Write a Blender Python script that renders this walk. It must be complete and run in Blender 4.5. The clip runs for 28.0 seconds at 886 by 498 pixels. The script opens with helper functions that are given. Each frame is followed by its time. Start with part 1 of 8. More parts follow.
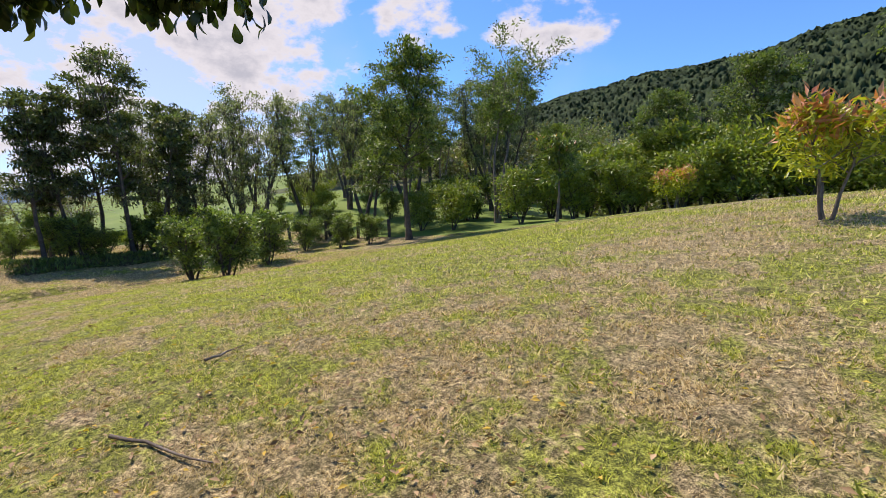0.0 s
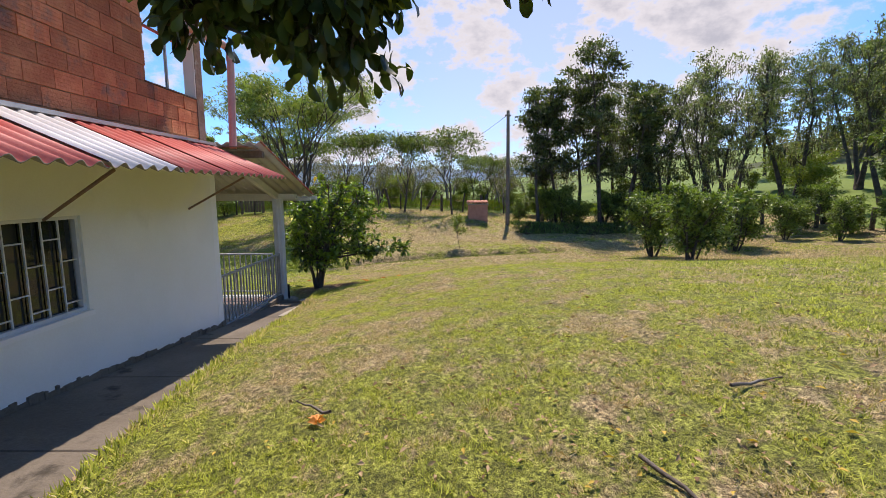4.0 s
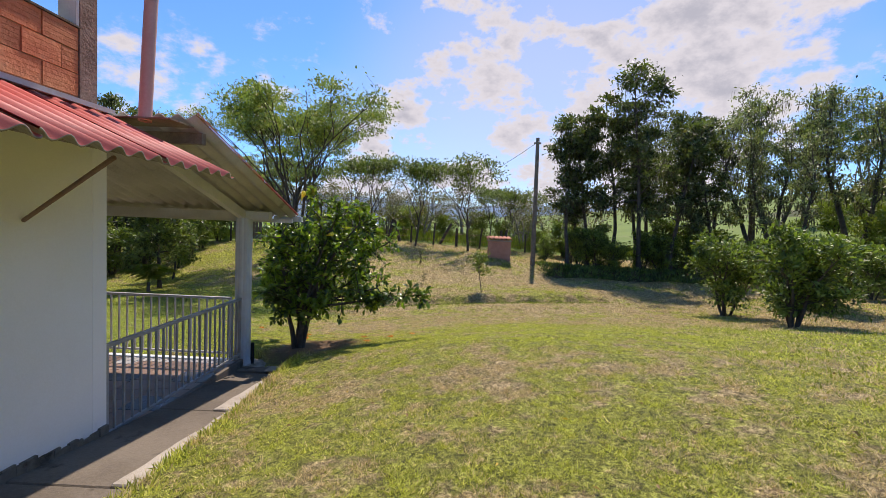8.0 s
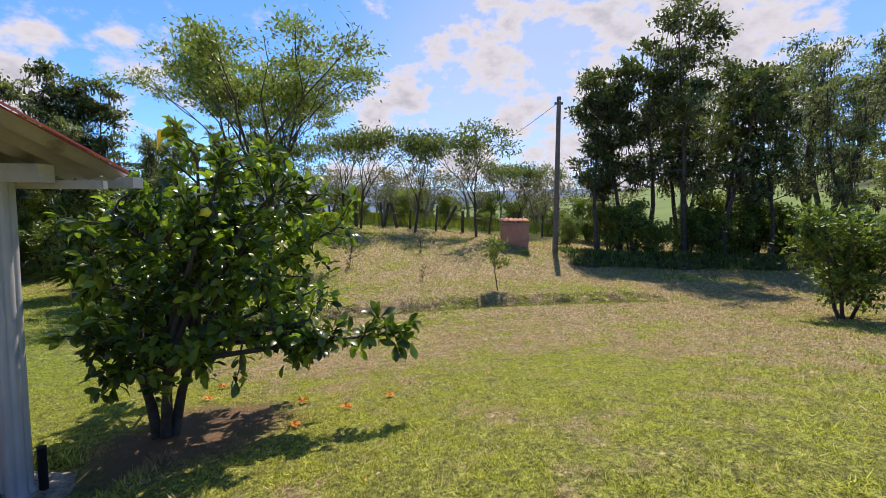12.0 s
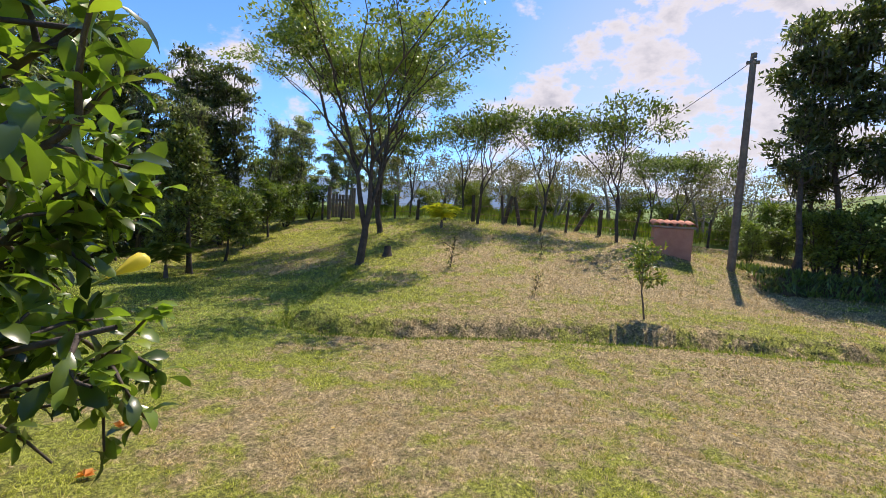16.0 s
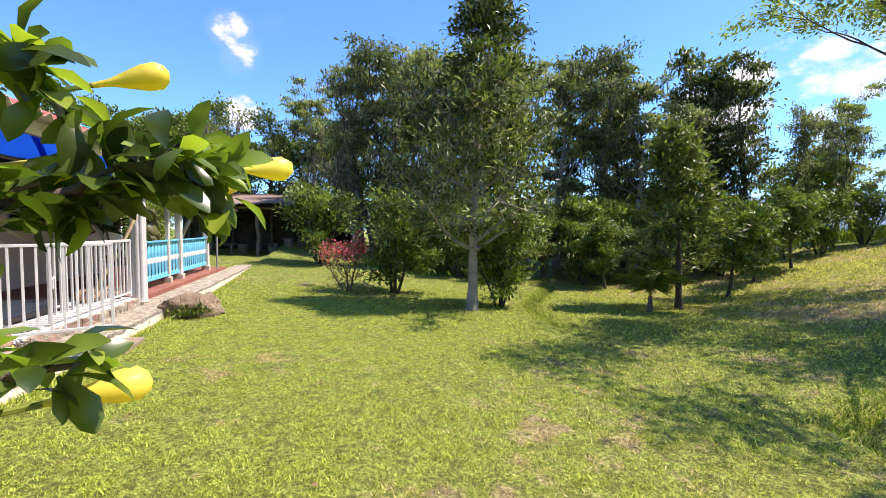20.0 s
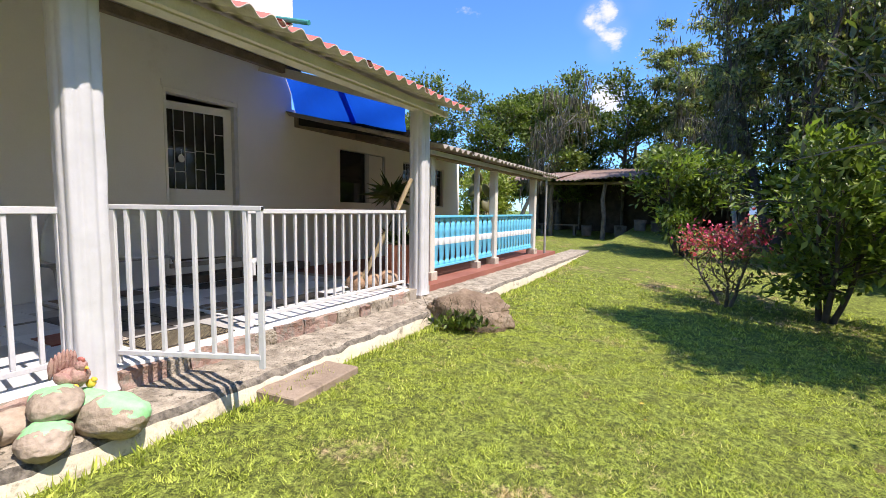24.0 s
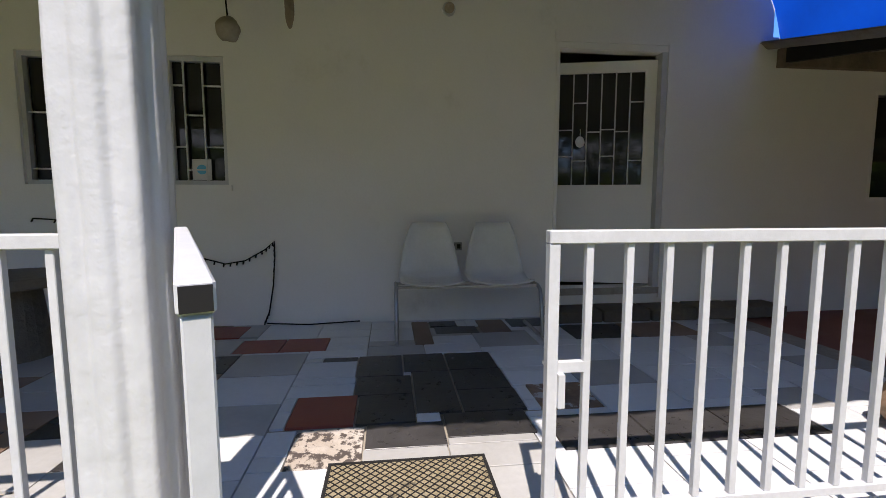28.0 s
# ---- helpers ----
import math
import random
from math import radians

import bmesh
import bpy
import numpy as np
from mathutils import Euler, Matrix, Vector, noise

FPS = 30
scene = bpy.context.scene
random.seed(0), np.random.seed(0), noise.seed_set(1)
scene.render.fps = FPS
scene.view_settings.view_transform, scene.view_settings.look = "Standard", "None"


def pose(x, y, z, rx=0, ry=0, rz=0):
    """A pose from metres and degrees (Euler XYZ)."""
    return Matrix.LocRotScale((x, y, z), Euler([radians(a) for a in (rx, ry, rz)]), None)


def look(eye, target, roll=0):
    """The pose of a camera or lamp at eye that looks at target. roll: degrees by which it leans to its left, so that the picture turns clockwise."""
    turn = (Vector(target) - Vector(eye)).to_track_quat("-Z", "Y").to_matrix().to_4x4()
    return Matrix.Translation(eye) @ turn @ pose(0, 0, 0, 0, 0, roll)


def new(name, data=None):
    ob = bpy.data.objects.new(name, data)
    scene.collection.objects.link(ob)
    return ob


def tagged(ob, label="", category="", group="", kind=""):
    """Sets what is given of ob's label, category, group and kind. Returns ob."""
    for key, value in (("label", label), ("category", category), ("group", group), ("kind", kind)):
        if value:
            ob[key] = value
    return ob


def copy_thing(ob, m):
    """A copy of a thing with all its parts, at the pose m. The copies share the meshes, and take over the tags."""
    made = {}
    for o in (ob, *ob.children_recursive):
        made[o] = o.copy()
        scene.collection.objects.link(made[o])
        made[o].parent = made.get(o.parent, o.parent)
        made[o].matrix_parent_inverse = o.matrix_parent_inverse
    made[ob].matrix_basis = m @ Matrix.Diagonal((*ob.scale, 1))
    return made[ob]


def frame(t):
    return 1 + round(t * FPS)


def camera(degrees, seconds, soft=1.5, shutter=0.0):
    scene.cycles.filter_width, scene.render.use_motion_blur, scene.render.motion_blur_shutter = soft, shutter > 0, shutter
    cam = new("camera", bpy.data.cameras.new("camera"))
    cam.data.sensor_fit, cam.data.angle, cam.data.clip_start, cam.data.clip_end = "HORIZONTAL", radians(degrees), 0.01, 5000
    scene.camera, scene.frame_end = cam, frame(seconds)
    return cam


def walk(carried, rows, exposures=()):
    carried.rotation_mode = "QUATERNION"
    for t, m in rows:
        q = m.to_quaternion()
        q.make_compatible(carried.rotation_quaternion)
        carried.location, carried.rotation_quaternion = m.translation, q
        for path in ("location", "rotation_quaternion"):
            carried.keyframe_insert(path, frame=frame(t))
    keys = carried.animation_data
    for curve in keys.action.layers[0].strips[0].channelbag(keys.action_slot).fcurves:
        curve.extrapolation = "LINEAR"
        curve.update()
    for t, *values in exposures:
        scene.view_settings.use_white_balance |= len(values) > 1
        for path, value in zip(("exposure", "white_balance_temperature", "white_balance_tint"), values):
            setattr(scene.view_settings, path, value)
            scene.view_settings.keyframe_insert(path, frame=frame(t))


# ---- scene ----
cam = camera(88.2, 28.0, soft=0.7)
PATH = [
    (0, (0.523, -0.523, 3.115), (1.745, -2.095, 2.924), -1.8),
    (0.5, (0.542, -0.493, 3.143), (1.938, -1.914, 2.964), -1.3),
    (1, (0.555, -0.483, 3.162), (2.101, -1.739, 2.981), -1.5),
    (1.5, (0.588, -0.442, 3.147), (2.269, -1.512, 2.966), -1.1),
    (2, (0.618, -0.423, 3.139), (2.424, -1.251, 2.911), -1.4),
    (2.5, (0.725, -0.398, 3.126), (2.637, -0.916, 2.852), -1.2),
    (3, (0.966, -0.384, 3.151), (2.928, -0.663, 2.877), -1.0),
    (3.5, (1.139, -0.351, 3.157), (3.117, -0.455, 2.881), -1.0),
    (4, (1.406, -0.365, 3.165), (3.389, -0.36, 2.906), -0.3),
    (4.5, (1.701, -0.293, 3.152), (3.69, -0.279, 2.946), 0.4),
    (6.5, (3.296, -0.036, 2.991), (5.288, 0.064, 2.84), 0.3),
    (7, (3.738, 0.086, 3.016), (5.735, 0.155, 2.923), 1.6),
    (7.5, (4.181, 0.138, 3.005), (6.179, 0.107, 2.926), 2.2),
    (8, (4.631, 0.16, 3.0), (6.628, 0.192, 2.894), 2.3),
    (8.5, (5.108, 0.25, 2.998), (7.099, 0.31, 2.825), 0.5),
    (9, (5.608, 0.312, 3.007), (7.598, 0.363, 2.809), -1.3),
    (9.5, (6.055, 0.285, 3.009), (8.041, 0.276, 2.78), -1.6),
    (10, (6.523, 0.284, 3.018), (8.507, 0.176, 2.794), -0.7),
    (10.5, (6.968, 0.243, 2.971), (8.958, 0.17, 2.785), 1.2),
    (11, (7.442, 0.222, 2.921), (9.427, 0.101, 2.712), 1.7),
    (11.5, (7.917, 0.176, 2.839), (9.91, 0.132, 2.682), 2.0),
    (12, (8.517, 0.159, 2.81), (10.509, 0.214, 2.643), 0.7),
    (12.5, (9.116, 0.061, 2.757), (11.099, 0.186, 2.526), 1.1),
    (14.5, (10.577, -0.126, 2.791), (12.559, 0.079, 2.614), 1.9),
    (15, (10.956, -0.161, 2.716), (12.932, 0.115, 2.57), 2.0),
    (15.5, (11.439, -0.114, 2.613), (13.404, 0.226, 2.465), 2.0),
    (16, (11.924, -0.01, 2.488), (13.816, 0.612, 2.308), 3.4),
    (16.5, (12.393, 0.12, 2.349), (14.188, 0.992, 2.224), 2.9),
    (17, (12.853, 0.36, 2.281), (14.455, 1.555, 2.203), 2.0),
    (17.5, (13.252, 0.583, 2.196), (14.691, 1.969, 2.114), 1.5),
    (18, (13.638, 0.848, 2.101), (14.897, 2.399, 1.998), 0.9),
    (18.5, (13.946, 1.176, 1.984), (15.037, 2.848, 1.871), 2.3),
    (19, (14.208, 1.54, 1.932), (15.079, 3.336, 1.799), 0.6),
    (19.5, (14.334, 1.981, 1.91), (14.941, 3.884, 1.807), -0.3),
    (20, (14.467, 2.41, 1.95), (14.956, 4.348, 1.862), 0.0),
    (20.5, (14.584, 2.83, 1.897), (14.936, 4.795, 1.78), 0.0),
    (22.5, (14.742, 4.94, 1.763), (14.396, 6.905, 1.618), 1.1),
    (23, (14.639, 5.492, 1.754), (14.038, 7.393, 1.594), 0.5),
    (23.5, (14.505, 5.827, 1.79), (13.764, 7.676, 1.62), 0.5),
    (24, (14.394, 6.122, 1.793), (13.447, 7.875, 1.623), 0.7),
    (24.5, (14.227, 6.425, 1.794), (13.054, 8.035, 1.62), 0.7),
    (25, (14.045, 6.692, 1.786), (12.695, 8.156, 1.603), -0.3),
    (25.5, (13.863, 6.93, 1.826), (12.388, 8.267, 1.632), -1.0),
    (26, (13.659, 7.212, 1.795), (12.026, 8.354, 1.617), -1.7),
    (26.5, (13.432, 7.438, 1.812), (11.671, 8.365, 1.614), -1.8),
    (27, (13.194, 7.636, 1.813), (11.344, 8.36, 1.587), -0.8),
    (27.5, (12.938, 7.825, 1.838), (11.018, 8.336, 1.612), 0.0),
    (28, (12.65, 8.044, 1.862), (10.674, 8.274, 1.661), 0.0),
]
walk(cam, [(t, look(eye, target, roll)) for t, eye, target, roll in PATH],
     [(0, 0.18, 6750, 21), (4, 0.18, 6750, 21), (7, 0.08, 6750, 21), (12, 0.10, 6650, 21), (15, 0.13, 6650, 21), (17, 0.32, 6650, 22), (19, 0.58, 6650, 22), (20, 0.76, 6750, 22), (24, 0.60, 6450, 21), (26, 0.49, 6350, 20), (27, 0.30, 6250, 19), (28, 0.36, 6250, 19)])

# ---------------------------------------------------------------- light
SUN_WAY = Vector((0.585, -0.10, 1.0)).normalized()      # towards the sun
sun = new("sun", bpy.data.lights.new("sun", "SUN"))
sun.data.energy, sun.data.angle, sun.data.color = 5.0, radians(0.6), (1.0, 0.93, 0.80)
sun.matrix_basis = look(SUN_WAY * 60, (0, 0, 0))

world = bpy.data.worlds.new("world")
scene.world = world
world.use_nodes = True


def node(nt, kind, **values):
    n = nt.nodes.new(kind)
    for k, v in values.items():
        n.inputs[k.replace("_", " ")].default_value = v
    return n


def math_node(nt, op, a, b=None):
    n = nt.nodes.new("ShaderNodeMath")
    n.operation = op
    for i, v in enumerate((a, b)):
        if v is None:
            continue
        if isinstance(v, (int, float)):
            n.inputs[i].default_value = v
        else:
            nt.links.new(v, n.inputs[i])
    return n.outputs[0]


def mix_colour(nt, fac, a, b, mode="MIX"):
    n = nt.nodes.new("ShaderNodeMix")
    n.data_type, n.blend_type = "RGBA", mode
    for s, v in ((n.inputs[0], fac), (n.inputs[6], a), (n.inputs[7], b)):
        if isinstance(v, (int, float)):
            s.default_value = v
        elif isinstance(v, tuple):
            s.default_value = (*v, 1)
        else:
            nt.links.new(v, s)
    return n.outputs[2]


def ramp(nt, fac, lo, hi):
    n = nt.nodes.new("ShaderNodeMapRange")
    n.interpolation_type = "SMOOTHSTEP"
    n.inputs[1].default_value, n.inputs[2].default_value = lo, hi
    nt.links.new(fac, n.inputs[0])
    return n.outputs[0]


def noise_tex(nt, vec, scale, detail=4.0, rough=0.55):
    n = node(nt, "ShaderNodeTexNoise", Scale=scale, Detail=detail, Roughness=rough)
    if vec is not None:
        nt.links.new(vec, n.inputs["Vector"])
    return n.outputs[0]


# sky with cumulus banks: each cloud has its direction, its reach and its density
CLOUDS = [((0.90, -0.40, 0.22), 0.955, 0.46), ((0.62, -0.69, 0.42), 0.988, 0.42), ((0.38, -0.85, 0.36), 0.991, 0.46),
          ((0.80, -0.48, 0.38), 0.965, 0.46), ((0.92, -0.06, 0.40), 0.985, 0.40), ((0.80, 0.54, 0.25), 0.990, 0.40),
          ((-0.172, 0.92, 0.365), 0.9992, 0.46), ((-0.150, 0.93, 0.315), 0.9990, 0.44), ((-0.16, 0.96, 0.22), 0.9988, 0.42), ((0.69, 0.68, 0.23), 0.994, 0.46),
          ((0.95, -0.16, 0.22), 0.96, 0.40), ((0.97, 0.06, 0.10), 0.93, 0.36), ((0.97, -0.2, 0.1), 0.95, 0.40), ((0.6, -0.1, 0.8), 0.95, 0.30)]
nt = world.node_tree
nt.nodes.clear()
sky = nt.nodes.new("ShaderNodeTexSky")
sky.sky_type, sky.sun_disc = "NISHITA", False
sky.sun_elevation, sky.sun_rotation = math.asin(SUN_WAY.z), math.atan2(SUN_WAY.x, SUN_WAY.y)
sky.altitude, sky.air_density, sky.dust_density, sky.ozone_density = 1200, 1.0, 0.6, 2.0
coord = nt.nodes.new("ShaderNodeTexCoord").outputs["Generated"]
sep = nt.nodes.new("ShaderNodeSeparateXYZ")
nt.links.new(coord, sep.inputs[0])
stretch = nt.nodes.new("ShaderNodeCombineXYZ")
for i, s in enumerate((1.0, 1.0, 1.7)):
    nt.links.new(math_node(nt, "MULTIPLY", sep.outputs[i], s), stretch.inputs[i])
puff = noise_tex(nt, stretch.outputs[0], 6.5, 9.0, 0.60)
wide = noise_tex(nt, stretch.outputs[0], 2.2, 3.0, 0.5)
mask = None
for way, reach, dense in CLOUDS:
    dot = nt.nodes.new("ShaderNodeVectorMath")
    dot.operation = "DOT_PRODUCT"
    dot.inputs[1].default_value = Vector(way).normalized()
    nt.links.new(coord, dot.inputs[0])
    v = math_node(nt, "MULTIPLY", ramp(nt, dot.outputs["Value"], reach - 0.6 * (1 - reach), 1.0), dense)
    mask = v if mask is None else math_node(nt, "MAXIMUM", mask, v)
body = math_node(nt, "ADD", math_node(nt, "MULTIPLY", puff, 1.5), mask)
cover = ramp(nt, body, 1.02, 1.22)
thin = math_node(nt, "MULTIPLY", ramp(nt, math_node(nt, "ADD", wide, math_node(nt, "MULTIPLY", mask, 0.36)), 0.60, 0.95), 0.30)
cover = math_node(nt, "MAXIMUM", cover, thin)
veil = nt.nodes.new("ShaderNodeVectorMath")
veil.operation = "DOT_PRODUCT"
veil.inputs[1].default_value = Vector((0.95, -0.22, 0.12)).normalized()
nt.links.new(coord, veil.inputs[0])
cover = math_node(nt, "MAXIMUM", cover, math_node(nt, "MULTIPLY", ramp(nt, veil.outputs["Value"], 0.84, 0.99), 0.50))
shade = ramp(nt, math_node(nt, "ADD", body, math_node(nt, "MULTIPLY", puff, 0.4)), 1.38, 1.72)
cloud = mix_colour(nt, shade, (4.6, 4.7, 4.9), (3.0, 3.2, 3.6))
tint = mix_colour(nt, 1.0, sky.outputs[0], (0.56, 0.96, 1.32), "MULTIPLY")
bg = node(nt, "ShaderNodeBackground", Strength=0.150)
nt.links.new(mix_colour(nt, cover, tint, cloud), bg.inputs[0])
out = nt.nodes.new("ShaderNodeOutputWorld")
nt.links.new(bg.outputs[0], out.inputs[0])

# ---------------------------------------------------------------- materials


def start_material(name):
    m = bpy.data.materials.new(name)
    m.use_nodes = True
    return m, m.node_tree, m.node_tree.nodes["Principled BSDF"]


def surf(name, a, b, scale=3.0, rough=0.75, bump=0.15, grain=40.0, metal=0.0, vary=0.0, stain=None, stain_at=(0.58, 0.72), stain_scale=2.0, spec=0.4, where="world"):
    """Two colours mixed by broad and fine noise, optional stains, fine relief and a tone of its own for each object."""
    m, nt, p = start_material(name)
    if where == "world":
        vec = nt.nodes.new("ShaderNodeNewGeometry").outputs["Position"]
    else:
        vec = nt.nodes.new("ShaderNodeTexCoord").outputs["Object"]
    n1, n2 = noise_tex(nt, vec, scale, 5.0), noise_tex(nt, vec, grain, 4.0, 0.65)
    f = ramp(nt, math_node(nt, "ADD", math_node(nt, "MULTIPLY", n1, 0.65), math_node(nt, "MULTIPLY", n2, 0.35)), 0.32, 0.68)
    col = mix_colour(nt, f, a, b)
    if stain:
        s = noise_tex(nt, vec, stain_scale, 6.0, 0.65)
        col = mix_colour(nt, ramp(nt, s, *stain_at), col, stain)
    if vary:
        info = nt.nodes.new("ShaderNodeObjectInfo").outputs["Random"]
        v = math_node(nt, "ADD", math_node(nt, "MULTIPLY", info, 2 * vary), 1 - vary)
        comb = nt.nodes.new("ShaderNodeCombineColor")
        for i in range(3):
            nt.links.new(v, comb.inputs[i])
        col = mix_colour(nt, 1.0, col, comb.outputs[0], "MULTIPLY")
    nt.links.new(col, p.inputs["Base Color"])
    r = math_node(nt, "ADD", math_node(nt, "MULTIPLY", n2, 0.25), rough - 0.12)
    nt.links.new(r, p.inputs["Roughness"])
    p.inputs["Metallic"].default_value = metal
    p.inputs["Specular IOR Level"].default_value = spec
    if bump:
        bn = node(nt, "ShaderNodeBump", Strength=bump, Distance=0.02)
        nt.links.new(math_node(nt, "ADD", n2, math_node(nt, "MULTIPLY", n1, 0.6)), bn.inputs["Height"])
        nt.links.new(bn.outputs[0], p.inputs["Normal"])
    return m


def foliage(name, dark, light, odd=None, odd_share=0.06, rough=0.42, through_light=0.32, spec=0.5):
    """Leaves that differ one by one, with light coming through them."""
    m, nt, p = start_material(name)
    g = nt.nodes.new("ShaderNodeNewGeometry")
    rnd = g.outputs["Random Per Island"]
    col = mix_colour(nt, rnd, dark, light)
    # lighter and darker clumps in the colour imitate lit and shaded foliage
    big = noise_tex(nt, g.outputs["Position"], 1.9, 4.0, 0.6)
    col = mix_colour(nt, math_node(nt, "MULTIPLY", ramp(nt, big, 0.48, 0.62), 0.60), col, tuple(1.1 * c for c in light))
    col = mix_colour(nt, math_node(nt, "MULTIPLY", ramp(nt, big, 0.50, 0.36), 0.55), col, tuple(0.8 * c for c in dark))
    if odd:
        far = nt.nodes.new("ShaderNodeMath")
        far.operation = "LESS_THAN"
        jump = math_node(nt, "FRACT", math_node(nt, "MULTIPLY", rnd, 37.7))
        nt.links.new(jump, far.inputs[0])
        far.inputs[1].default_value = odd_share
        col = mix_colour(nt, far.outputs[0], col, odd)
    nt.links.new(col, p.inputs["Base Color"])
    p.inputs["Roughness"].default_value = rough
    p.inputs["Specular IOR Level"].default_value = spec
    tr = nt.nodes.new("ShaderNodeBsdfTranslucent")
    warm = mix_colour(nt, 1.0, col, (1.35, 1.55, 0.55), "MULTIPLY")
    nt.links.new(warm, tr.inputs[0])
    mx = node(nt, "ShaderNodeMixShader", Fac=through_light)
    nt.links.new(p.outputs[0], mx.inputs[1])
    nt.links.new(tr.outputs[0], mx.inputs[2])
    nt.links.new(mx.outputs[0], nt.nodes["Material Output"].inputs[0])
    return m


def lawn_material(name, blades):
    """Short lawn: green growth, straw-coloured dry patches, bare soil; blades and soil share the same patches."""
    m, nt, p = start_material(name)
    g = nt.nodes.new("ShaderNodeNewGeometry")
    pos = g.outputs["Position"]
    sp = nt.nodes.new("ShaderNodeSeparateXYZ")
    nt.links.new(pos, sp.inputs[0])
    n1, n2, n3 = noise_tex(nt, pos, 0.35, 4.0), noise_tex(nt, pos, 2.2, 5.0, 0.6), noise_tex(nt, pos, 30.0, 3.0, 0.7)
    n4 = noise_tex(nt, pos, 9.0, 4.0, 0.65)
    # the lawn in front of the veranda is lush; the ground on both sides of the ditch is dry
    lush = math_node(nt, "MULTIPLY", math_node(nt, "MULTIPLY", ramp(nt, sp.outputs[1], 2.5, 6.5), ramp(nt, sp.outputs[0], 25.0, 20.0)), 0.09)
    band = math_node(nt, "MULTIPLY", math_node(nt, "MULTIPLY", ramp(nt, sp.outputs[0], 12.5, 15.5), ramp(nt, sp.outputs[1], 6.5, 2.0)), 0.17)
    near = math_node(nt, "MULTIPLY", ramp(nt, sp.outputs[0], 5.0, 1.0), 0.085)
    dry = math_node(nt, "ADD", math_node(nt, "MULTIPLY", n1, 0.8), math_node(nt, "MULTIPLY", n2, 1.0))
    dry = math_node(nt, "ADD", dry, math_node(nt, "MULTIPLY", n4, 0.5))
    dry = math_node(nt, "SUBTRACT", math_node(nt, "ADD", math_node(nt, "ADD", dry, band), near), math_node(nt, "ADD", lush, 0.70))
    f = ramp(nt, dry, 0.46, 0.64)
    bare = math_node(nt, "MULTIPLY", ramp(nt, math_node(nt, "ADD", noise_tex(nt, pos, 1.7, 6.0, 0.7), math_node(nt, "MULTIPLY", dry, 0.10)), 0.675, 0.745), 0.60)
    # bare earth under the flowering shrub
    away = nt.nodes.new("ShaderNodeVectorMath")
    away.operation = "DISTANCE"
    away.inputs[1].default_value = (12.35, 2.45, 0.85)
    nt.links.new(pos, away.inputs[0])
    shrub_soil = ramp(nt, math_node(nt, "ADD", away.outputs["Value"], math_node(nt, "MULTIPLY", n2, 0.9)), 1.55, 0.95)
    bare = math_node(nt, "MAXIMUM", bare, shrub_soil)
    if blades:
        rnd = g.outputs["Random Per Island"]
        green = mix_colour(nt, rnd, (0.225, 0.270, 0.026), (0.960, 0.970, 0.190))
        green = mix_colour(nt, math_node(nt, "MULTIPLY", lush, 4.4), green, mix_colour(nt, rnd, (0.180, 0.268, 0.036), (0.570, 0.765, 0.170)))
        straw = mix_colour(nt, rnd, (0.360, 0.260, 0.105), (0.960, 0.800, 0.430))
        pick = ramp(nt, math_node(nt, "ADD", dry, math_node(nt, "MULTIPLY", math_node(nt, "SUBTRACT", rnd, 0.5), 0.26)), 0.46, 0.64)
        col = mix_colour(nt, pick, green, straw)
        col = mix_colour(nt, bare, col, (0.480, 0.340, 0.200))
    else:
        # dark ends of the soil noise and tuft gaps hold shade between blades
        n3 = ramp(nt, math_node(nt, "ADD", math_node(nt, "MULTIPLY", n3, 0.55), math_node(nt, "MULTIPLY", noise_tex(nt, pos, 110.0, 3.0, 0.7), 0.45)), 0.38, 0.62)
        green = mix_colour(nt, n3, (0.052, 0.062, 0.010), (0.545, 0.570, 0.100))
        green = mix_colour(nt, math_node(nt, "MULTIPLY", lush, 4.4), green, mix_colour(nt, n3, (0.060, 0.100, 0.016), (0.340, 0.540, 0.085)))
        straw = mix_colour(nt, n3, (0.100, 0.070, 0.032), (0.780, 0.610, 0.310))
        col = mix_colour(nt, f, green, straw)
        tuft = ramp(nt, noise_tex(nt, pos, 7.0, 3.0, 0.75), 0.36, 0.58)
        col = mix_colour(nt, math_node(nt, "MULTIPLY", math_node(nt, "SUBTRACT", 1.0, tuft), 0.55), col, (0.085, 0.085, 0.022))
        col = mix_colour(nt, bare, col, (0.260, 0.165, 0.090))
    nt.links.new(col, p.inputs["Base Color"])
    p.inputs["Roughness"].default_value = 0.8
    p.inputs["Specular IOR Level"].default_value = 0.25
    if blades:
        tr = nt.nodes.new("ShaderNodeBsdfTranslucent")
        nt.links.new(col, tr.inputs[0])
        mx = node(nt, "ShaderNodeMixShader", Fac=0.45)
        nt.links.new(p.outputs[0], mx.inputs[1])
        nt.links.new(tr.outputs[0], mx.inputs[2])
        nt.links.new(mx.outputs[0], nt.nodes["Material Output"].inputs[0])
    else:
        bn = node(nt, "ShaderNodeBump", Strength=0.7, Distance=0.05)
        nt.links.new(math_node(nt, "ADD", n3, n4), bn.inputs["Height"])
        nt.links.new(bn.outputs[0], p.inputs["Normal"])
    return m


def glass_material(name):
    m, nt, p = start_material(name)
    p.inputs["Base Color"].default_value = (0.02, 0.022, 0.024, 1)
    p.inputs["Roughness"].default_value = 0.04
    p.inputs["Specular IOR Level"].default_value = 0.6
    return m


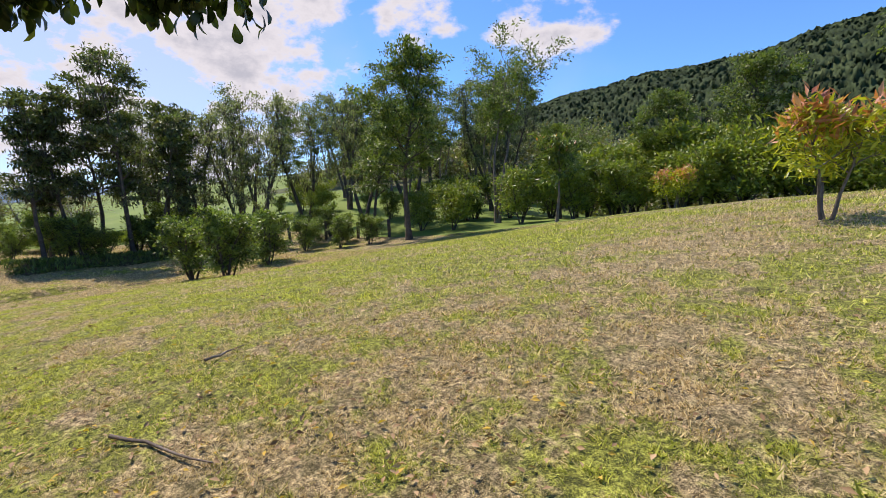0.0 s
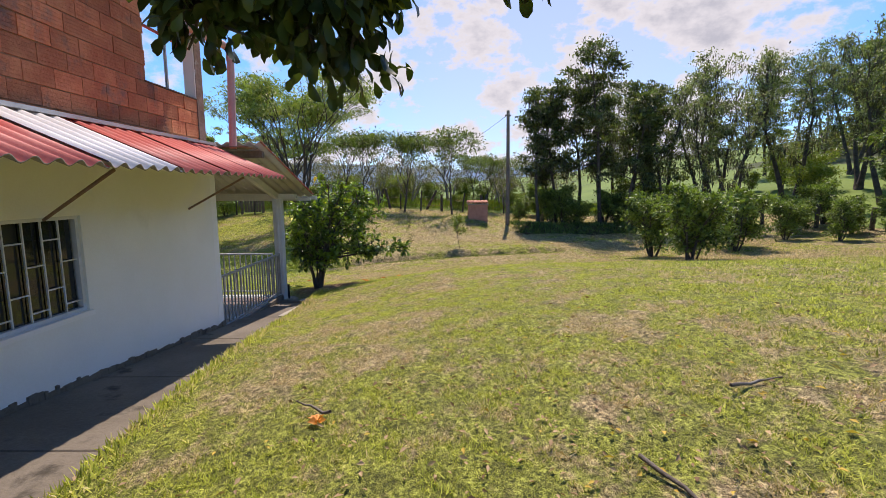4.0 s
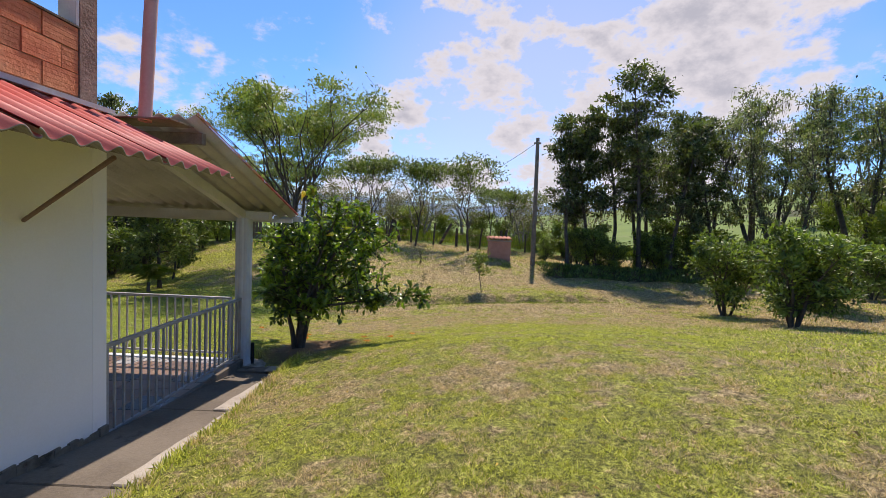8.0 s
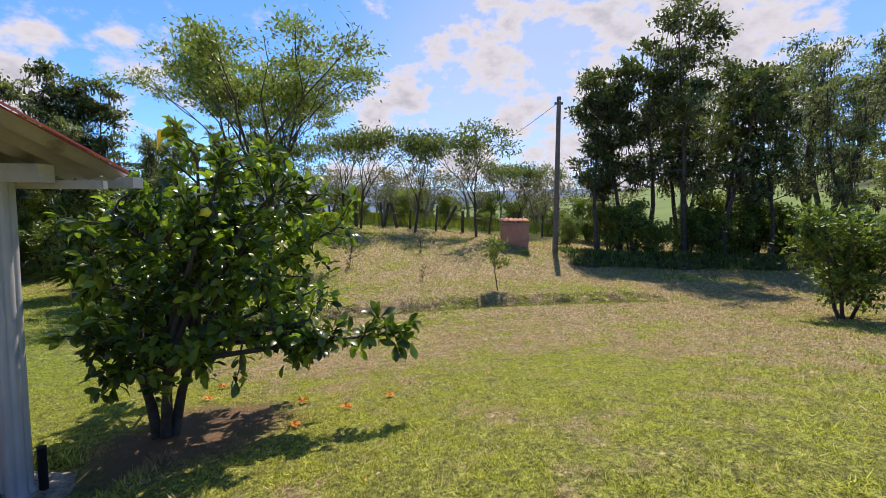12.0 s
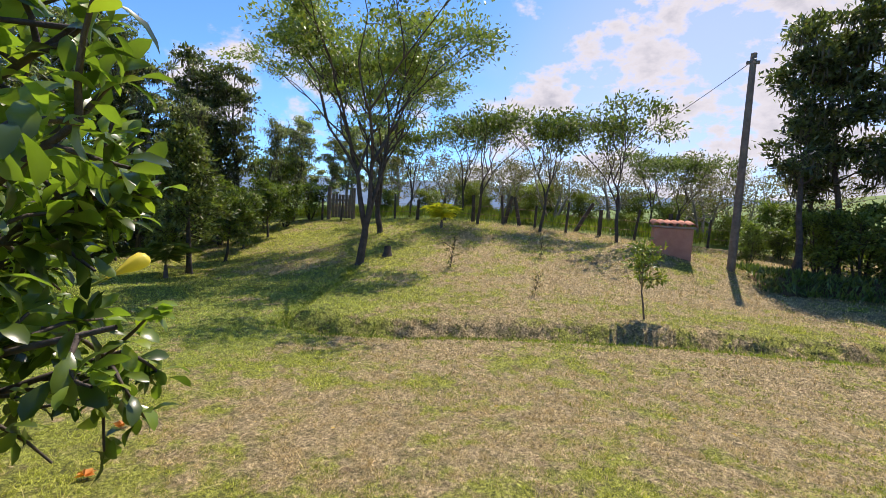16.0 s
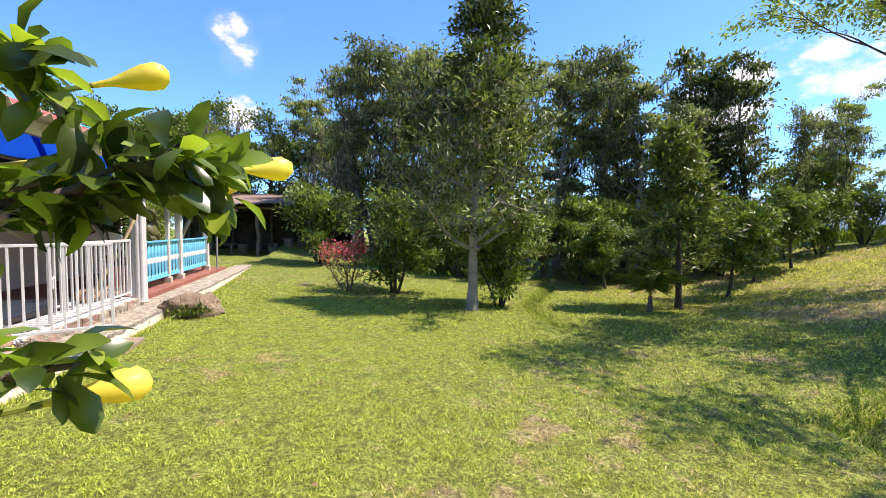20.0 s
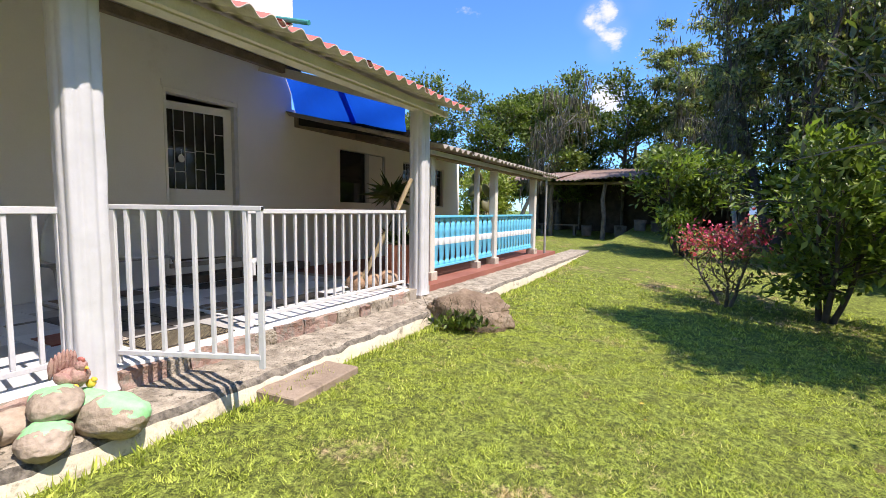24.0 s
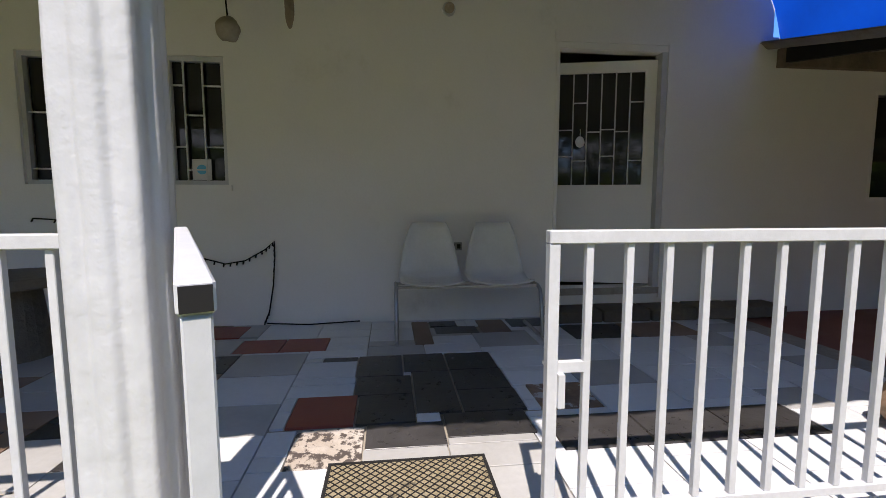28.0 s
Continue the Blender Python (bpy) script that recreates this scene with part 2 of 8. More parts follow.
def plain(name, colour, rough=0.5, metal=0.0):
    m, nt, p = start_material(name)
    pos = nt.nodes.new("ShaderNodeTexCoord").outputs["Object"]
    n = noise_tex(nt, pos, 14.0, 5.0, 0.6)
    col = mix_colour(nt, math_node(nt, "MULTIPLY", ramp(nt, n, 0.4, 0.75), 0.35), colour, tuple(c * 0.6 for c in colour))
    nt.links.new(col, p.inputs["Base Color"])
    p.inputs["Roughness"].default_value, p.inputs["Metallic"].default_value = rough, metal
    return m


def sheeting(name, a, b):
    """Woven plastic sheet that lets part of the daylight through."""
    m = surf(name, a, b, 1.5, 0.42, 0.15, 12)
    nt = m.node_tree
    p = nt.nodes["Principled BSDF"]
    tr = nt.nodes.new("ShaderNodeBsdfTranslucent")
    tr.inputs[0].default_value = (*b, 1)
    mx = node(nt, "ShaderNodeMixShader", Fac=0.5)
    nt.links.new(p.outputs[0], mx.inputs[1])
    nt.links.new(tr.outputs[0], mx.inputs[2])
    nt.links.new(mx.outputs[0], nt.nodes["Material Output"].inputs[0])
    return m


def brick_material(name):
    """Worn unplastered brickwork: hollow clay blocks of mixed tone, darker with damp."""
    return surf(name, (0.52, 0.150, 0.066), (0.70, 0.275, 0.130), 3.5, 0.88, 0.8, 26, vary=0.30, stain=(0.25, 0.150, 0.115), stain_at=(0.54, 0.72), stain_scale=2.2)


M = dict(
    lawn=lawn_material("lawn_soil", False), blade=lawn_material("lawn_blade", True),
    plaster=surf("white_plaster", (0.85, 0.83, 0.78), (0.90, 0.88, 0.84), 1.2, 0.85, 0.12, 60, stain=(0.60, 0.57, 0.50), stain_at=(0.60, 0.80), stain_scale=0.8),
    side_plaster=surf("cream_plaster", (0.81, 0.79, 0.72), (0.87, 0.855, 0.80), 1.2, 0.85, 0.12, 60, stain=(0.66, 0.64, 0.56), stain_at=(0.62, 0.85), stain_scale=0.8),
    post_white=surf("gloss_white_paint", (0.55, 0.55, 0.545), (0.63, 0.63, 0.63), 4, 0.42, 0.28, 9, stain=(0.50, 0.46, 0.40), stain_at=(0.68, 0.78), stain_scale=7),
    rail_white=surf("white_enamel", (0.57, 0.57, 0.57), (0.65, 0.65, 0.65), 9, 0.45, 0.05, 60, stain=(0.42, 0.33, 0.26), stain_at=(0.72, 0.80), stain_scale=9),
    rail_grey=surf("grey_enamel", (0.26, 0.26, 0.25), (0.35, 0.35, 0.34), 9, 0.45, 0.05, 60, stain=(0.25, 0.20, 0.16), stain_at=(0.70, 0.80), stain_scale=9),
    blue=surf("sky_blue_paint", (0.115, 0.47, 0.70), (0.15, 0.55, 0.78), 5, 0.45, 0.1, 40, stain=(0.35, 0.60, 0.72), stain_at=(0.68, 0.8), stain_scale=6),
    band=surf("white_band_paint", (0.72, 0.74, 0.75), (0.80, 0.82, 0.83), 5, 0.5, 0.1, 40),
    brick=brick_material("clay_brick"), brick_mortar=surf("clay_smeared_mortar", (0.36, 0.19, 0.12), (0.50, 0.30, 0.20), 5, 0.9, 0.3, 50),
    mortar=surf("grey_mortar", (0.30, 0.25, 0.21), (0.40, 0.35, 0.30), 5, 0.9, 0.3, 50),
    red_sheet=surf("red_roof_paint", (0.50, 0.085, 0.065), (0.58, 0.13, 0.10), 1.5, 0.6, 0.1, 40, stain=(0.50, 0.22, 0.18), stain_at=(0.55, 0.8), stain_scale=1.4, vary=0.08),
    pale_sheet=surf("pale_roof_paint", (0.58, 0.56, 0.55), (0.72, 0.70, 0.69), 1.5, 0.6, 0.1, 40, stain=(0.58, 0.36, 0.33), stain_at=(0.58, 0.75), stain_scale=2.0),
    grey_sheet=surf("fibre_cement", (0.260, 0.225, 0.185), (0.38, 0.340, 0.290), 2.0, 0.88, 0.2, 45, stain=(0.13, 0.115, 0.10), stain_at=(0.55, 0.72), stain_scale=2.5, vary=0.10),
    underside=surf("pale_sheet_underside", (0.43, 0.395, 0.345), (0.57, 0.53, 0.475), 2.0, 0.88, 0.2, 45, stain=(0.27, 0.235, 0.195), stain_at=(0.58, 0.76), stain_scale=2.5, vary=0.08),
    beam=surf("cream_painted_timber", (0.56, 0.53, 0.46), (0.68, 0.65, 0.58), 3, 0.7, 0.2, 40, stain=(0.32, 0.27, 0.21), stain_at=(0.64, 0.78), stain_scale=4),
    wood=surf("grey_timber", (0.155, 0.120, 0.090), (0.27, 0.215, 0.165), 6, 0.85, 0.4, 60, where="object"),
    gutter=surf("galvanised_gutter", (0.50, 0.50, 0.49), (0.62, 0.62, 0.61), 4, 0.5, 0.05, 40, metal=0.3),
    concrete=surf("weathered_concrete", (0.31, 0.275, 0.22), (0.46, 0.41, 0.34), 1.8, 0.92, 0.5, 30, stain=(0.13, 0.115, 0.095), stain_at=(0.54, 0.74), stain_scale=2.2),
    pale_concrete=surf("pale_concrete", (0.42, 0.37, 0.29), (0.56, 0.50, 0.41), 1.8, 0.92, 0.5, 30, stain=(0.20, 0.17, 0.135), stain_at=(0.55, 0.70), stain_scale=3.0),
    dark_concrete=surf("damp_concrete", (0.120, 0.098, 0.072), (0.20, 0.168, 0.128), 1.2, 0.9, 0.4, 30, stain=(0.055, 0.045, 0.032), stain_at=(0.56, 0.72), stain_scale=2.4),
    red_floor=surf("red_cement", (0.24, 0.085, 0.058), (0.32, 0.130, 0.092), 2, 0.7, 0.15, 40, stain=(0.30, 0.19, 0.145), stain_at=(0.58, 0.75), stain_scale=2.5),
    tarp=sheeting("blue_tarpaulin", (0.006, 0.105, 0.72), (0.010, 0.145, 0.86)),
    glass=glass_material("dark_glass"), black=plain("black_gap", (0.012, 0.011, 0.010), 0.9),
    metal=plain("steel", (0.42, 0.41, 0.40), 0.4, 0.8), rust=surf("rusty_steel", (0.22, 0.13, 0.085), (0.32, 0.20, 0.14), 8, 0.7, 0.2, 60, metal=0.3),
    pink_pipe=surf("faded_pink_pipe", (0.60, 0.33, 0.28), (0.68, 0.42, 0.36), 2.0, 0.5, 0.05, 40),
    terracotta=surf("terracotta", (0.42, 0.165, 0.095), (0.54, 0.235, 0.145), 4, 0.8, 0.25, 40, vary=0.15),
    worn_brick=surf("worn_brick", (0.36, 0.20, 0.14), (0.52, 0.36, 0.28), 7, 0.9, 0.6, 40, vary=0.2, stain=(0.24, 0.20, 0.16), stain_at=(0.50, 0.66), stain_scale=7),
    stone=surf("field_stone", (0.28, 0.220, 0.160), (0.43, 0.350, 0.265), 5, 0.9, 0.4, 40, vary=0.15, stain=(0.19, 0.155, 0.12), stain_at=(0.55, 0.75), stain_scale=6, where="object"),
    green_paint=surf("mint_green_paint", (0.26, 0.60, 0.26), (0.34, 0.70, 0.34), 8, 0.55, 0.2, 40, where="object"),
    chair=surf("white_plastic", (0.68, 0.68, 0.66), (0.76, 0.76, 0.74), 5, 0.4, 0.03, 50),
    bark=surf("grey_brown_bark", (0.115, 0.090, 0.070), (0.235, 0.195, 0.155), 5, 0.9, 0.7, 26, stain=(0.30, 0.29, 0.25), stain_at=(0.60, 0.72), stain_scale=4, where="object"),
    pale_bark=surf("lichen_bark", (0.235, 0.215, 0.185), (0.40, 0.37, 0.32), 5, 0.9, 0.7, 26, stain=(0.13, 0.105, 0.08), stain_at=(0.55, 0.7), stain_scale=4, where="object"),
    dark_bark=surf("dark_bark", (0.060, 0.048, 0.038), (0.130, 0.105, 0.085), 5, 0.9, 0.7, 26, where="object"),
    leaf_mid=foliage("mid_green_leaf", (0.034, 0.058, 0.012), (0.200, 0.265, 0.060), (0.24, 0.26, 0.07), 0.06),
    leaf_dark=foliage("dark_green_leaf", (0.026, 0.040, 0.012), (0.270, 0.325, 0.105), (0.15, 0.13, 0.05), 0.04),
    leaf_fresh=foliage("fresh_green_leaf", (0.125, 0.170, 0.025), (0.270, 0.320, 0.060), (0.30, 0.27, 0.06), 0.06),
    leaf_olive=foliage("olive_leaf", (0.085, 0.085, 0.030), (0.210, 0.200, 0.080), (0.24, 0.17, 0.09), 0.12),
    ditch_grass=foliage("ditch_grass", (0.090, 0.140, 0.018), (0.340, 0.420, 0.075), (0.42, 0.36, 0.14), 0.15, 0.6, 0.35, 0.3),
    leaf_gloss=foliage("glossy_leaf", (0.026, 0.054, 0.010), (0.235, 0.335, 0.050), (0.30, 0.38, 0.05), 0.10, 0.30, 0.42, 0.7),
    leaf_shiny=foliage("citrus_leaf", (0.030, 0.054, 0.012), (0.250, 0.330, 0.075), (0.28, 0.34, 0.08), 0.06, 0.42, 0.32, 0.4),
    # leaf copy darkened in colour for foliage seen backlit and in shade
    shade_toned_leaf=foliage("shade_toned_leaf", (0.016, 0.030, 0.008), (0.065, 0.095, 0.020), (0.10, 0.13, 0.02), 0.08, 0.4, 0.18, 0.4),
    moss=foliage("hanging_moss", (0.070, 0.064, 0.050), (0.155, 0.145, 0.115), None, 0.0, 0.9, 0.3, 0.1),
    leaf_orange=foliage("young_red_leaf", (0.50, 0.17, 0.09), (0.62, 0.32, 0.18), (0.35, 0.35, 0.05), 0.1),
    leaf_yellow=foliage("yellow_green_leaf", (0.30, 0.33, 0.02), (0.52, 0.50, 0.04), (0.20, 0.26, 0.03), 0.2),
    petal_pink=foliage("pink_bract", (0.60, 0.045, 0.14), (0.72, 0.16, 0.24), (0.55, 0.25, 0.18), 0.15),
    petal_gold=foliage("golden_petal", (0.82, 0.64, 0.05), (0.88, 0.76, 0.14), None, 0.0, 0.45, 0.3),
    dead_leaf=foliage("dead_leaf", (0.20, 0.115, 0.060), (0.58, 0.40, 0.23), (0.62, 0.42, 0.08), 0.14, 0.7, 0.2, 0.2),
    orange_flower=foliage("fallen_orange_flower", (0.62, 0.20, 0.03), (0.74, 0.32, 0.05), None, 0.0, 0.6, 0.2),
    hill=surf("forested_hillside", (0.010, 0.020, 0.010), (0.064, 0.090, 0.038), 0.05, 0.95, 0.0, 0.35, stain=(0.105, 0.130, 0.052), stain_at=(0.56, 0.70), stain_scale=0.018, spec=0.1),
    # the blue of distant air is mixed into this hill colour
    far_hill=surf("haze_tinted_hill", (0.115, 0.185, 0.255), (0.145, 0.215, 0.285), 0.004, 1.0, 0.0, 0.05),
    scrub=surf("scrubby_slope", (0.028, 0.038, 0.010), (0.105, 0.120, 0.036), 0.3, 0.95, 0.4, 2.0, stain=(0.13, 0.10, 0.055), stain_at=(0.58, 0.72), stain_scale=0.25),
    pasture=surf("bright_pasture", (0.095, 0.155, 0.018), (0.160, 0.225, 0.032), 0.12, 0.9, 0.4, 3.0, stain=(0.23, 0.22, 0.09), stain_at=(0.6, 0.75), stain_scale=0.2),
)

# ---------------------------------------------------------------- building helpers


def mesh_from(name, verts, faces, mats, index=None, smooth=False):
    """A mesh from arrays of points and of faces that all have the same number of corners."""
    me = bpy.data.meshes.new(name)
    v, f = np.asarray(verts, dtype=np.float32), np.asarray(faces, dtype=np.int32)
    me.vertices.add(len(v))
    me.vertices.foreach_set("co", v.ravel())
    me.loops.add(f.size)
    me.loops.foreach_set("vertex_index", f.ravel())
    me.polygons.add(len(f))
    me.polygons.foreach_set("loop_start", np.arange(len(f), dtype=np.int32) * f.shape[1])
    if index is not None:
        me.polygons.foreach_set("material_index", np.asarray(index, dtype=np.int32))
    if smooth:
        me.polygons.foreach_set("use_smooth", np.ones(len(f), dtype=bool))
    for m in mats if isinstance(mats, (list, tuple)) else [mats]:
        me.materials.append(m)
    me.update()
    me.validate()
    return me


def finish(bm, name, mats, smooth=False):
    bmesh.ops.recalc_face_normals(bm, faces=bm.faces)
    me = bpy.data.meshes.new(name)
    bm.to_mesh(me)
    bm.free()
    for m in mats if isinstance(mats, (list, tuple)) else [mats]:
        me.materials.append(m)
    if smooth:
        me.polygons.foreach_set("use_smooth", np.ones(len(me.polygons), dtype=bool))
    return me


def part(name, bm, material, parent, label="", smooth=False):
    """One mesh object under a thing or a part."""
    me = bm if isinstance(bm, bpy.types.Mesh) else finish(bm, name, material, smooth)
    ob = new(name, me)
    ob.parent = parent
    return tagged(ob, label) if label else ob


def thing(name, label, category, at=(0, 0, 0), group="", kind="", turn=0.0):
    ob = new(name)
    ob.matrix_basis = pose(*at, 0, 0, turn)
    ob.empty_display_size = 0.1
    return tagged(ob, label, category, group, kind)


def box(bm, x0, x1, y0, y1, z0, z1, bevel=0.0):
    made = bmesh.ops.create_cube(bm, size=1.0)["verts"]
    for v in made:
        v.co = Vector(((x0 + x1) / 2 + v.co.x * (x1 - x0), (y0 + y1) / 2 + v.co.y * (y1 - y0), (z0 + z1) / 2 + v.co.z * (z1 - z0)))
    if bevel:
        edges = list({e for v in made for e in v.link_edges})
        bmesh.ops.bevel(bm, geom=edges, offset=bevel, segments=1, affect="EDGES", profile=0.5)
    return bm


def boxes(*rows, bevel=0.0):
    bm = bmesh.new()
    for r in rows:
        box(bm, *r, bevel=bevel)
    return bm


def bar(bm, a, b, w, h=None, sides=4):
    """A straight bar from a to b, square or round."""
    a, b = Vector(a), Vector(b)
    d = b - a
    made = bmesh.ops.create_cone(bm, cap_ends=True, segments=sides, radius1=1, radius2=1, depth=d.length)["verts"]
    q = d.to_track_quat("Z", "Y").to_matrix()
    k = math.sqrt(0.5) if sides == 4 else 0.5
    for v in made:
        p = v.co.copy()
        if sides == 4:
            p = Matrix.Rotation(radians(45), 3, "Z") @ p
        v.co = (a + b) / 2 + q @ Vector((p.x * w * k, p.y * (h or w) * k, p.z))
    return bm


def one_bar(a, b, w, h=None, sides=4):
    return bar(bmesh.new(), a, b, w, h, sides)


def tube_arrays(paths, sides=6):
    """Tapering tubes along paths of (points, radii)."""
    V, F, base = [], [], 0
    ang = np.linspace(0, 2 * np.pi, sides, endpoint=False)
    for pts, rad in paths:
        pts = np.asarray(pts, float)
        tan = np.gradient(pts, axis=0)
        tan /= np.linalg.norm(tan, axis=1)[:, None] + 1e-9
        ref = np.where(np.abs(tan[:, 2:3]) > 0.9, np.array([[1.0, 0, 0]]), np.array([[0, 0, 1.0]]))
        s = np.cross(tan, ref)
        s /= np.linalg.norm(s, axis=1)[:, None] + 1e-9
        u = np.cross(s, tan)
        r = np.asarray(rad)[:, None, None]
        ring = pts[:, None] + r * (np.cos(ang)[None, :, None] * s[:, None] + np.sin(ang)[None, :, None] * u[:, None])
        n = len(pts)
        V.append(ring.reshape(-1, 3))
        i, j = np.meshgrid(np.arange(n - 1), np.arange(sides), indexing="ij")
        a, b = base + i * sides + j, base + i * sides + (j + 1) % sides
        F.append(np.stack([a, b, b + sides, a + sides], -1).reshape(-1, 4))
        base += n * sides
    return np.concatenate(V), np.concatenate(F)


def tube_mesh(name, paths, material, sides=6):
    return mesh_from(name, *tube_arrays(paths, sides), material, smooth=True)


def unit(v):
    return v / (np.linalg.norm(v, axis=-1, keepdims=True) + 1e-9)


def leaf_arrays(rng, points, ways, length, width, spread=0.6, fold=0.25, droop=0.0, curl=0.0):
    """A folded pointed blade for each point: two triangles on a shared midrib."""
    n = len(points)
    d = unit(ways + rng.normal(0, spread, (n, 3)) + np.array([0, 0, -droop]))
    s = unit(np.cross(d, unit(rng.normal(0, 0.7, (n, 3)) + np.array([0, 0, 1.2]))))
    up = np.cross(s, d)
    size = rng.uniform(0.65, 1.2, (n, 1))
    L, W = length * size, width * size
    mid = points + d * L * 0.45 + up * W * fold
    tip = points + d * L - up * L * curl
    V = np.stack([points, mid + s * W / 2, tip, mid - s * W / 2], 1).reshape(-1, 3)
    b = np.arange(n)[:, None] * 4
    F = np.concatenate([b + [0, 1, 2], b + [0, 2, 3]], 1).reshape(-1, 3)
    return V, F


def leaf_mesh(name, material, rng, points, ways, length, width, **more):
    return mesh_from(name, *leaf_arrays(rng, np.asarray(points, float), np.asarray(ways, float), length, width, **more), material)


def broad_leaves(name, material, rng, P, d, length, ratio=(0.36, 0.46)):
    """Curved oval blades of eight faces each, for foliage that is passed closely."""
    n = len(P)
    s = unit(np.cross(d, unit(rng.normal(0, 0.6, (n, 3)) + np.array([0, 0, 1.0]))))
    up = np.cross(s, d)
    L = rng.uniform(*length, (n, 1))
    W = L * rng.uniform(*ratio, (n, 1))
    verts = []
    for t, w in ((0.0, 0.10), (0.25, 0.55), (0.58, 1.0), (0.86, 0.72), (1.0, 0.08)):
        c = P + d * L * t + up * L * (0.10 * math.sin(t * 3.1) - 0.16 * t * t)
        verts += [c - s * W * w / 2 + up * W * 0.14 * w, c, c + s * W * w / 2 + up * W * 0.14 * w]
    V = np.stack(verts, 1).reshape(-1, 3)
    base = np.arange(n)[:, None, None] * 15
    quad = np.array([[r * 3 + c, r * 3 + c + 1, r * 3 + c + 4, r * 3 + c + 3] for r in range(4) for c in range(2)])
    return mesh_from(name, V, (base + quad).reshape(-1, 4), material, smooth=True)


def limb(rng, p, d, length, r0, r1, n=6, wob=0.12, up=0.0):
    pts, rad, p, d = [], [], np.array(p, float), np.array(d, float)
    for i in range(n):
        pts.append(p.copy())
        rad.append(r0 + (r1 - r0) * i / (n - 1))
        d = unit(d + rng.normal(0, wob, 3) + np.array([0, 0, up]))
        p = p + d * length / (n - 1)
    return np.array(pts), np.array(rad)


def along(pts, t):
    f = t * (len(pts) - 1)
    i = min(int(f), len(pts) - 2)
    return pts[i] + (pts[i + 1] - pts[i]) * (f - i), unit(pts[i + 1] - pts[i])


def skeleton_tree(seed, H, r, stems=((0, 0),), lo=0.35, reach=2.0, limbs=14, twigs=6, shape="round", rise=0.5, wob=0.08, hang=0.0, twig_len=0.45, fork=0.0):
    """Trunk, limbs and twigs as paths, and the twigs' outer points with their ways, where leaves grow."""
    rng = np.random.default_rng(seed)
    paths, spots, ways = [], [], []
    for k, (turn, lean) in enumerate(stems):
        a = radians(turn)
        d0 = unit(np.array([math.cos(a) * lean, math.sin(a) * lean, 1.0]))
        off = np.array([math.cos(a), math.sin(a), 0]) * (r * 0.8 if len(stems) > 1 else 0)
        tl = H * rng.uniform(0.86, 1.0) if k else H
        pts, rad = limb(rng, off + np.array([0, 0, -0.15]), d0, tl + 0.15, r, r * 0.12, 12, wob, 0.04)
        rad[0] *= 1.5
        paths.append((pts, rad))
        for i in range(limbs):
            t = lo + (0.98 - lo) * (i + rng.uniform(0, 1)) / limbs
            s = (t - lo) / (1 - lo)
            prof = {"round": math.sqrt(max(0.05, 1 - (2 * s - 0.9) ** 2 * 0.85)), "cone": 1.05 - 0.9 * s, "flat": 0.35 + 0.75 * s,
                    "column": 0.75, "vase": 0.5 + 0.6 * s}[shape]
            p, _ = along(pts, t)
            az = i * 2.4 + rng.uniform(-0.5, 0.5)
            el = rise + rng.uniform(-0.25, 0.25) + (0.35 * s if shape in ("round", "vase", "column") else 0)
            d = np.array([math.cos(az) * math.cos(el), math.sin(az) * math.cos(el), math.sin(el)])
            ll = reach * prof * rng.uniform(0.7, 1.15)
            lr = max(0.012, r * 0.45 * (1 - 0.75 * t))
            lp, lrad = limb(rng, p, d, ll, lr, 0.008, 6, 0.16, 0.05 - hang)
            paths.append((lp, lrad))
            for j in range(twigs):
                u = rng.uniform(0.25, 1.0)
                q, dd = along(lp, u)
                td = unit(dd * 0.7 + rng.normal(0, 0.55, 3) + np.array([0, 0, 0.15 - hang]))
                tp, trad = limb(rng, q, td, ll * twig_len * rng.uniform(0.6, 1.2), lr * 0.4, 0.004, 4, 0.2, -hang * 0.5)
                paths.append((tp, trad))
                for u2 in (0.55, 0.8, 1.0):
                    q2, d2 = along(tp, u2)
                    spots.append(q2)
                    ways.append(d2)
            q, dd = along(lp, 1.0)
            spots += [q] * 2
            ways += [dd] * 2
    return rng, paths, np.array(spots), np.array(ways)


def crown_points(rng, spots, ways, n, sigma, clump=0.45, thick=0.55):
    """Leaf places in flattened clumps round some of the shoots, with a few strays."""
    pick = rng.permutation(len(spots))[:max(8, int(len(spots) * clump))]
    k = pick[rng.integers(0, len(pick), n)]
    loose = rng.uniform(0, 1, n) < 0.06
    k[loose] = rng.integers(0, len(spots), int(loose.sum()))
    return spots[k] + rng.normal(0, 1, (n, 3)) * np.array([1.25, 1.25, thick]) * sigma, ways[k]


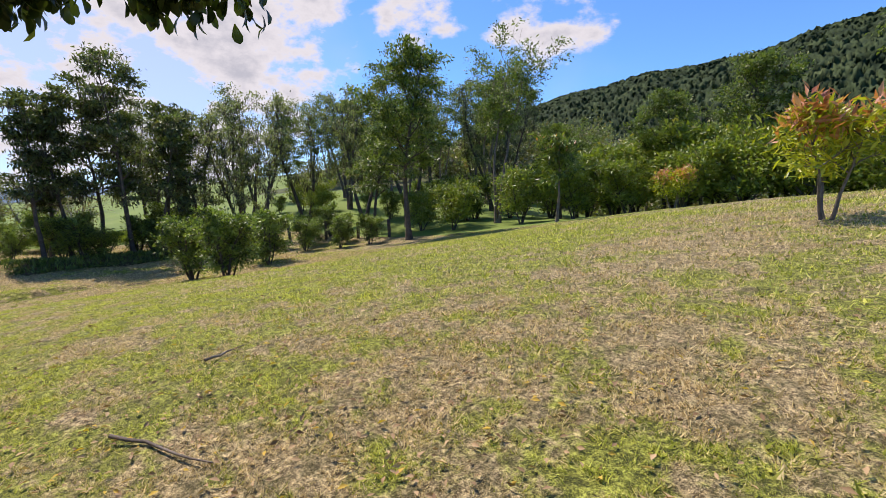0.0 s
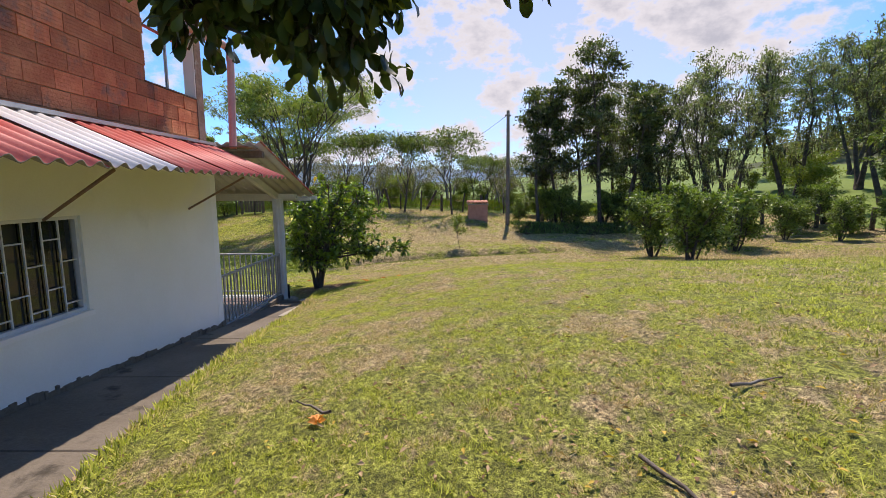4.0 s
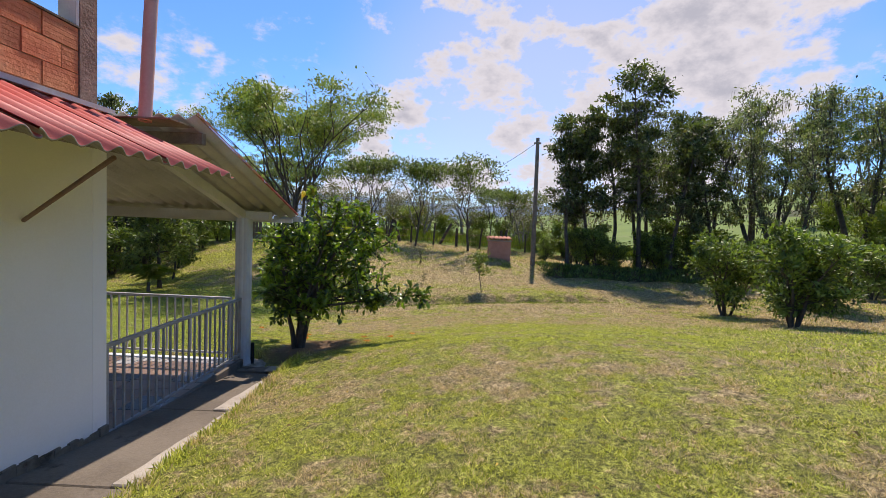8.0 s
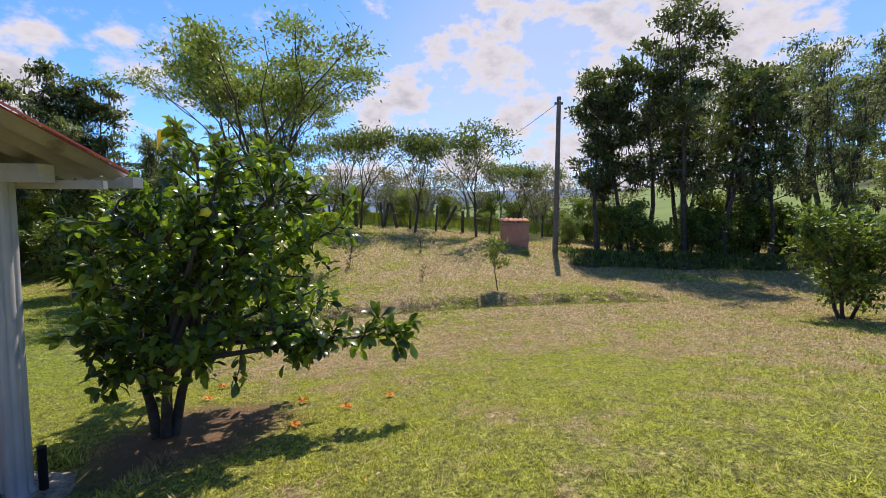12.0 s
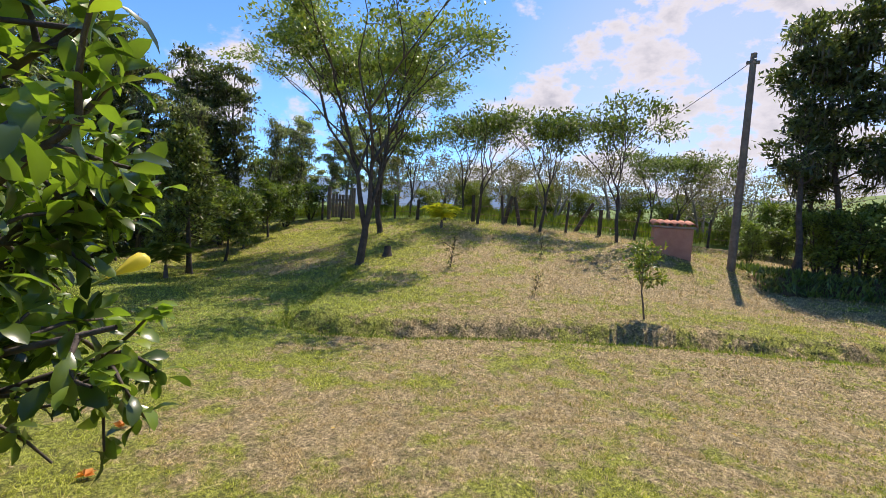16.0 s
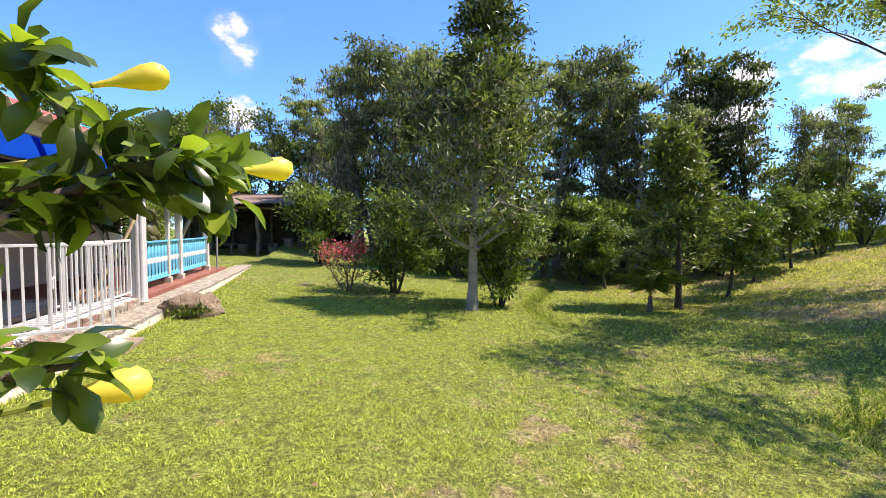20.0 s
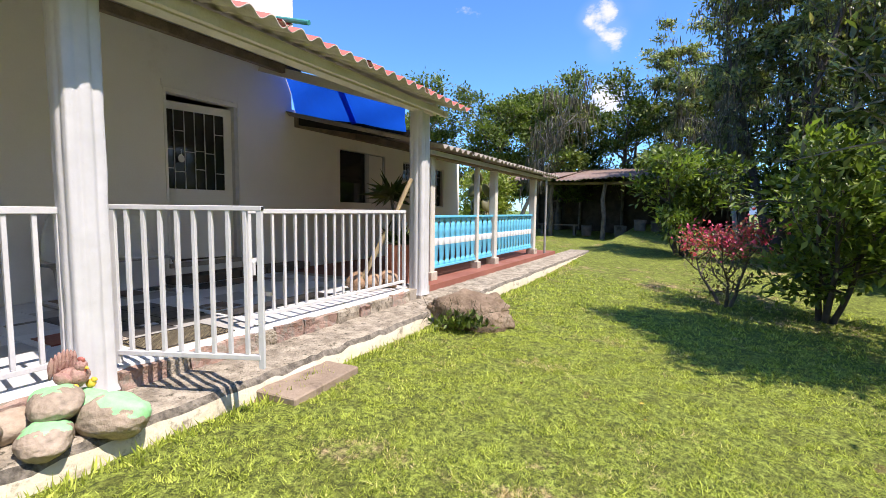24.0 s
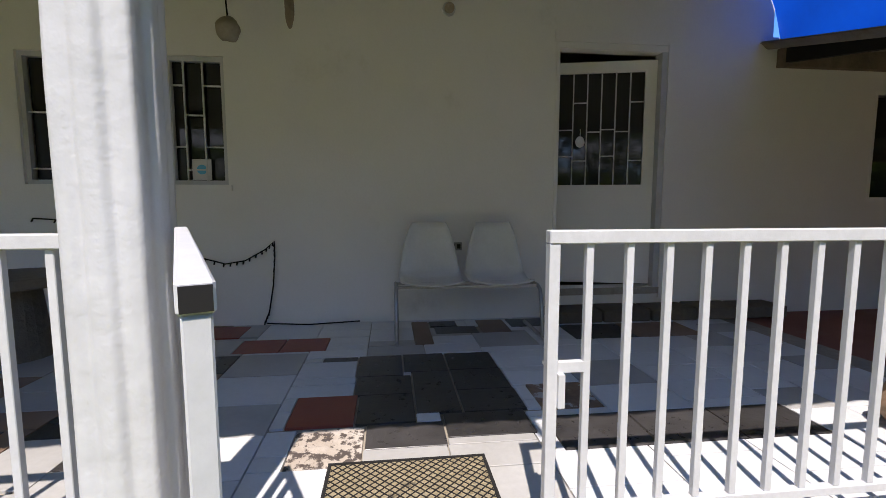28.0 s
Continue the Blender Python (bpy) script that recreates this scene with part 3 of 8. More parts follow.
def forked_tree(seed, H, r, trunk, reach, forks=4, levels=4, flat=0.5, lean=0.0, split=2.4):
    """A trunk that forks and forks again into a spreading crown: paths, outer points and their ways."""
    rng = np.random.default_rng(seed)
    paths, spots, ways = [], [], []
    d0 = unit(np.array([lean, lean * 0.4, 1.0]))
    stem = limb(rng, (0, 0, -0.2), d0, trunk + 0.2, r, r * 0.8, 7, 0.05)
    stem[1][0] *= 1.5
    paths.append(stem)
    total = sum(0.78 ** i for i in range(levels))
    up = (H - trunk) / total

    def grow(p, d, rad, level):
        ln = up * 0.78 ** level * rng.uniform(0.85, 1.15) / max(0.45, d[2])
        if level >= levels - 1:
            ln *= 0.8
        pts, rr = limb(rng, p, d, ln, rad, rad * 0.62, 5, 0.10, 0.03)
        paths.append((pts, rr))
        if level >= 1:
            for u in (0.5, 0.8):
                q, dd = along(pts, u)
                if rng.uniform() < 0.4 + 0.2 * level:
                    tp = limb(rng, q, unit(dd * 0.4 + rng.normal(0, 0.6, 3) + np.array([0, 0, 0.1])), 0.35 * up, rad * 0.3, 0.005, 4, 0.2)
                    paths.append(tp)
                    if level >= min(2, levels - 3):
                        spots.append(tp[0][-1])
                        ways.append(unit(tp[0][-1] - tp[0][-2]))
        if level >= levels - 1:
            for u in (0.6, 0.85, 1.0):
                q, dd = along(pts, u)
                spots.append(q)
                ways.append(dd)
            return
        n = int(split + rng.uniform(0, 1))
        turn = rng.uniform(0, 6.28)
        for i in range(n):
            az = turn + i * 2 * math.pi / n + rng.uniform(-0.4, 0.4)
            out = np.array([math.cos(az), math.sin(az), 0.0])
            away = unit(pts[-1] * np.array([1, 1, 0]) + 1e-3)
            grow(pts[-1], unit(d * 0.75 + out * flat + away * 0.28 * reach / H * 2 + np.array([0, 0, 0.10])), rad * 0.64, level + 1)

    turn = rng.uniform(0, 6.28)
    for i in range(forks):
        az = turn + i * 2 * math.pi / forks + rng.uniform(-0.3, 0.3)
        k = reach / max(0.5, H - trunk) * rng.uniform(0.55, 1.05)
        grow(stem[0][-1], unit(np.array([math.cos(az) * k, math.sin(az) * k, 1.0])), r * 0.62, 0)
    return rng, paths, np.array(spots), np.array(ways)


def build_tree(name, label, seed, bark, leaf, n, length, width, sigma=0.22, category="tree", spread=0.7, droop=0.2, moss=0, extra=None, clump=0.45, forked=False, thick=0.55, sides=6, low=False, **shape):
    """A tree as one thing with trunk and crown, standing at the origin."""
    ob = thing(name, label, category)
    rng, paths, spots, ways = (forked_tree if forked else skeleton_tree)(seed, **shape)
    squash = np.array([1, 1, shape["H"] / np.quantile(spots[:, 2], 0.99)])
    paths, spots = [(p * squash, r) for p, r in paths], spots * squash
    part("trunk", tube_mesh("trunk", paths, M[bark], sides), None, ob)
    p, w = crown_points(rng, spots, ways, n, sigma, clump, thick)
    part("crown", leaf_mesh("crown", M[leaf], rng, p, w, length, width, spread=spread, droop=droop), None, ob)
    if moss:
        p, w = crown_points(rng, spots, ways * 0.1, moss, 0.12)
        part("hanging_moss", leaf_mesh("hanging_moss", M["moss"], rng, p, w, 0.45, 0.05, spread=0.12, droop=1.0), None, ob, "grey strands of hanging moss")["kind"] = "stuff"
    if extra:
        mat, m, l2, w2, nm = extra
        top = spots[spots[:, 2] < np.quantile(spots[:, 2], 0.55)] if low else spots[spots[:, 2] > np.quantile(spots[:, 2], 0.6)]
        k = rng.integers(0, len(top), m)
        part(nm, leaf_mesh(nm, M[mat], rng, top[k] + rng.normal(0, sigma, (m, 3)), np.tile([0, 0, 0.4], (m, 1)), l2, w2, spread=0.8), None, ob)
    return ob


def place(proto, x, y, turn=0.0, scale=1.0, sink=0.0, label=""):
    ob = copy_thing(proto, Matrix.Translation((x, y, height(x, y) - sink)) @ pose(0, 0, 0, 0, 0, turn) @ Matrix.Diagonal((scale, scale, scale, 1)))
    if label:
        ob["label"] = label
    return ob

# ---------------------------------------------------------------- ground
# heights of the ground at places of the plan, joined by a thin plate
HEIGHTS = np.array([(0.5, -0.6, 1.80), (3.1, -0.8, 1.85), (2.7, -2.4, 2.06), (6.0, 0.3, 1.72), (8.8, 0.2, 1.48), (10.5, 0.0, 1.50), (12.0, 0.1, 1.20),
                    (13.6, 0.9, 0.82), (14.4, 2.5, 0.55), (14.6, 5.0, 0.47), (13.2, 9.0, 0.50), (5.0, 2.1, 1.50), (9.5, 2.2, 1.02), (12.6, 2.2, 0.82),
                    (21.4, -1.2, 0.40), (24.8, 7.0, 0.58), (17.6, 12.2, 0.12), (22.9, 11.9, -0.04), (25.4, 12.9, 0.03), (30.4, 6.2, 1.62), (19.2, 5.6, 0.12),
                    (32.3, 2.3, 1.65), (33.7, 13.4, 1.48), (27.6, -4.0, 0.95), (15.5, 14.6, 0.28), (12.0, 24.0, 1.0), (1.0, -16.0, 3.0), (18.4, -8.2, 0.60),
                    (-8.0, -8.0, 3.2), (15.2, -7.8, 0.95), (26.0, -18.0, 0.9), (8.0, -5.0, 1.95)])


def plate(r2):
    return np.where(r2 > 1e-9, 0.5 * r2 * np.log(r2 + 1e-12), 0.0)


def solve_plate():
    n, xy = len(HEIGHTS), HEIGHTS[:, :2]
    k = plate(((xy[:, None] - xy[None]) ** 2).sum(-1)) + np.eye(n) * 0.5
    p = np.c_[np.ones(n), xy]
    a = np.zeros((n + 3, n + 3))
    a[:n, :n], a[:n, n:], a[n:, :n] = k, p, p.T
    return np.linalg.solve(a, np.r_[HEIGHTS[:, 2], 0, 0, 0])


PLATE = solve_plate()
DITCH = [((20.95, -5.5), (20.40, -1.1)), ((20.40, -1.1), (19.80, 1.4)), ((19.80, 1.4), (19.22, 3.0)), ((19.22, 3.0), (18.92, 4.4)), ((18.92, 4.4), (19.12, 5.6)),
         ((19.12, 5.6), (21.6, 6.08)), ((21.6, 6.08), (23.1, 6.45)), ((23.1, 6.45), (24.5, 6.95)), ((18.95, 10.4), (19.5, 13.1)), ((19.5, 13.1), (21.8, 16.5))]


def smooth(t):
    t = np.clip(t, 0, 1)
    return t * t * (3 - 2 * t)


def lawn_height(x, y):
    x, y = np.asarray(x, float), np.asarray(y, float)
    r2 = (x[..., None] - HEIGHTS[:, 0]) ** 2 + (y[..., None] - HEIGHTS[:, 1]) ** 2
    n = len(HEIGHTS)
    z = plate(r2) @ PLATE[:n] + PLATE[n] + PLATE[n + 1] * x + PLATE[n + 2] * y
    r = np.hypot(x - 14, y - 2)
    # pasture rises behind the row of trees, the fields beyond the fence stay level
    rise = 0.19 * np.clip(-y - 18 + 0.15 * (x - 20), 0, 70) * smooth((x - 8) / 22) - 0.02 * np.clip(x - 36, 0, 200)
    far = 1.2 + 0.0 * x
    z = z + (far - z) * smooth((r - 22) / 22) + rise
    # the shallow ditch and the step of ground along it
    for (ax, ay), (bx, by) in DITCH:
        dx, dy = bx - ax, by - ay
        l2 = dx * dx + dy * dy
        t = np.clip(((x - ax) * dx + (y - ay) * dy) / l2, 0, 1)
        d = np.hypot(x - ax - t * dx, y - ay - t * dy)
        z = z - 0.13 * np.exp(-(d / 0.15) ** 2)
    lip = np.interp(y, (-6, -1.1, 1.4, 3.0, 4.4, 5.6), (21.10, 20.52, 19.92, 19.34, 19.02, 19.25)) + 0.05 * np.sin(y * 5.1) + 0.03 * np.sin(y * 13.7)
    bank = smooth((x - lip) / 0.30) * smooth((5.50 + (x - 19.2) * 0.26 - y) / 0.25)
    z = z + 0.20 * bank * smooth((25.5 - x) / 5) * smooth((y + 6.5) / 2)
    # the knoll that carries the brick box
    z = z + 0.62 * np.exp(-((x - 28.3) / 1.8) ** 2 - ((y + 1.8) / 1.7) ** 2)
    # level, sunken ground along the house
    side = smooth((y - path_edge(x)) / 0.3) * smooth((12.0 - x) / 0.4)
    z = z + (np.minimum(z, path_height(x) - 0.05) - z) * side
    front = smooth((y - 3.0) / 0.3) * smooth((12.25 - x) / 0.45)
    z = z + (np.minimum(z, 0.53 + 0.015 * np.clip(y - 10, 0, 20)) - z) * front
    return z


def path_edge(x):
    return 1.58 + 0.105 * np.clip(np.asarray(x, float) - 3.0, -5, 8)


def path_height(x):
    return 0.74 + 0.10 * np.clip(11.0 - np.asarray(x, float), 0, 12)


def height(x, y):
    return float(lawn_height(x, y))


def spaced(lo, hi, step, reach):
    """Even steps between lo and hi, then ever longer ones out to the horizon."""
    v, d = [lo], step
    while v[-1] < hi:
        v.append(v[-1] + step)
    left, right = [], []
    a, b, d = lo, v[-1], step
    while d < reach:
        d *= 1.16
        a, b = a - d, b + d
        left.append(a)
        right.append(b)
    return np.array(left[::-1] + v + right)


def ground_sheet():
    gx, gy = spaced(-3.0, 26.0, 0.13, 260), spaced(-9.0, 17.0, 0.13, 260)
    gx = np.sort(np.r_[gx, np.arange(18.5, 21.9, 0.13) + 0.043, np.arange(18.5, 21.9, 0.13) + 0.087])
    X, Y = np.meshgrid(gx, gy, indexing="ij")
    Z = lawn_height(X, Y)
    rng = np.random.default_rng(4)
    Z = Z + rng.normal(0, 0.009, Z.shape) * (np.hypot(X - 12, Y - 2) < 24)
    nx, ny = X.shape
    i, j = np.meshgrid(np.arange(nx - 1), np.arange(ny - 1), indexing="ij")
    a = i * ny + j
    F = np.stack([a, a + ny, a + ny + 1, a + 1], -1).reshape(-1, 4)
    cx, cy = X[:-1, :-1].ravel(), Y[:-1, :-1].ravel()
    beyond = ((cx > 33.5) | (cy < -21) | (cx < -14)).astype(int) + ((cy < -38) & (cx < 60))
    ob = new("ground", mesh_from("ground", np.stack([X, Y, Z], -1).reshape(-1, 3), F, [M["lawn"], M["pasture"], M["scrub"]], beyond, True))
    tagged(ob, "mown lawn with straw-dry patches, falling to a shallow ditch", "ground", kind="structure")


ground_sheet()

HOUSE_X, HOUSE_Y, EAVE_X, FLOOR = 8.67, 3.24, 11.53, 0.83


def grass_blades():
    rng = np.random.default_rng(11)
    # tufts of a few blades each, densest along the line walked
    n = 760000
    x, y = rng.uniform(-2.5, 24, n), rng.uniform(-9, 16, n)
    d = np.minimum(np.hypot(np.clip(x, 1, 13) - x, y + 0.4), np.hypot(x - 14.0, np.clip(y, 0, 9) - y))
    keep = rng.uniform(0, 1, n) < np.clip(1.1 - d / 4.8, 0.045, 1)
    x, y, d = x[keep], y[keep], d[keep]
    tall, lx, ly = rng.gamma(5, 0.2, len(x)), rng.normal(0, 0.8, len(x)), rng.normal(0, 0.8, len(x))
    per = 6
    i = np.repeat(np.arange(len(x)), per)
    far = 1 + 0.10 * np.minimum(d[i], 9)
    x, y = x[i] + rng.normal(0, 0.011, len(i)) * far, y[i] + rng.normal(0, 0.011, len(i)) * far
    keep = (np.hypot(x - 12.35, y - 2.5) > rng.uniform(0.3, 1.1, len(x))) & ~((x < 11.95) & (y > path_edge(x) + 0.06)) & ~((x < 12.1) & (y > 10.2))
    x, y, i, far = x[keep], y[keep], i[keep], far[keep]
    z = lawn_height(x, y)
    k = len(x)
    p = np.stack([x, y, z - 0.004], -1)
    a = rng.uniform(0, 2 * np.pi, k)
    h = (rng.gamma(5, 0.0021, k) * tall[i] + 0.008)[:, None]
    w = (rng.uniform(0.0020, 0.0042, k) * far ** 1.5)[:, None]
    s = np.stack([np.cos(a), np.sin(a), np.zeros(k)], -1) * w
    lean = np.stack([0.6 * lx[i] + rng.normal(0, 0.6, k), 0.6 * ly[i] + rng.normal(0, 0.6, k), np.ones(k)], -1) * h
    V = np.stack([p - s, p + s, p + lean], 1).reshape(-1, 3)
    ob = new("grass", mesh_from("grass", V, np.arange(3 * k).reshape(-1, 3), M["blade"]))
    tagged(ob, "short green and straw-coloured lawn grass", "grass", kind="stuff")


grass_blades()


def litter():
    rng = np.random.default_rng(21)
    n = 2600
    x = np.concatenate([rng.normal(1.8, 2.0, n), rng.uniform(-1, 20, 500)])
    y = np.concatenate([rng.normal(-1.2, 1.5, n), rng.uniform(-6, 10, 500)])
    keep = ~((x < 11.9) & (y > path_edge(x)))
    x, y = x[keep], y[keep]
    p = np.stack([x, y, lawn_height(x, y) + 0.028], -1)
    k = len(x)
    a = rng.uniform(0, 2 * np.pi, k)
    w = np.stack([np.cos(a), np.sin(a), rng.normal(0.05, 0.12, k)], -1)
    ob = new("fallen_leaves", leaf_mesh("fallen_leaves", M["dead_leaf"], rng, p, w, 0.046, 0.021, spread=0.2, fold=0.35))
    tagged(ob, "dry brown and yellow leaves lying on the lawn", "leaves", kind="stuff")


litter()


def weed_tufts():
    """Longer grass along the ditch, the foot of the house path and the fence."""
    rng = np.random.default_rng(31)
    pts = []
    for (ax, ay), (bx, by) in DITCH:
        n = int(700 * math.hypot(bx - ax, by - ay))
        t = rng.uniform(0, 1, n)[:, None]
        pts.append(np.array([[ax, ay]]) * (1 - t) + np.array([[bx, by]]) * t + rng.normal(0, 0.13, (n, 2)) - np.array([[0.10, 0.0]]))
    q = np.concatenate(pts)
    p = np.stack([q[:, 0], q[:, 1], lawn_height(q[:, 0], q[:, 1]) - 0.01], -1)
    V, F = leaf_arrays(rng, p, np.tile([0, 0, 1.0], (len(p), 1)), 0.075, 0.014, spread=0.5)
    ob = new("ditch_grass", mesh_from("ditch_grass", V, F, M["ditch_grass"]))
    tagged(ob, "fresh green grass growing in the shallow ditch", "grass", kind="stuff")
    gx = rng.uniform(-1, 11.9, 4000)
    pts = [np.stack([gx, path_edge(gx) + 0.07 - np.abs(rng.normal(0, 0.10, 4000))], -1), np.stack([12.04 + np.abs(rng.normal(0, 0.06, 2600)), rng.uniform(3.0, 17, 2600)], -1),
           np.stack([33.5 + rng.normal(0, 0.7, 9000), rng.uniform(-4, 14, 9000)], -1)]
    q = np.concatenate(pts)
    p = np.stack([q[:, 0], q[:, 1], lawn_height(q[:, 0], q[:, 1]) - 0.01], -1)
    V, F = leaf_arrays(rng, p, np.tile([0, 0, 1.0], (len(p), 1)), 0.085, 0.012, spread=0.45)
    ob = new("weeds", mesh_from("weeds", V, F, M["blade"]))
    tagged(ob, "longer tufts of grass along the path and the fence", "grass", kind="stuff")


def far_tufts():
    """Coarse low tufts over the lawn beyond the walked line."""
    rng = np.random.default_rng(37)
    n = 190000
    x, y = rng.uniform(-3, 33, n), rng.uniform(-15, 15.5, n)
    d = np.minimum(np.hypot(np.clip(x, 1, 13) - x, y + 0.4), np.hypot(x - 14.0, np.clip(y, 0, 9) - y))
    keep = (d > 2.2) & (rng.uniform(0, 1, n) < 1.15 - d / 26) & ~((x < 12.2) & (y > 1.0))
    x, y, d = x[keep], y[keep], d[keep]
    p = np.stack([x, y, lawn_height(x, y) - 0.01], -1)
    p, grow = np.repeat(p, 3, axis=0), np.repeat(0.8 + d / 22, 3)
    p[:, :2] += rng.normal(0, 0.035, (len(p), 2))
    k = len(p)
    a = rng.uniform(0, 2 * np.pi, k)
    side = np.stack([np.cos(a), np.sin(a), np.zeros(k)], -1) * (rng.uniform(0.008, 0.016, k) * grow)[:, None]
    lean = np.stack([rng.normal(0, 0.5, k), rng.normal(0, 0.5, k), np.ones(k)], -1) * (rng.gamma(5, 0.0062, k) * grow)[:, None]
    V = np.stack([p - side, p + side, p + lean], 1).reshape(-1, 3)
    ob = new("far_grass", mesh_from("far_grass", V, np.arange(3 * k).reshape(-1, 3), M["blade"]))
    tagged(ob, "coarse tufts of the half-dry lawn away from the house", "grass", kind="stuff")


weed_tufts()
far_tufts()


def tall_field():
    rng = np.random.default_rng(33)
    n = 26000
    x, y = rng.uniform(34.3, 46, n), rng.uniform(-14, 18, n)
    p = np.stack([x, y, lawn_height(x, y)], -1)
    V, F = leaf_arrays(rng, p, np.tile([0, 0, 1.0], (n, 1)), 0.6, 0.05, spread=0.25)
    ob = new("tall_grass", mesh_from("tall_grass", V, F, M["leaf_fresh"]))
    tagged(ob, "tall bright green grass in the field behind the fence", "grass", kind="stuff")


tall_field()


def ridge(name, label, radius, az0, az1, base, heights, mat, depth, seed, rough_amp, n=160, rows=26, crowns=0.0):
    """A far slope as part of a ring: its skyline passes the given heights evenly spaced over the bearing."""
    rng = np.random.default_rng(seed)
    az = np.radians(np.linspace(az0, az1, n))
    top = np.interp(np.linspace(0, 1, n), np.linspace(0, 1, len(heights)), heights)
    bump = np.zeros(n)
    for f in (5, 11, 23, 47):
        bump += np.sin(np.linspace(0, f * 6.28, n) + rng.uniform(0, 6)) * rough_amp / f * 4
    V = []
    for k in range(rows):
        t = k / (rows - 1)
        rr = radius + depth * t + (rng.normal(0, 0.8 * depth / rows, n) if crowns else np.sin(az * 40 + k) * depth * 0.012)
        zz = base + (top + bump - base) * smooth(t) ** 0.8 + rng.normal(0, crowns or rough_amp * 0.35, n) * (t > 0)
        V.append(np.stack([14 + rr * np.cos(az), 2 + rr * np.sin(az), zz], -1))
    i, j = np.meshgrid(np.arange(rows - 1), np.arange(n - 1), indexing="ij")
    a = i * n + j
    F = np.stack([a, a + 1, a + n + 1, a + n], -1).reshape(-1, 4)
    tagged(new(name, mesh_from(name, np.concatenate(V), F, M[mat], smooth=True)), label, "hill", kind="structure")


ridge("backdrop_mountain", "forest-covered green mountainside with an even ridge", 330, -128, -48, -5, [245, 235, 220, 205, 186, 176, 162, 120, 60], "hill", 420, 3, 3.0, 420, 90, 0.9)
ridge("backdrop_hills", "far hills across the valley, tinted blue as haze", 1500, -60, 100, -40, [120, 90, 120, 100, 130, 110, 150, 170, 120, 160], "far_hill", 900, 5, 10.0)

# ---------------------------------------------------------------- house


def wall_boxes(bm, along_x, face, thick, u0, u1, z0, z1, holes):
    """A wall with openings, as the boxes between and around them. holes: (u0, u1, z0, z1)."""
    us = sorted({u0, u1, *(h[0] for h in holes), *(h[1] for h in holes)})
    for a, b in zip(us, us[1:]):
        zs = [z0]
        for h in sorted(holes, key=lambda q: q[2]):
            if h[0] <= a and h[1] >= b:
                zs += [h[2], h[3]]
        zs.append(z1)
        for lo, hi in zip(zs[::2], zs[1::2]):
            if hi - lo > 1e-4:
                if along_x:
                    box(bm, a, b, face, face + thick, lo, hi)
                else:
                    box(bm, face - thick, face, a, b, lo, hi)


WIN_1, DOOR_1 = (5.20, 6.73, 2.01, 3.03), (9.50, 10.53, 1.08, 3.25)
WIN_2, WIN_3, WIN_4 = (12.69, 14.10, 1.915, 2.885), (14.80, 15.55, 2.43, 2.87), (16.10, 16.70, 1.86, 2.83)
bm = bmesh.new()
wall_boxes(bm, False, HOUSE_X, 0.16, HOUSE_Y, HOUSE_Y + 0.14, 0.2, 3.86, [])
wall_boxes(bm, False, HOUSE_X, 0.16, HOUSE_Y + 0.14, 11.55, 0.2, 4.35, [WIN_1, DOOR_1])
wall_boxes(bm, False, HOUSE_X, 0.16, 11.55, 17.6, 0.2, 3.37, [WIN_2, WIN_3, WIN_4])
tagged(new("wall_front", finish(bm, "wall_front", M["plaster"])), "white plastered veranda wall, weathered and shaded", "wall", kind="structure")
SIDE_WIN = (4.55, 5.93, 1.97, 2.93)
bm = bmesh.new()
wall_boxes(bm, True, HOUSE_Y, 0.16, -3.0, HOUSE_X - 0.162, 0.2, 3.80, [SIDE_WIN])
tagged(new("wall_side", finish(bm, "wall_side", M["side_plaster"])), "cream plastered side wall with a ragged damp foot", "wall", kind="structure")
bm = boxes((-3.0, -2.84, HOUSE_Y + 0.16, 17.6, 0.2, 4.3), (-2.84, HOUSE_X - 0.16, 17.44, 17.6, 0.2, 3.25))
tagged(new("wall_back", finish(bm, "wall_back", M["plaster"])), "plain plastered outer walls behind the rooms", "wall", kind="structure")
bm = boxes((-2.84, HOUSE_X - 0.16, HOUSE_Y + 0.16, 11.5, 3.60, 3.72), (-2.84, HOUSE_X - 0.16, 11.5, 17.44, 3.25, 3.35), (-2.84, HOUSE_X - 0.16, 11.5, 11.6, 3.351, 3.72))
tagged(new("ceiling", finish(bm, "ceiling", M["plaster"])), "plain plaster ceiling of the rooms", "ceiling", kind="structure")
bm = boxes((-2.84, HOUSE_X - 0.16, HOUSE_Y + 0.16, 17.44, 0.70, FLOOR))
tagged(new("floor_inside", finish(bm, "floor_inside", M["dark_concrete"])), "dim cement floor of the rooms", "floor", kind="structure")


def ragged_skirt():
    """The dark, broken edge of render along the foot of the side wall."""
    rng = np.random.default_rng(8)
    bm = bmesh.new()
    x = -1.0
    while x < 8.6:
        w = rng.uniform(0.03, 0.11)
        z = float(path_height(x))
        box(bm, x, min(x + w, 8.66), HOUSE_Y - 0.012 - rng.uniform(0, 0.02), HOUSE_Y - 0.001, z - 0.1, z + 0.05 + 0.05 * noise.noise(Vector((x * 1.5, 0, 0))) + rng.uniform(-0.02, 0.03))
        x += w
    tagged(new("baseboard_side", finish(bm, "baseboard_side", M["dark_concrete"])), "dark broken plaster edge at the foot of the wall", "baseboard", kind="structure")


ragged_skirt()


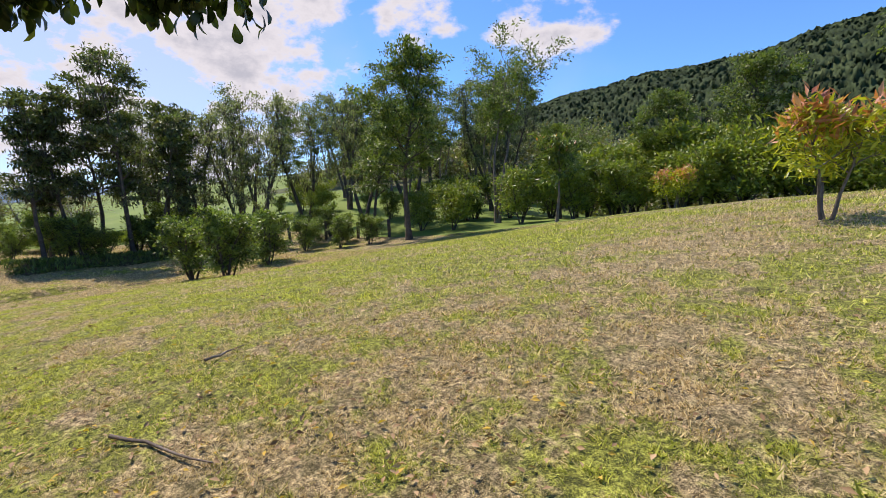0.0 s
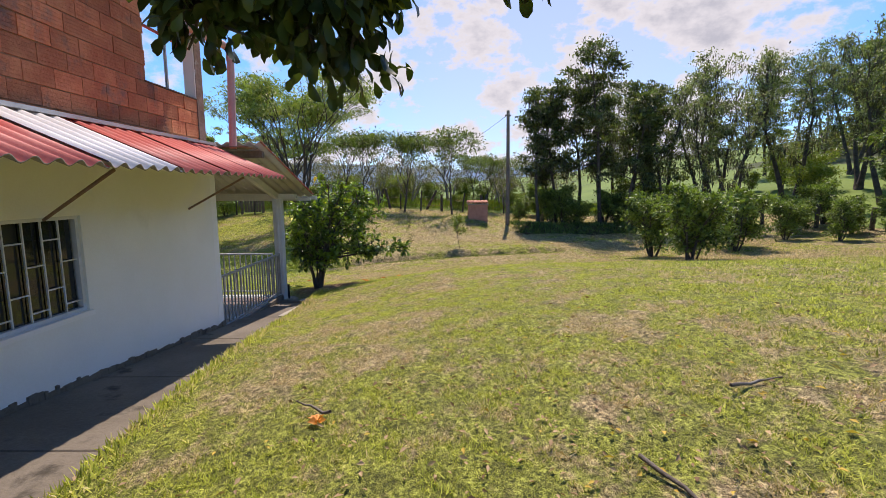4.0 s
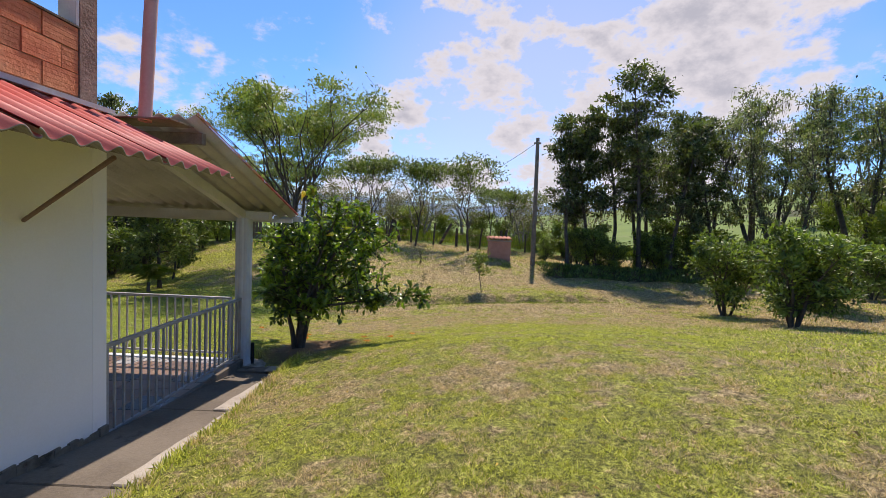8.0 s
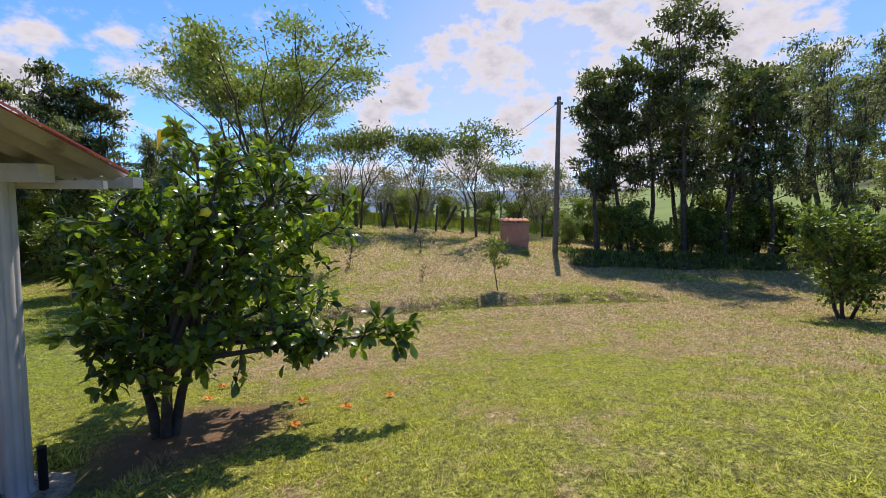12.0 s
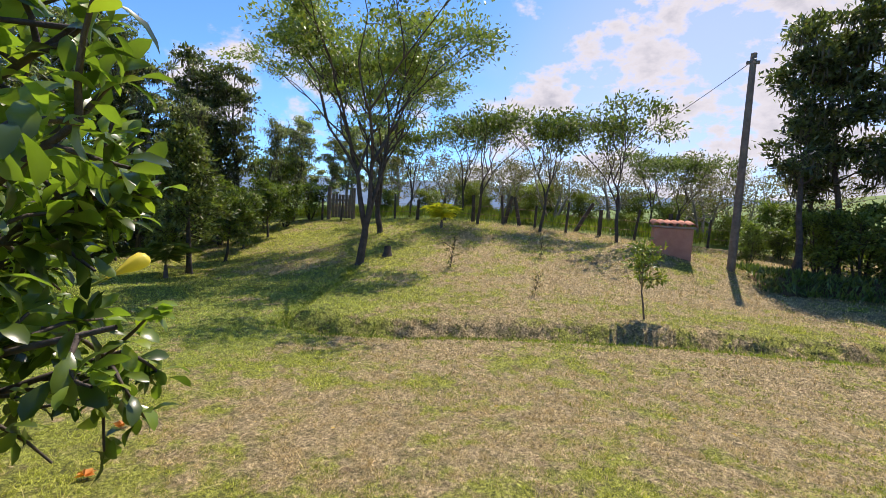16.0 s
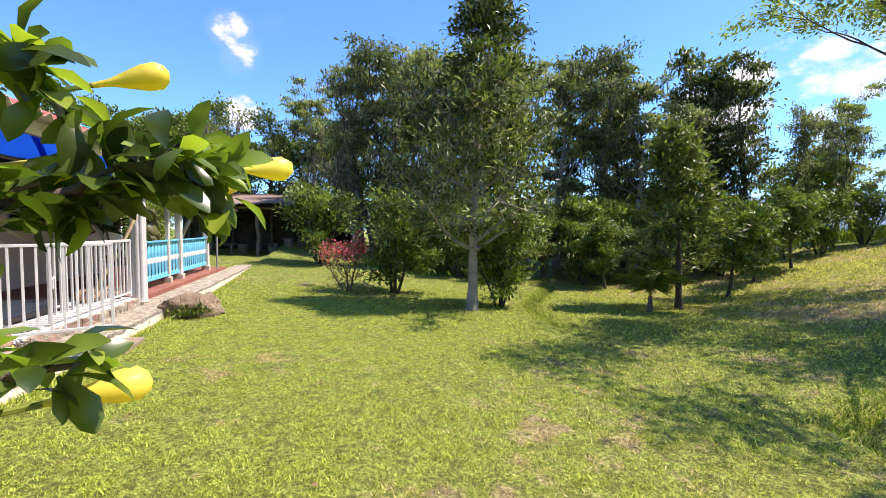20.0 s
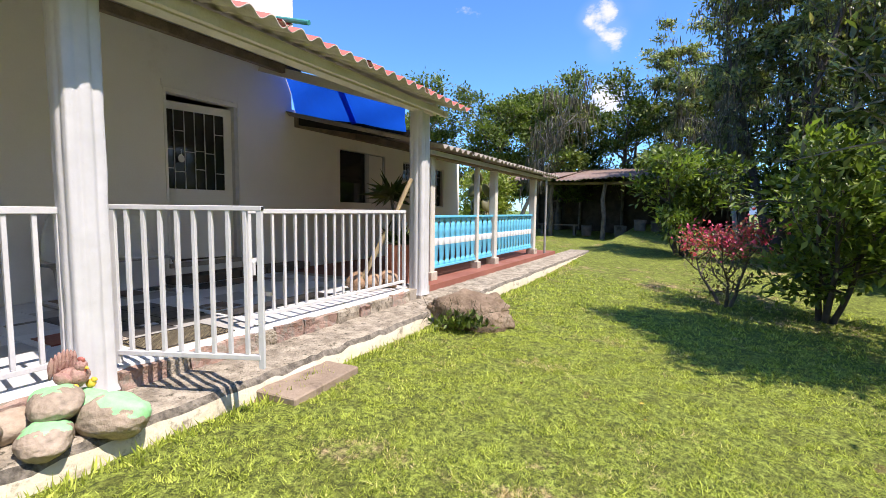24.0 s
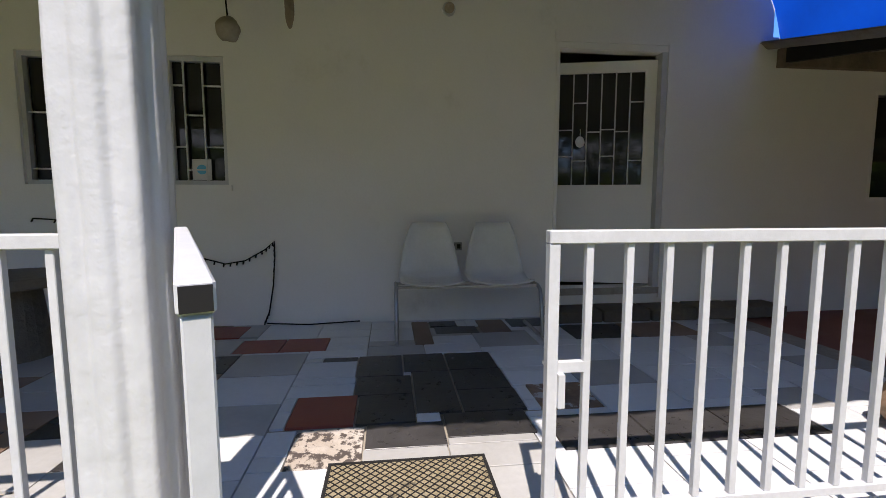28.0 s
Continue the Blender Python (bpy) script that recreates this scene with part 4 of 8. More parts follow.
def grille_window(name, label, along_x, face, u0, u1, z0, z1, columns, split=None, glass=True):
    """A steel window: frame, staggered white grille bars and dark panes set back in the opening."""
    ob = thing(name, label, "window", kind="structure")

    def put(nm, a0, a1, b0, b1, d0, d1, mat, lab=""):
        bm = bmesh.new()
        if along_x:
            box(bm, a0, a1, face + d0, face + d1, b0, b1)
        else:
            box(bm, face - d1, face - d0, a0, a1, b0, b1)
        return part(nm, bm, M[mat], ob, lab)

    f = 0.035
    put("window_frame", u0, u0 + f, z0, z1, 0.03, 0.08, "rail_white")
    put("window_frame", u1 - f, u1, z0, z1, 0.03, 0.08, "rail_white")
    put("window_frame", u0 + f, u1 - f, z1 - f, z1, 0.03, 0.08, "rail_white")
    put("window_frame", u0 + f, u1 - f, z0, z0 + f, 0.03, 0.08, "rail_white")
    put("window_sill", u0 - 0.03, u1 + 0.03, z0 - 0.05, z0 - 0.002, -0.03, 0.02, "plaster")
    w = (u1 - u0 - 2 * f) / columns
    for c in range(columns):
        a, b = u0 + f + c * w, u0 + f + (c + 1) * w
        if c:
            put("grille_bar", a - 0.006, a + 0.006, z0 + f, z1 - f, 0.04, 0.055, "rail_white")
        for s in ((0.30, 0.78) if c % 2 else (0.12, 0.55)):
            zz = z0 + (z1 - z0) * s
            put("grille_bar", a + 0.006, b - 0.006, zz - 0.006, zz + 0.006, 0.04, 0.055, "rail_white")
        put("pane", a + 0.008, b - 0.008, z0 + f, z1 - f, 0.085, 0.09, "glass")
    if split:
        put("window_frame", split - 0.03, split + 0.03, z0 + f, z1 - f, 0.025, 0.075, "rail_white")
    return ob


grille_window("window_1", "steel window with white staggered grille bars and dark panes", False, HOUSE_X, *WIN_1, 10, 6.28)


def sliding_window():
    u0, u1, z0, z1 = WIN_2
    ob = thing("window_2", "wide sliding window standing open, its pane pushed aside", "window", (HOUSE_X, 0, 0), kind="structure")
    part("pane", boxes((-0.10, -0.095, u0, u1, z0, z1)), M["glass"], ob, "dark glass")
    cut = u0 + (u1 - u0) * 0.60
    part("frame", boxes((-0.09, 0.004, u0 - 0.03, u0, z0 - 0.03, z1 + 0.03), (-0.09, 0.004, u1, u1 + 0.03, z0 - 0.03, z1 + 0.03), (-0.09, 0.004, u0, u1, z1, z1 + 0.03), (-0.09, 0.02, u0, u1, z0 - 0.03, z0)), M["plaster"], ob)
    part("mullion", boxes((-0.08, -0.03, cut - 0.02, cut + 0.02, z0, z1)), M["rail_white"], ob)
    part("shutter", boxes((-0.075, -0.05, cut + 0.03, u1 - 0.01, z0 + 0.01, z1 - 0.01)), M["side_plaster"], ob, "pale sliding pane")
    part("sash", boxes((-0.06, -0.02, cut + 0.02, cut + 0.05, z0, z1), (-0.06, -0.02, u1 - 0.03, u1, z0, z1)), M["rail_white"], ob)


sliding_window()
grille_window("window_3", "small barred window high in the veranda wall", False, HOUSE_X, *WIN_3, 5)
grille_window("window_4", "dark narrow window at the far end of the veranda", False, HOUSE_X, *WIN_4, 2)
grille_window("window_5", "barred steel window in the cream side wall", True, HOUSE_Y, *SIDE_WIN, 7)


def veranda_door():
    u0, u1, z0, z1 = DOOR_1
    ob = thing("door_1", "white steel door with a barred upper pane, standing ajar", "door", (HOUSE_X - 0.05, u1 - 0.06, z0), kind="structure", turn=-14)
    w, h = u1 - u0 - 0.12, z1 - z0 - 0.10
    part("door_leaf", boxes((-0.035, 0.0, -w, 0, 0.02, 0.95), (-0.035, 0, -w, -w + 0.05, 0.95, h), (-0.035, 0, -0.10, 0, 0.95, h), (-0.035, 0, -w + 0.05, -0.10, h - 0.10, h)), M["plaster"], ob)
    part("pane", boxes((-0.022, -0.018, -w + 0.05, -0.10, 0.95, h - 0.10)), M["glass"], ob)
    cols = 6
    cw = (w - 0.15) / cols
    for c in range(cols):
        y0 = -w + 0.05 + c * cw
        if c:
            part("grille_bar", boxes((-0.012, 0.0, y0 - 0.005, y0 + 0.005, 0.95, h - 0.10)), M["rail_white"], ob)
        for s in ((0.22, 0.74) if c % 2 else (0.48,)) if c % 3 else (0.26, 0.5):
            zz = 0.95 + (h - 1.05) * s
            part("grille_bar", boxes((-0.012, 0.0, y0 + 0.005, y0 + cw - 0.005, zz - 0.005, zz + 0.005)), M["rail_white"], ob)
    part("kick_plate", boxes((0.001, 0.006, -w + 0.10, -0.12, 0.10, 0.86)), M["plaster"], ob)
    fr = thing("door_frame", "white painted steel door frame", "door frame", kind="structure")
    part("jamb", boxes((HOUSE_X - 0.10, HOUSE_X + 0.012, u1 - 0.055, u1, z0, z1 - 0.055)), M["rail_white"], fr)
    part("jamb", boxes((HOUSE_X - 0.10, HOUSE_X + 0.012, u0, u0 + 0.03, z0, z1 - 0.055)), M["plaster"], fr)
    part("head", boxes((HOUSE_X - 0.10, HOUSE_X + 0.012, u0, u1, z1 - 0.055, z1)), M["plaster"], fr)
    part("sill", boxes((HOUSE_X - 0.16, HOUSE_X + 0.03, u0, u1, z0 - 0.06, z0 - 0.001)), M["concrete"], fr)
    part("trim", boxes((HOUSE_X + 0.001, HOUSE_X + 0.02, u1 + 0.002, u1 + 0.10, z0 - 0.1, z1 + 0.09), (HOUSE_X + 0.001, HOUSE_X + 0.02, u0 - 0.02, u1, z1 + 0.002, z1 + 0.09)), M["plaster"], fr)


veranda_door()


def wave_sheet(name, material, under, parent, origin, eave, slope, width, length, lift=0.0, period=0.177, amp=0.026):
    """A corrugated sheet: waves across the eave, straight down the slope, with an upper and a lower face."""
    o, e, s = np.array(origin, float), unit(np.array(eave, float)), unit(np.array(slope, float))
    nrm = unit(np.cross(e, s))
    if nrm[2] < 0:
        nrm = -nrm
    m = max(8, int(round(width / period * 8)))
    u = np.linspace(0, width, m + 1)
    wave = np.cos(u / period * 2 * np.pi) * amp + lift
    rows = []
    for v, off in ((0, 0), (length, 0), (length, -0.012), (0, -0.012)):
        rows.append(o + u[:, None] * e + v * s + (wave + off)[:, None] * nrm)
    V = np.concatenate(rows)
    k, j = m + 1, np.arange(m)
    F, idx = [], []
    for a, b, mi in ((0, 1, 0), (1, 2, 1), (2, 3, 1), (3, 0, 1)):
        F.append(np.stack([a * k + j, a * k + j + 1, b * k + j + 1, b * k + j], -1))
        idx += [mi] * m
    me = mesh_from(name, V, np.concatenate(F), [M[material], M[under]], idx, True)
    me.polygons.foreach_set("use_smooth", np.array([True] * len(idx)))
    return part(name, me, None, parent)


def veranda_roof():
    ob = thing("veranda_roof", "corrugated veranda roof, painted red above and bare grey below", "roof", kind="structure")
    n, y0, y1 = 9, 2.62, 11.30
    w = (y1 - y0) / n
    for i in range(n):
        cut = 0.45 if i == 0 else 0.0
        wave_sheet("roof_sheet", "red_sheet", "underside", ob, (8.55 + cut * 0.956, y0 + i * w, 4.06 - cut * 0.293), (0, 1, 0), (3.46, 0, -1.06), w + 0.09, 3.51 - cut, 0.004 * (i % 2))
    part("front_beam", one_bar((EAVE_X, 2.9, 3.025), (11.45, 11.2, 3.025), 0.12, 0.12), M["beam"], ob, "cream painted timber beam on the posts")
    for y in (3.30, 10.95):
        part("rafter", one_bar((8.7, y, 3.86), (11.66, y, 2.97), 0.09, 0.12), M["beam"], ob, "sloping cream rafter")
    for x, z, y in ((9.2, 3.76, 2.66),):
        part("purlin", boxes((x - 0.04, x + 0.04, y, 11.2, z - 0.06, z + 0.05)), M["wood"], ob)
    part("verge_strip", one_bar((8.99, 2.612, 3.963), (11.90, 2.612, 3.073), 0.006, 0.014), M["red_sheet"], ob, "red painted verge of the roof")
    # mostly hidden sheet added to keep sun from leaking through the roof corner
    part("valley_flashing", boxes((8.675, 9.06, 2.68, 3.34, 3.835, 3.847)), M["wood"], ob, "dark sheet added to stop sun between the two roofs")
    part("gutter", boxes((11.86, 11.97, 2.55, 2.98, 2.95, 3.03)), M["gutter"], ob, "short grey end of the eaves board")
    part("eaves_board", boxes((11.66, 11.70, 2.62, 11.2, 2.93, 2.99)), M["beam"], ob)


veranda_roof()


def skirt_roof():
    ob = thing("skirt_roof", "narrow corrugated lean-to roof in red and faded white", "roof", kind="structure")
    x = -1.9
    for k in range(11):
        pale = k == 7
        wave_sheet("roof_sheet", "pale_sheet" if pale else "red_sheet", "grey_sheet", ob, (x, HOUSE_Y + 0.05, 3.86), (1, 0, 0), (0, -1.16, -0.50), 1.0, 1.26, 0.004 * (k % 2), amp=0.024)
        x += 0.965
    part("flashing", boxes((-1.6, 8.72, HOUSE_Y - 0.04, HOUSE_Y + 0.06, 3.86, 3.90)), M["gutter"], ob, "pale mortar strip along the wall")
    for bx in (3.2, 5.51, 7.87):
        part("strut", one_bar((bx, HOUSE_Y - 0.005, 2.91), (bx - 0.45, 2.24, 3.33), 0.03, sides=8), M["rust"], ob, "thin diagonal steel strut")
    part("eaves_batten", boxes((-1.6, 8.6, 2.30, 2.36, 3.38, 3.42)), M["wood"], ob)


skirt_roof()


def downpipe():
    ob = thing("downpipe", "faded pink plastic rainwater pipe with an elbow at the top", "pipe", kind="structure")
    pts = np.array([(8.745, 2.95, 3.82), (8.80, 2.95, 4.6), (8.85, 2.95, 5.24), (8.83, 2.97, 5.34), (8.74, 3.02, 5.39), (8.50, 3.10, 5.40), (7.40, 3.20, 5.38)])
    part("pipe", tube_mesh("pipe", [(pts, np.full(len(pts), 0.055))], M["pink_pipe"], 12), None, ob)
    part("collar", tube_mesh("collar", [(np.array([(8.845, 2.95, 5.16), (8.85, 2.95, 5.25)]), np.full(2, 0.064))], M["pink_pipe"], 12), None, ob)


downpipe()


M["pier"] = surf("weathered_pier", (0.19, 0.115, 0.085), (0.34, 0.225, 0.175), 6, 0.9, 0.6, 30, stain=(0.36, 0.33, 0.29), stain_at=(0.58, 0.70), stain_scale=5)


def upper_storey():
    """Brick room above: walls of single blocks laid in courses, with an open window."""
    ob = thing("wall_upper", "bare red brick upper storey with stained, uneven courses", "wall", kind="structure")
    y, x1, z0, z1 = HOUSE_Y + 0.10, 8.66, 3.92, 6.3
    hole = (7.33, 8.48, 4.525, 5.75)
    bm = bmesh.new()
    wall_boxes(bm, True, y + 0.012, 0.14, -2.6, x1, 3.72, z1, [hole])
    for r in ((3.50, 5.8, 3.72, 4.45), (5.8, 11.6, 3.72, z1)):
        box(bm, x1 - 0.14, x1, *r)
    box(bm, -2.6, -2.46, y + 0.152, 11.6, 3.72, z1)
    box(bm, -2.46, x1 - 0.14, 11.46, 11.6, 3.72, z1)
    part("backing", bm, M["brick_mortar"], ob, "clay-coloured mortar bed behind the bricks")
    part("render_coat", boxes(*((x1 + 0.001, x1 + 0.012, *r) for r in ((y, 5.8, 3.9, 4.45), (5.8, 11.6, 3.9, z1)))), M["plaster"], ob, "white plaster on the front of the upper room")
    part("corner_pier", boxes((x1 - 0.17, x1 + 0.014, y - 0.012, y + 0.011, z0 - 0.1, z1)), M["pier"], ob, "dark weathered corner pier")
    part("window_reveal", boxes((hole[1] - 0.02, hole[1] + 0.10, y - 0.004, y + 0.15, hole[2], hole[3])), M["plaster"], ob)
    part("mullion", boxes((7.88, 7.91, y + 0.06, y + 0.09, hole[2], hole[3])), M["gutter"], ob)
    part("mullion", boxes((7.33, 8.46, y + 0.06, y + 0.09, 5.22, 5.25)), M["red_sheet"], ob)
    part("sill", boxes((7.30, 8.5, y - 0.012, y + 0.03, 4.515, 4.53)), M["dark_concrete"], ob)
    part("eaves", boxes((-2.8, 8.95, y - 0.35, 11.8, z1, z1 + 0.09)), M["wood"], ob, "thin roof edge above the bricks")
    rng = np.random.default_rng(2)
    bw, bh, k = 0.34, 0.19, 0
    shared = [finish(boxes(*((0, w, 0, 0.014, j * 0.036, j * 0.036 + 0.0335) for j in range(5)), (0.004, w - 0.004, 0.004, 0.014, 0.001, bh - 0.014)), "brick", M["brick"]) for w in (bw - 0.008, bw / 2 - 0.008)]
    z, row = z0 - 0.16, 0
    while z < 5.75:
        x = x1 - 0.175 - (bw if row % 2 else bw / 2)
        first = row % 2 == 0
        while x > 3.4:
            w = bw if not first else bw / 2
            level = z + bh > hole[2] + 0.03 and z < hole[3]
            short = level and x < hole[0] - 0.05 and x + w > hole[0]
            if (short or not (level and x + w > hole[0] and x < hole[1] + 0.10)) and k < 420:
                b = new("brick", shared[1 if first else 0])
                b.parent = ob
                b.location = (x, y - 0.002 + rng.uniform(-0.004, 0.004), z + rng.uniform(-0.003, 0.003))
                b.scale.x = (hole[0] - x) / w if short else 1.0
                k += 1
            first = False
            x -= bw
        z, row = z + bh, row + 1


upper_storey()


def veranda_posts():
    """Fluted white columns with a plain foot."""
    a = np.linspace(0, 2 * np.pi, 96, endpoint=False)
    ring = []
    for t in a:
        c, s = math.cos(t), math.sin(t)
        k = 0.106 / max(abs(c), abs(s)) ** 0.5
        off = abs((math.degrees(t) + 45) % 90 - 45)
        k *= 1 - 0.095 * math.exp(-((off - 22) / 8.0) ** 2)
        ring.append((k * c, k * s))
    zs = (0, 0.04, 0.10, 0.22, 0.35, 0.5, 0.65, 0.8, 0.95, 1.1, 1.25, 1.4, 1.55, 1.7, 1.85, 2.0, 2.12, 2.2, 2.24)
    rng = np.random.default_rng(5)
    V, F = [], []
    for i, z in enumerate(zs):
        g = 1.12 if i == 0 else 1.0 + rng.uniform(-0.012, 0.012)
        V += [(x * g * (1 + 0.05 * noise.noise(Vector((x * 30, y * 30, z * 7)))), y * g * (1 + 0.03 * noise.noise(Vector((x * 30, y * 30, z * 7 + 9)))), z) for x, y in ring]
    n = len(ring)
    for i in range(len(zs) - 1):
        F += [(i * n + j, i * n + (j + 1) % n, (i + 1) * n + (j + 1) % n, (i + 1) * n + j) for j in range(n)]
    me = mesh_from("shaft", V, F, M["post_white"], smooth=True)
    for x, y in ((EAVE_X, 3.30), (11.45, 7.395), (11.43, 10.98)):
        ob = thing("veranda_post", "white painted fluted post carrying the veranda beam", "post", (x, y, 0.74), "veranda posts", "structure")
        part("shaft", me, None, ob)
        part("foot", boxes((-0.10, 0.10, -0.10, 0.10, -0.3, 0.0), bevel=0.01), M["pale_concrete"], ob)
    ob = thing("black_pipe", "short black plastic pipe upright beside the corner post", "pipe", (EAVE_X + 0.17, 3.22, 0.6))
    part("tube", one_bar((0, 0, 0), (0, 0, 0.42), 0.06, sides=12), M["black"], ob)


veranda_posts()


def railing(name, label, a, b, z0, z1, n, mat, group="", gate=False, w=0.02, k=0.038):
    """Steel railing between two points: top and bottom rails and upright bars."""
    a, b = Vector((*a, 0)), Vector((*b, 0))
    d = b - a
    ob = thing(name, label, "gate" if gate else "railing", (a.x, a.y, z0), group, "" if gate else "structure", math.degrees(math.atan2(d.y, d.x)))
    L, h = d.length, z1 - z0
    part("top_rail", boxes((0, L, -w, w, h - k, h), bevel=0.003), M[mat], ob)
    part("bottom_rail", boxes((0.02, L - 0.02, -0.015, 0.015, 0.05, 0.08), bevel=0.003), M[mat], ob)
    me = finish(boxes((-0.011, 0.011, -0.011, 0.011, 0.08, h - k), bevel=0.002), "bar", M[mat])
    end = finish(boxes((-0.016, 0.016, 0.003 - w, w - 0.003, 0.0, h - k), bevel=0.002), "stile", M[mat])
    for i in range(n + 1):
        edge = i in (0, n)
        o = new("stile" if edge else "bar", end if edge else me)
        o.parent = ob
        o.location = (L * i / n + (0.016 if i == 0 else -0.016 if i == n else 0), 0, 0)
    return ob, L, h


railing("veranda_railing", "white steel railing of the veranda", (11.40, 3.42), (11.40, 7.32), 0.87, 1.785, 32, "rail_white", "veranda railings")
ob, L, h = railing("veranda_railing", "white steel railing with a gate latch at its end", (11.40, 8.49), (11.40, 10.70), 0.87, 1.785, 18, "rail_white", "veranda railings")
part("latch_bar", boxes((0.02, 0.13, -0.012, 0.012, 0.50, 0.53)), M["rail_white"], ob)
part("latch", boxes((0.03, 0.05, -0.03, 0.03, 0.40, 0.50), (0.0, 0.05, 0.0, 0.03, 0.515, 0.525)), M["rail_white"], ob)
ob, L, h = railing("garden_gate", "white steel gate standing open over the step", (11.45, 7.53), (12.284, 7.895), 0.87, 1.803, 9, "rail_white", gate=True, w=0.0145, k=0.028)
# black plate takes the place of the dark inside of the open tube
part("gate_cap", boxes((L, L + 0.003, -0.012, 0.012, h - 0.025, h - 0.004)), M["black"], ob, "black plate for the shaded hollow of the tube end")
part("gate_bolt", boxes((L - 0.01, L + 0.03, 0.02, 0.05, 0.42, 0.44)), M["metal"], ob)
railing("side_railing", "grey steel railing closing the end of the veranda", (8.70, 3.28), (11.40, 3.28), 0.87, 1.785, 22, "rail_grey")


M["worn_apron"] = surf("worn_apron", (0.21, 0.178, 0.132), (0.54, 0.475, 0.37), 9, 0.95, 1.0, 55, stain=(0.10, 0.09, 0.06), stain_at=(0.53, 0.68), stain_scale=24)
M["apron_edge"] = surf("broken_edge", (0.065, 0.058, 0.046), (0.30, 0.265, 0.21), 14, 0.95, 1.0, 50)
M["curb_brick"] = surf("curb_brick", (0.29, 0.170, 0.125), (0.47, 0.340, 0.275), 8, 0.95, 1.0, 45, vary=0.22, stain=(0.30, 0.26, 0.21), stain_at=(0.46, 0.60), stain_scale=11)
M["edge_paint"] = surf("flaking_cream_paint", (0.58, 0.51, 0.37), (0.70, 0.64, 0.50), 3, 0.85, 0.5, 30, stain=(0.22, 0.185, 0.135), stain_at=(0.54, 0.70), stain_scale=9)


def veranda_base():
    bm = boxes((HOUSE_X, 11.46, HOUSE_Y, 11.2, 0.35, FLOOR - 0.012))
    tagged(new("floor", finish(bm, "floor", M["concrete"])), "raised cement base of the veranda", "floor", kind="structure")
    # dark strip in front of the paler base below the side railing
    tagged(new("plinth", finish(boxes((8.70, 11.40, HOUSE_Y - 0.014, HOUSE_Y + 0.045, 0.5, FLOOR + 0.025), bevel=0.008), "plinth", M["dark_concrete"])), "dark cement edge under the side railing", "plinth", kind="structure")
    ob = thing("curb", "worn brick and mortar curb along the veranda edge", "curb", kind="structure")
    part("mortar_bed", boxes((11.325, 11.455, 3.40, 10.72, 0.60, 0.838)), M["band"], ob, "white painted top of the curb")
    rng = np.random.default_rng(6)
    y, k = 3.42, 0
    while y < 10.6:
        w = rng.uniform(0.12, 0.30)
        bm = boxes((11.38, 11.492 + rng.uniform(-0.012, 0.014), y, min(y + w - 0.006, 10.68), 0.66, 0.822 + rng.uniform(-0.022, 0.010)))
        bmesh.ops.subdivide_edges(bm, edges=list(bm.edges), cuts=2, use_grid_fill=True)
        for v in bm.verts:
            v.co += Vector((0.022 * noise.noise(v.co * 14), 0.012 * noise.noise(v.co * 14 + Vector((5, 0, 0))), 0.024 * noise.noise(v.co * 12 + Vector((0, 9, 0)))))
        part("brick", bm, M["curb_brick"] if rng.random() < 0.58 else M["worn_apron"], ob)
        y, k = y + w, k + 1
    # worn apron, cast in one long strip with a ragged cream-painted edge
    ys = np.arange(2.85, 19.3, 0.06)
    V, F, idx = [], [], []
    for y in ys:
        wob = 0.030 * noise.noise(Vector((0, y * 1.3, 0))) + 0.016 * noise.noise(Vector((0, y * 6, 4))) + 0.012 * noise.noise(Vector((0, y * 17, 8)))
        inner, zt = (11.476, 0.70) if y < 10.9 else (11.42, 0.72)
        x1 = 11.945 + wob
        chip = 0.03 * max(0, noise.noise(Vector((3, y * 4, 1)))) + 0.015 * max(0, noise.noise(Vector((3, y * 15, 5))))
        row = [(inner, zt), (inner + 0.12, zt), (inner + 0.26, zt - 0.004), (x1 - 0.05, zt - 0.006), (x1 - 0.012 - chip, zt - 0.012 - chip * 0.4), (x1 + 0.012, zt - 0.05 - chip), (x1 + 0.022, zt - 0.15), (x1 + 0.03, 0.22)]
        V += [(px + 0.004 * noise.noise(Vector((px * 20, y * 20, 1))), y, pz + 0.010 * noise.noise(Vector((px * 5, y * 5, 3))) + 0.011 * noise.noise(Vector((px * 17, y * 17, 6)))) for px, pz in row]
    m = 8
    for i in range(len(ys) - 1):
        for j in range(m - 1):
            F.append((i * m + j, i * m + j + 1, i * m + m + j + 1, i * m + m + j))
            idx.append(1 if j >= 5 else 2 if j == 4 else 0)
    tagged(new("pavement_front", mesh_from("pavement_front", V, F, [M["worn_apron"], M["edge_paint"], M["apron_edge"]], idx, True)), "rough pale concrete apron in front of the veranda", "pavement", kind="structure")


veranda_base()


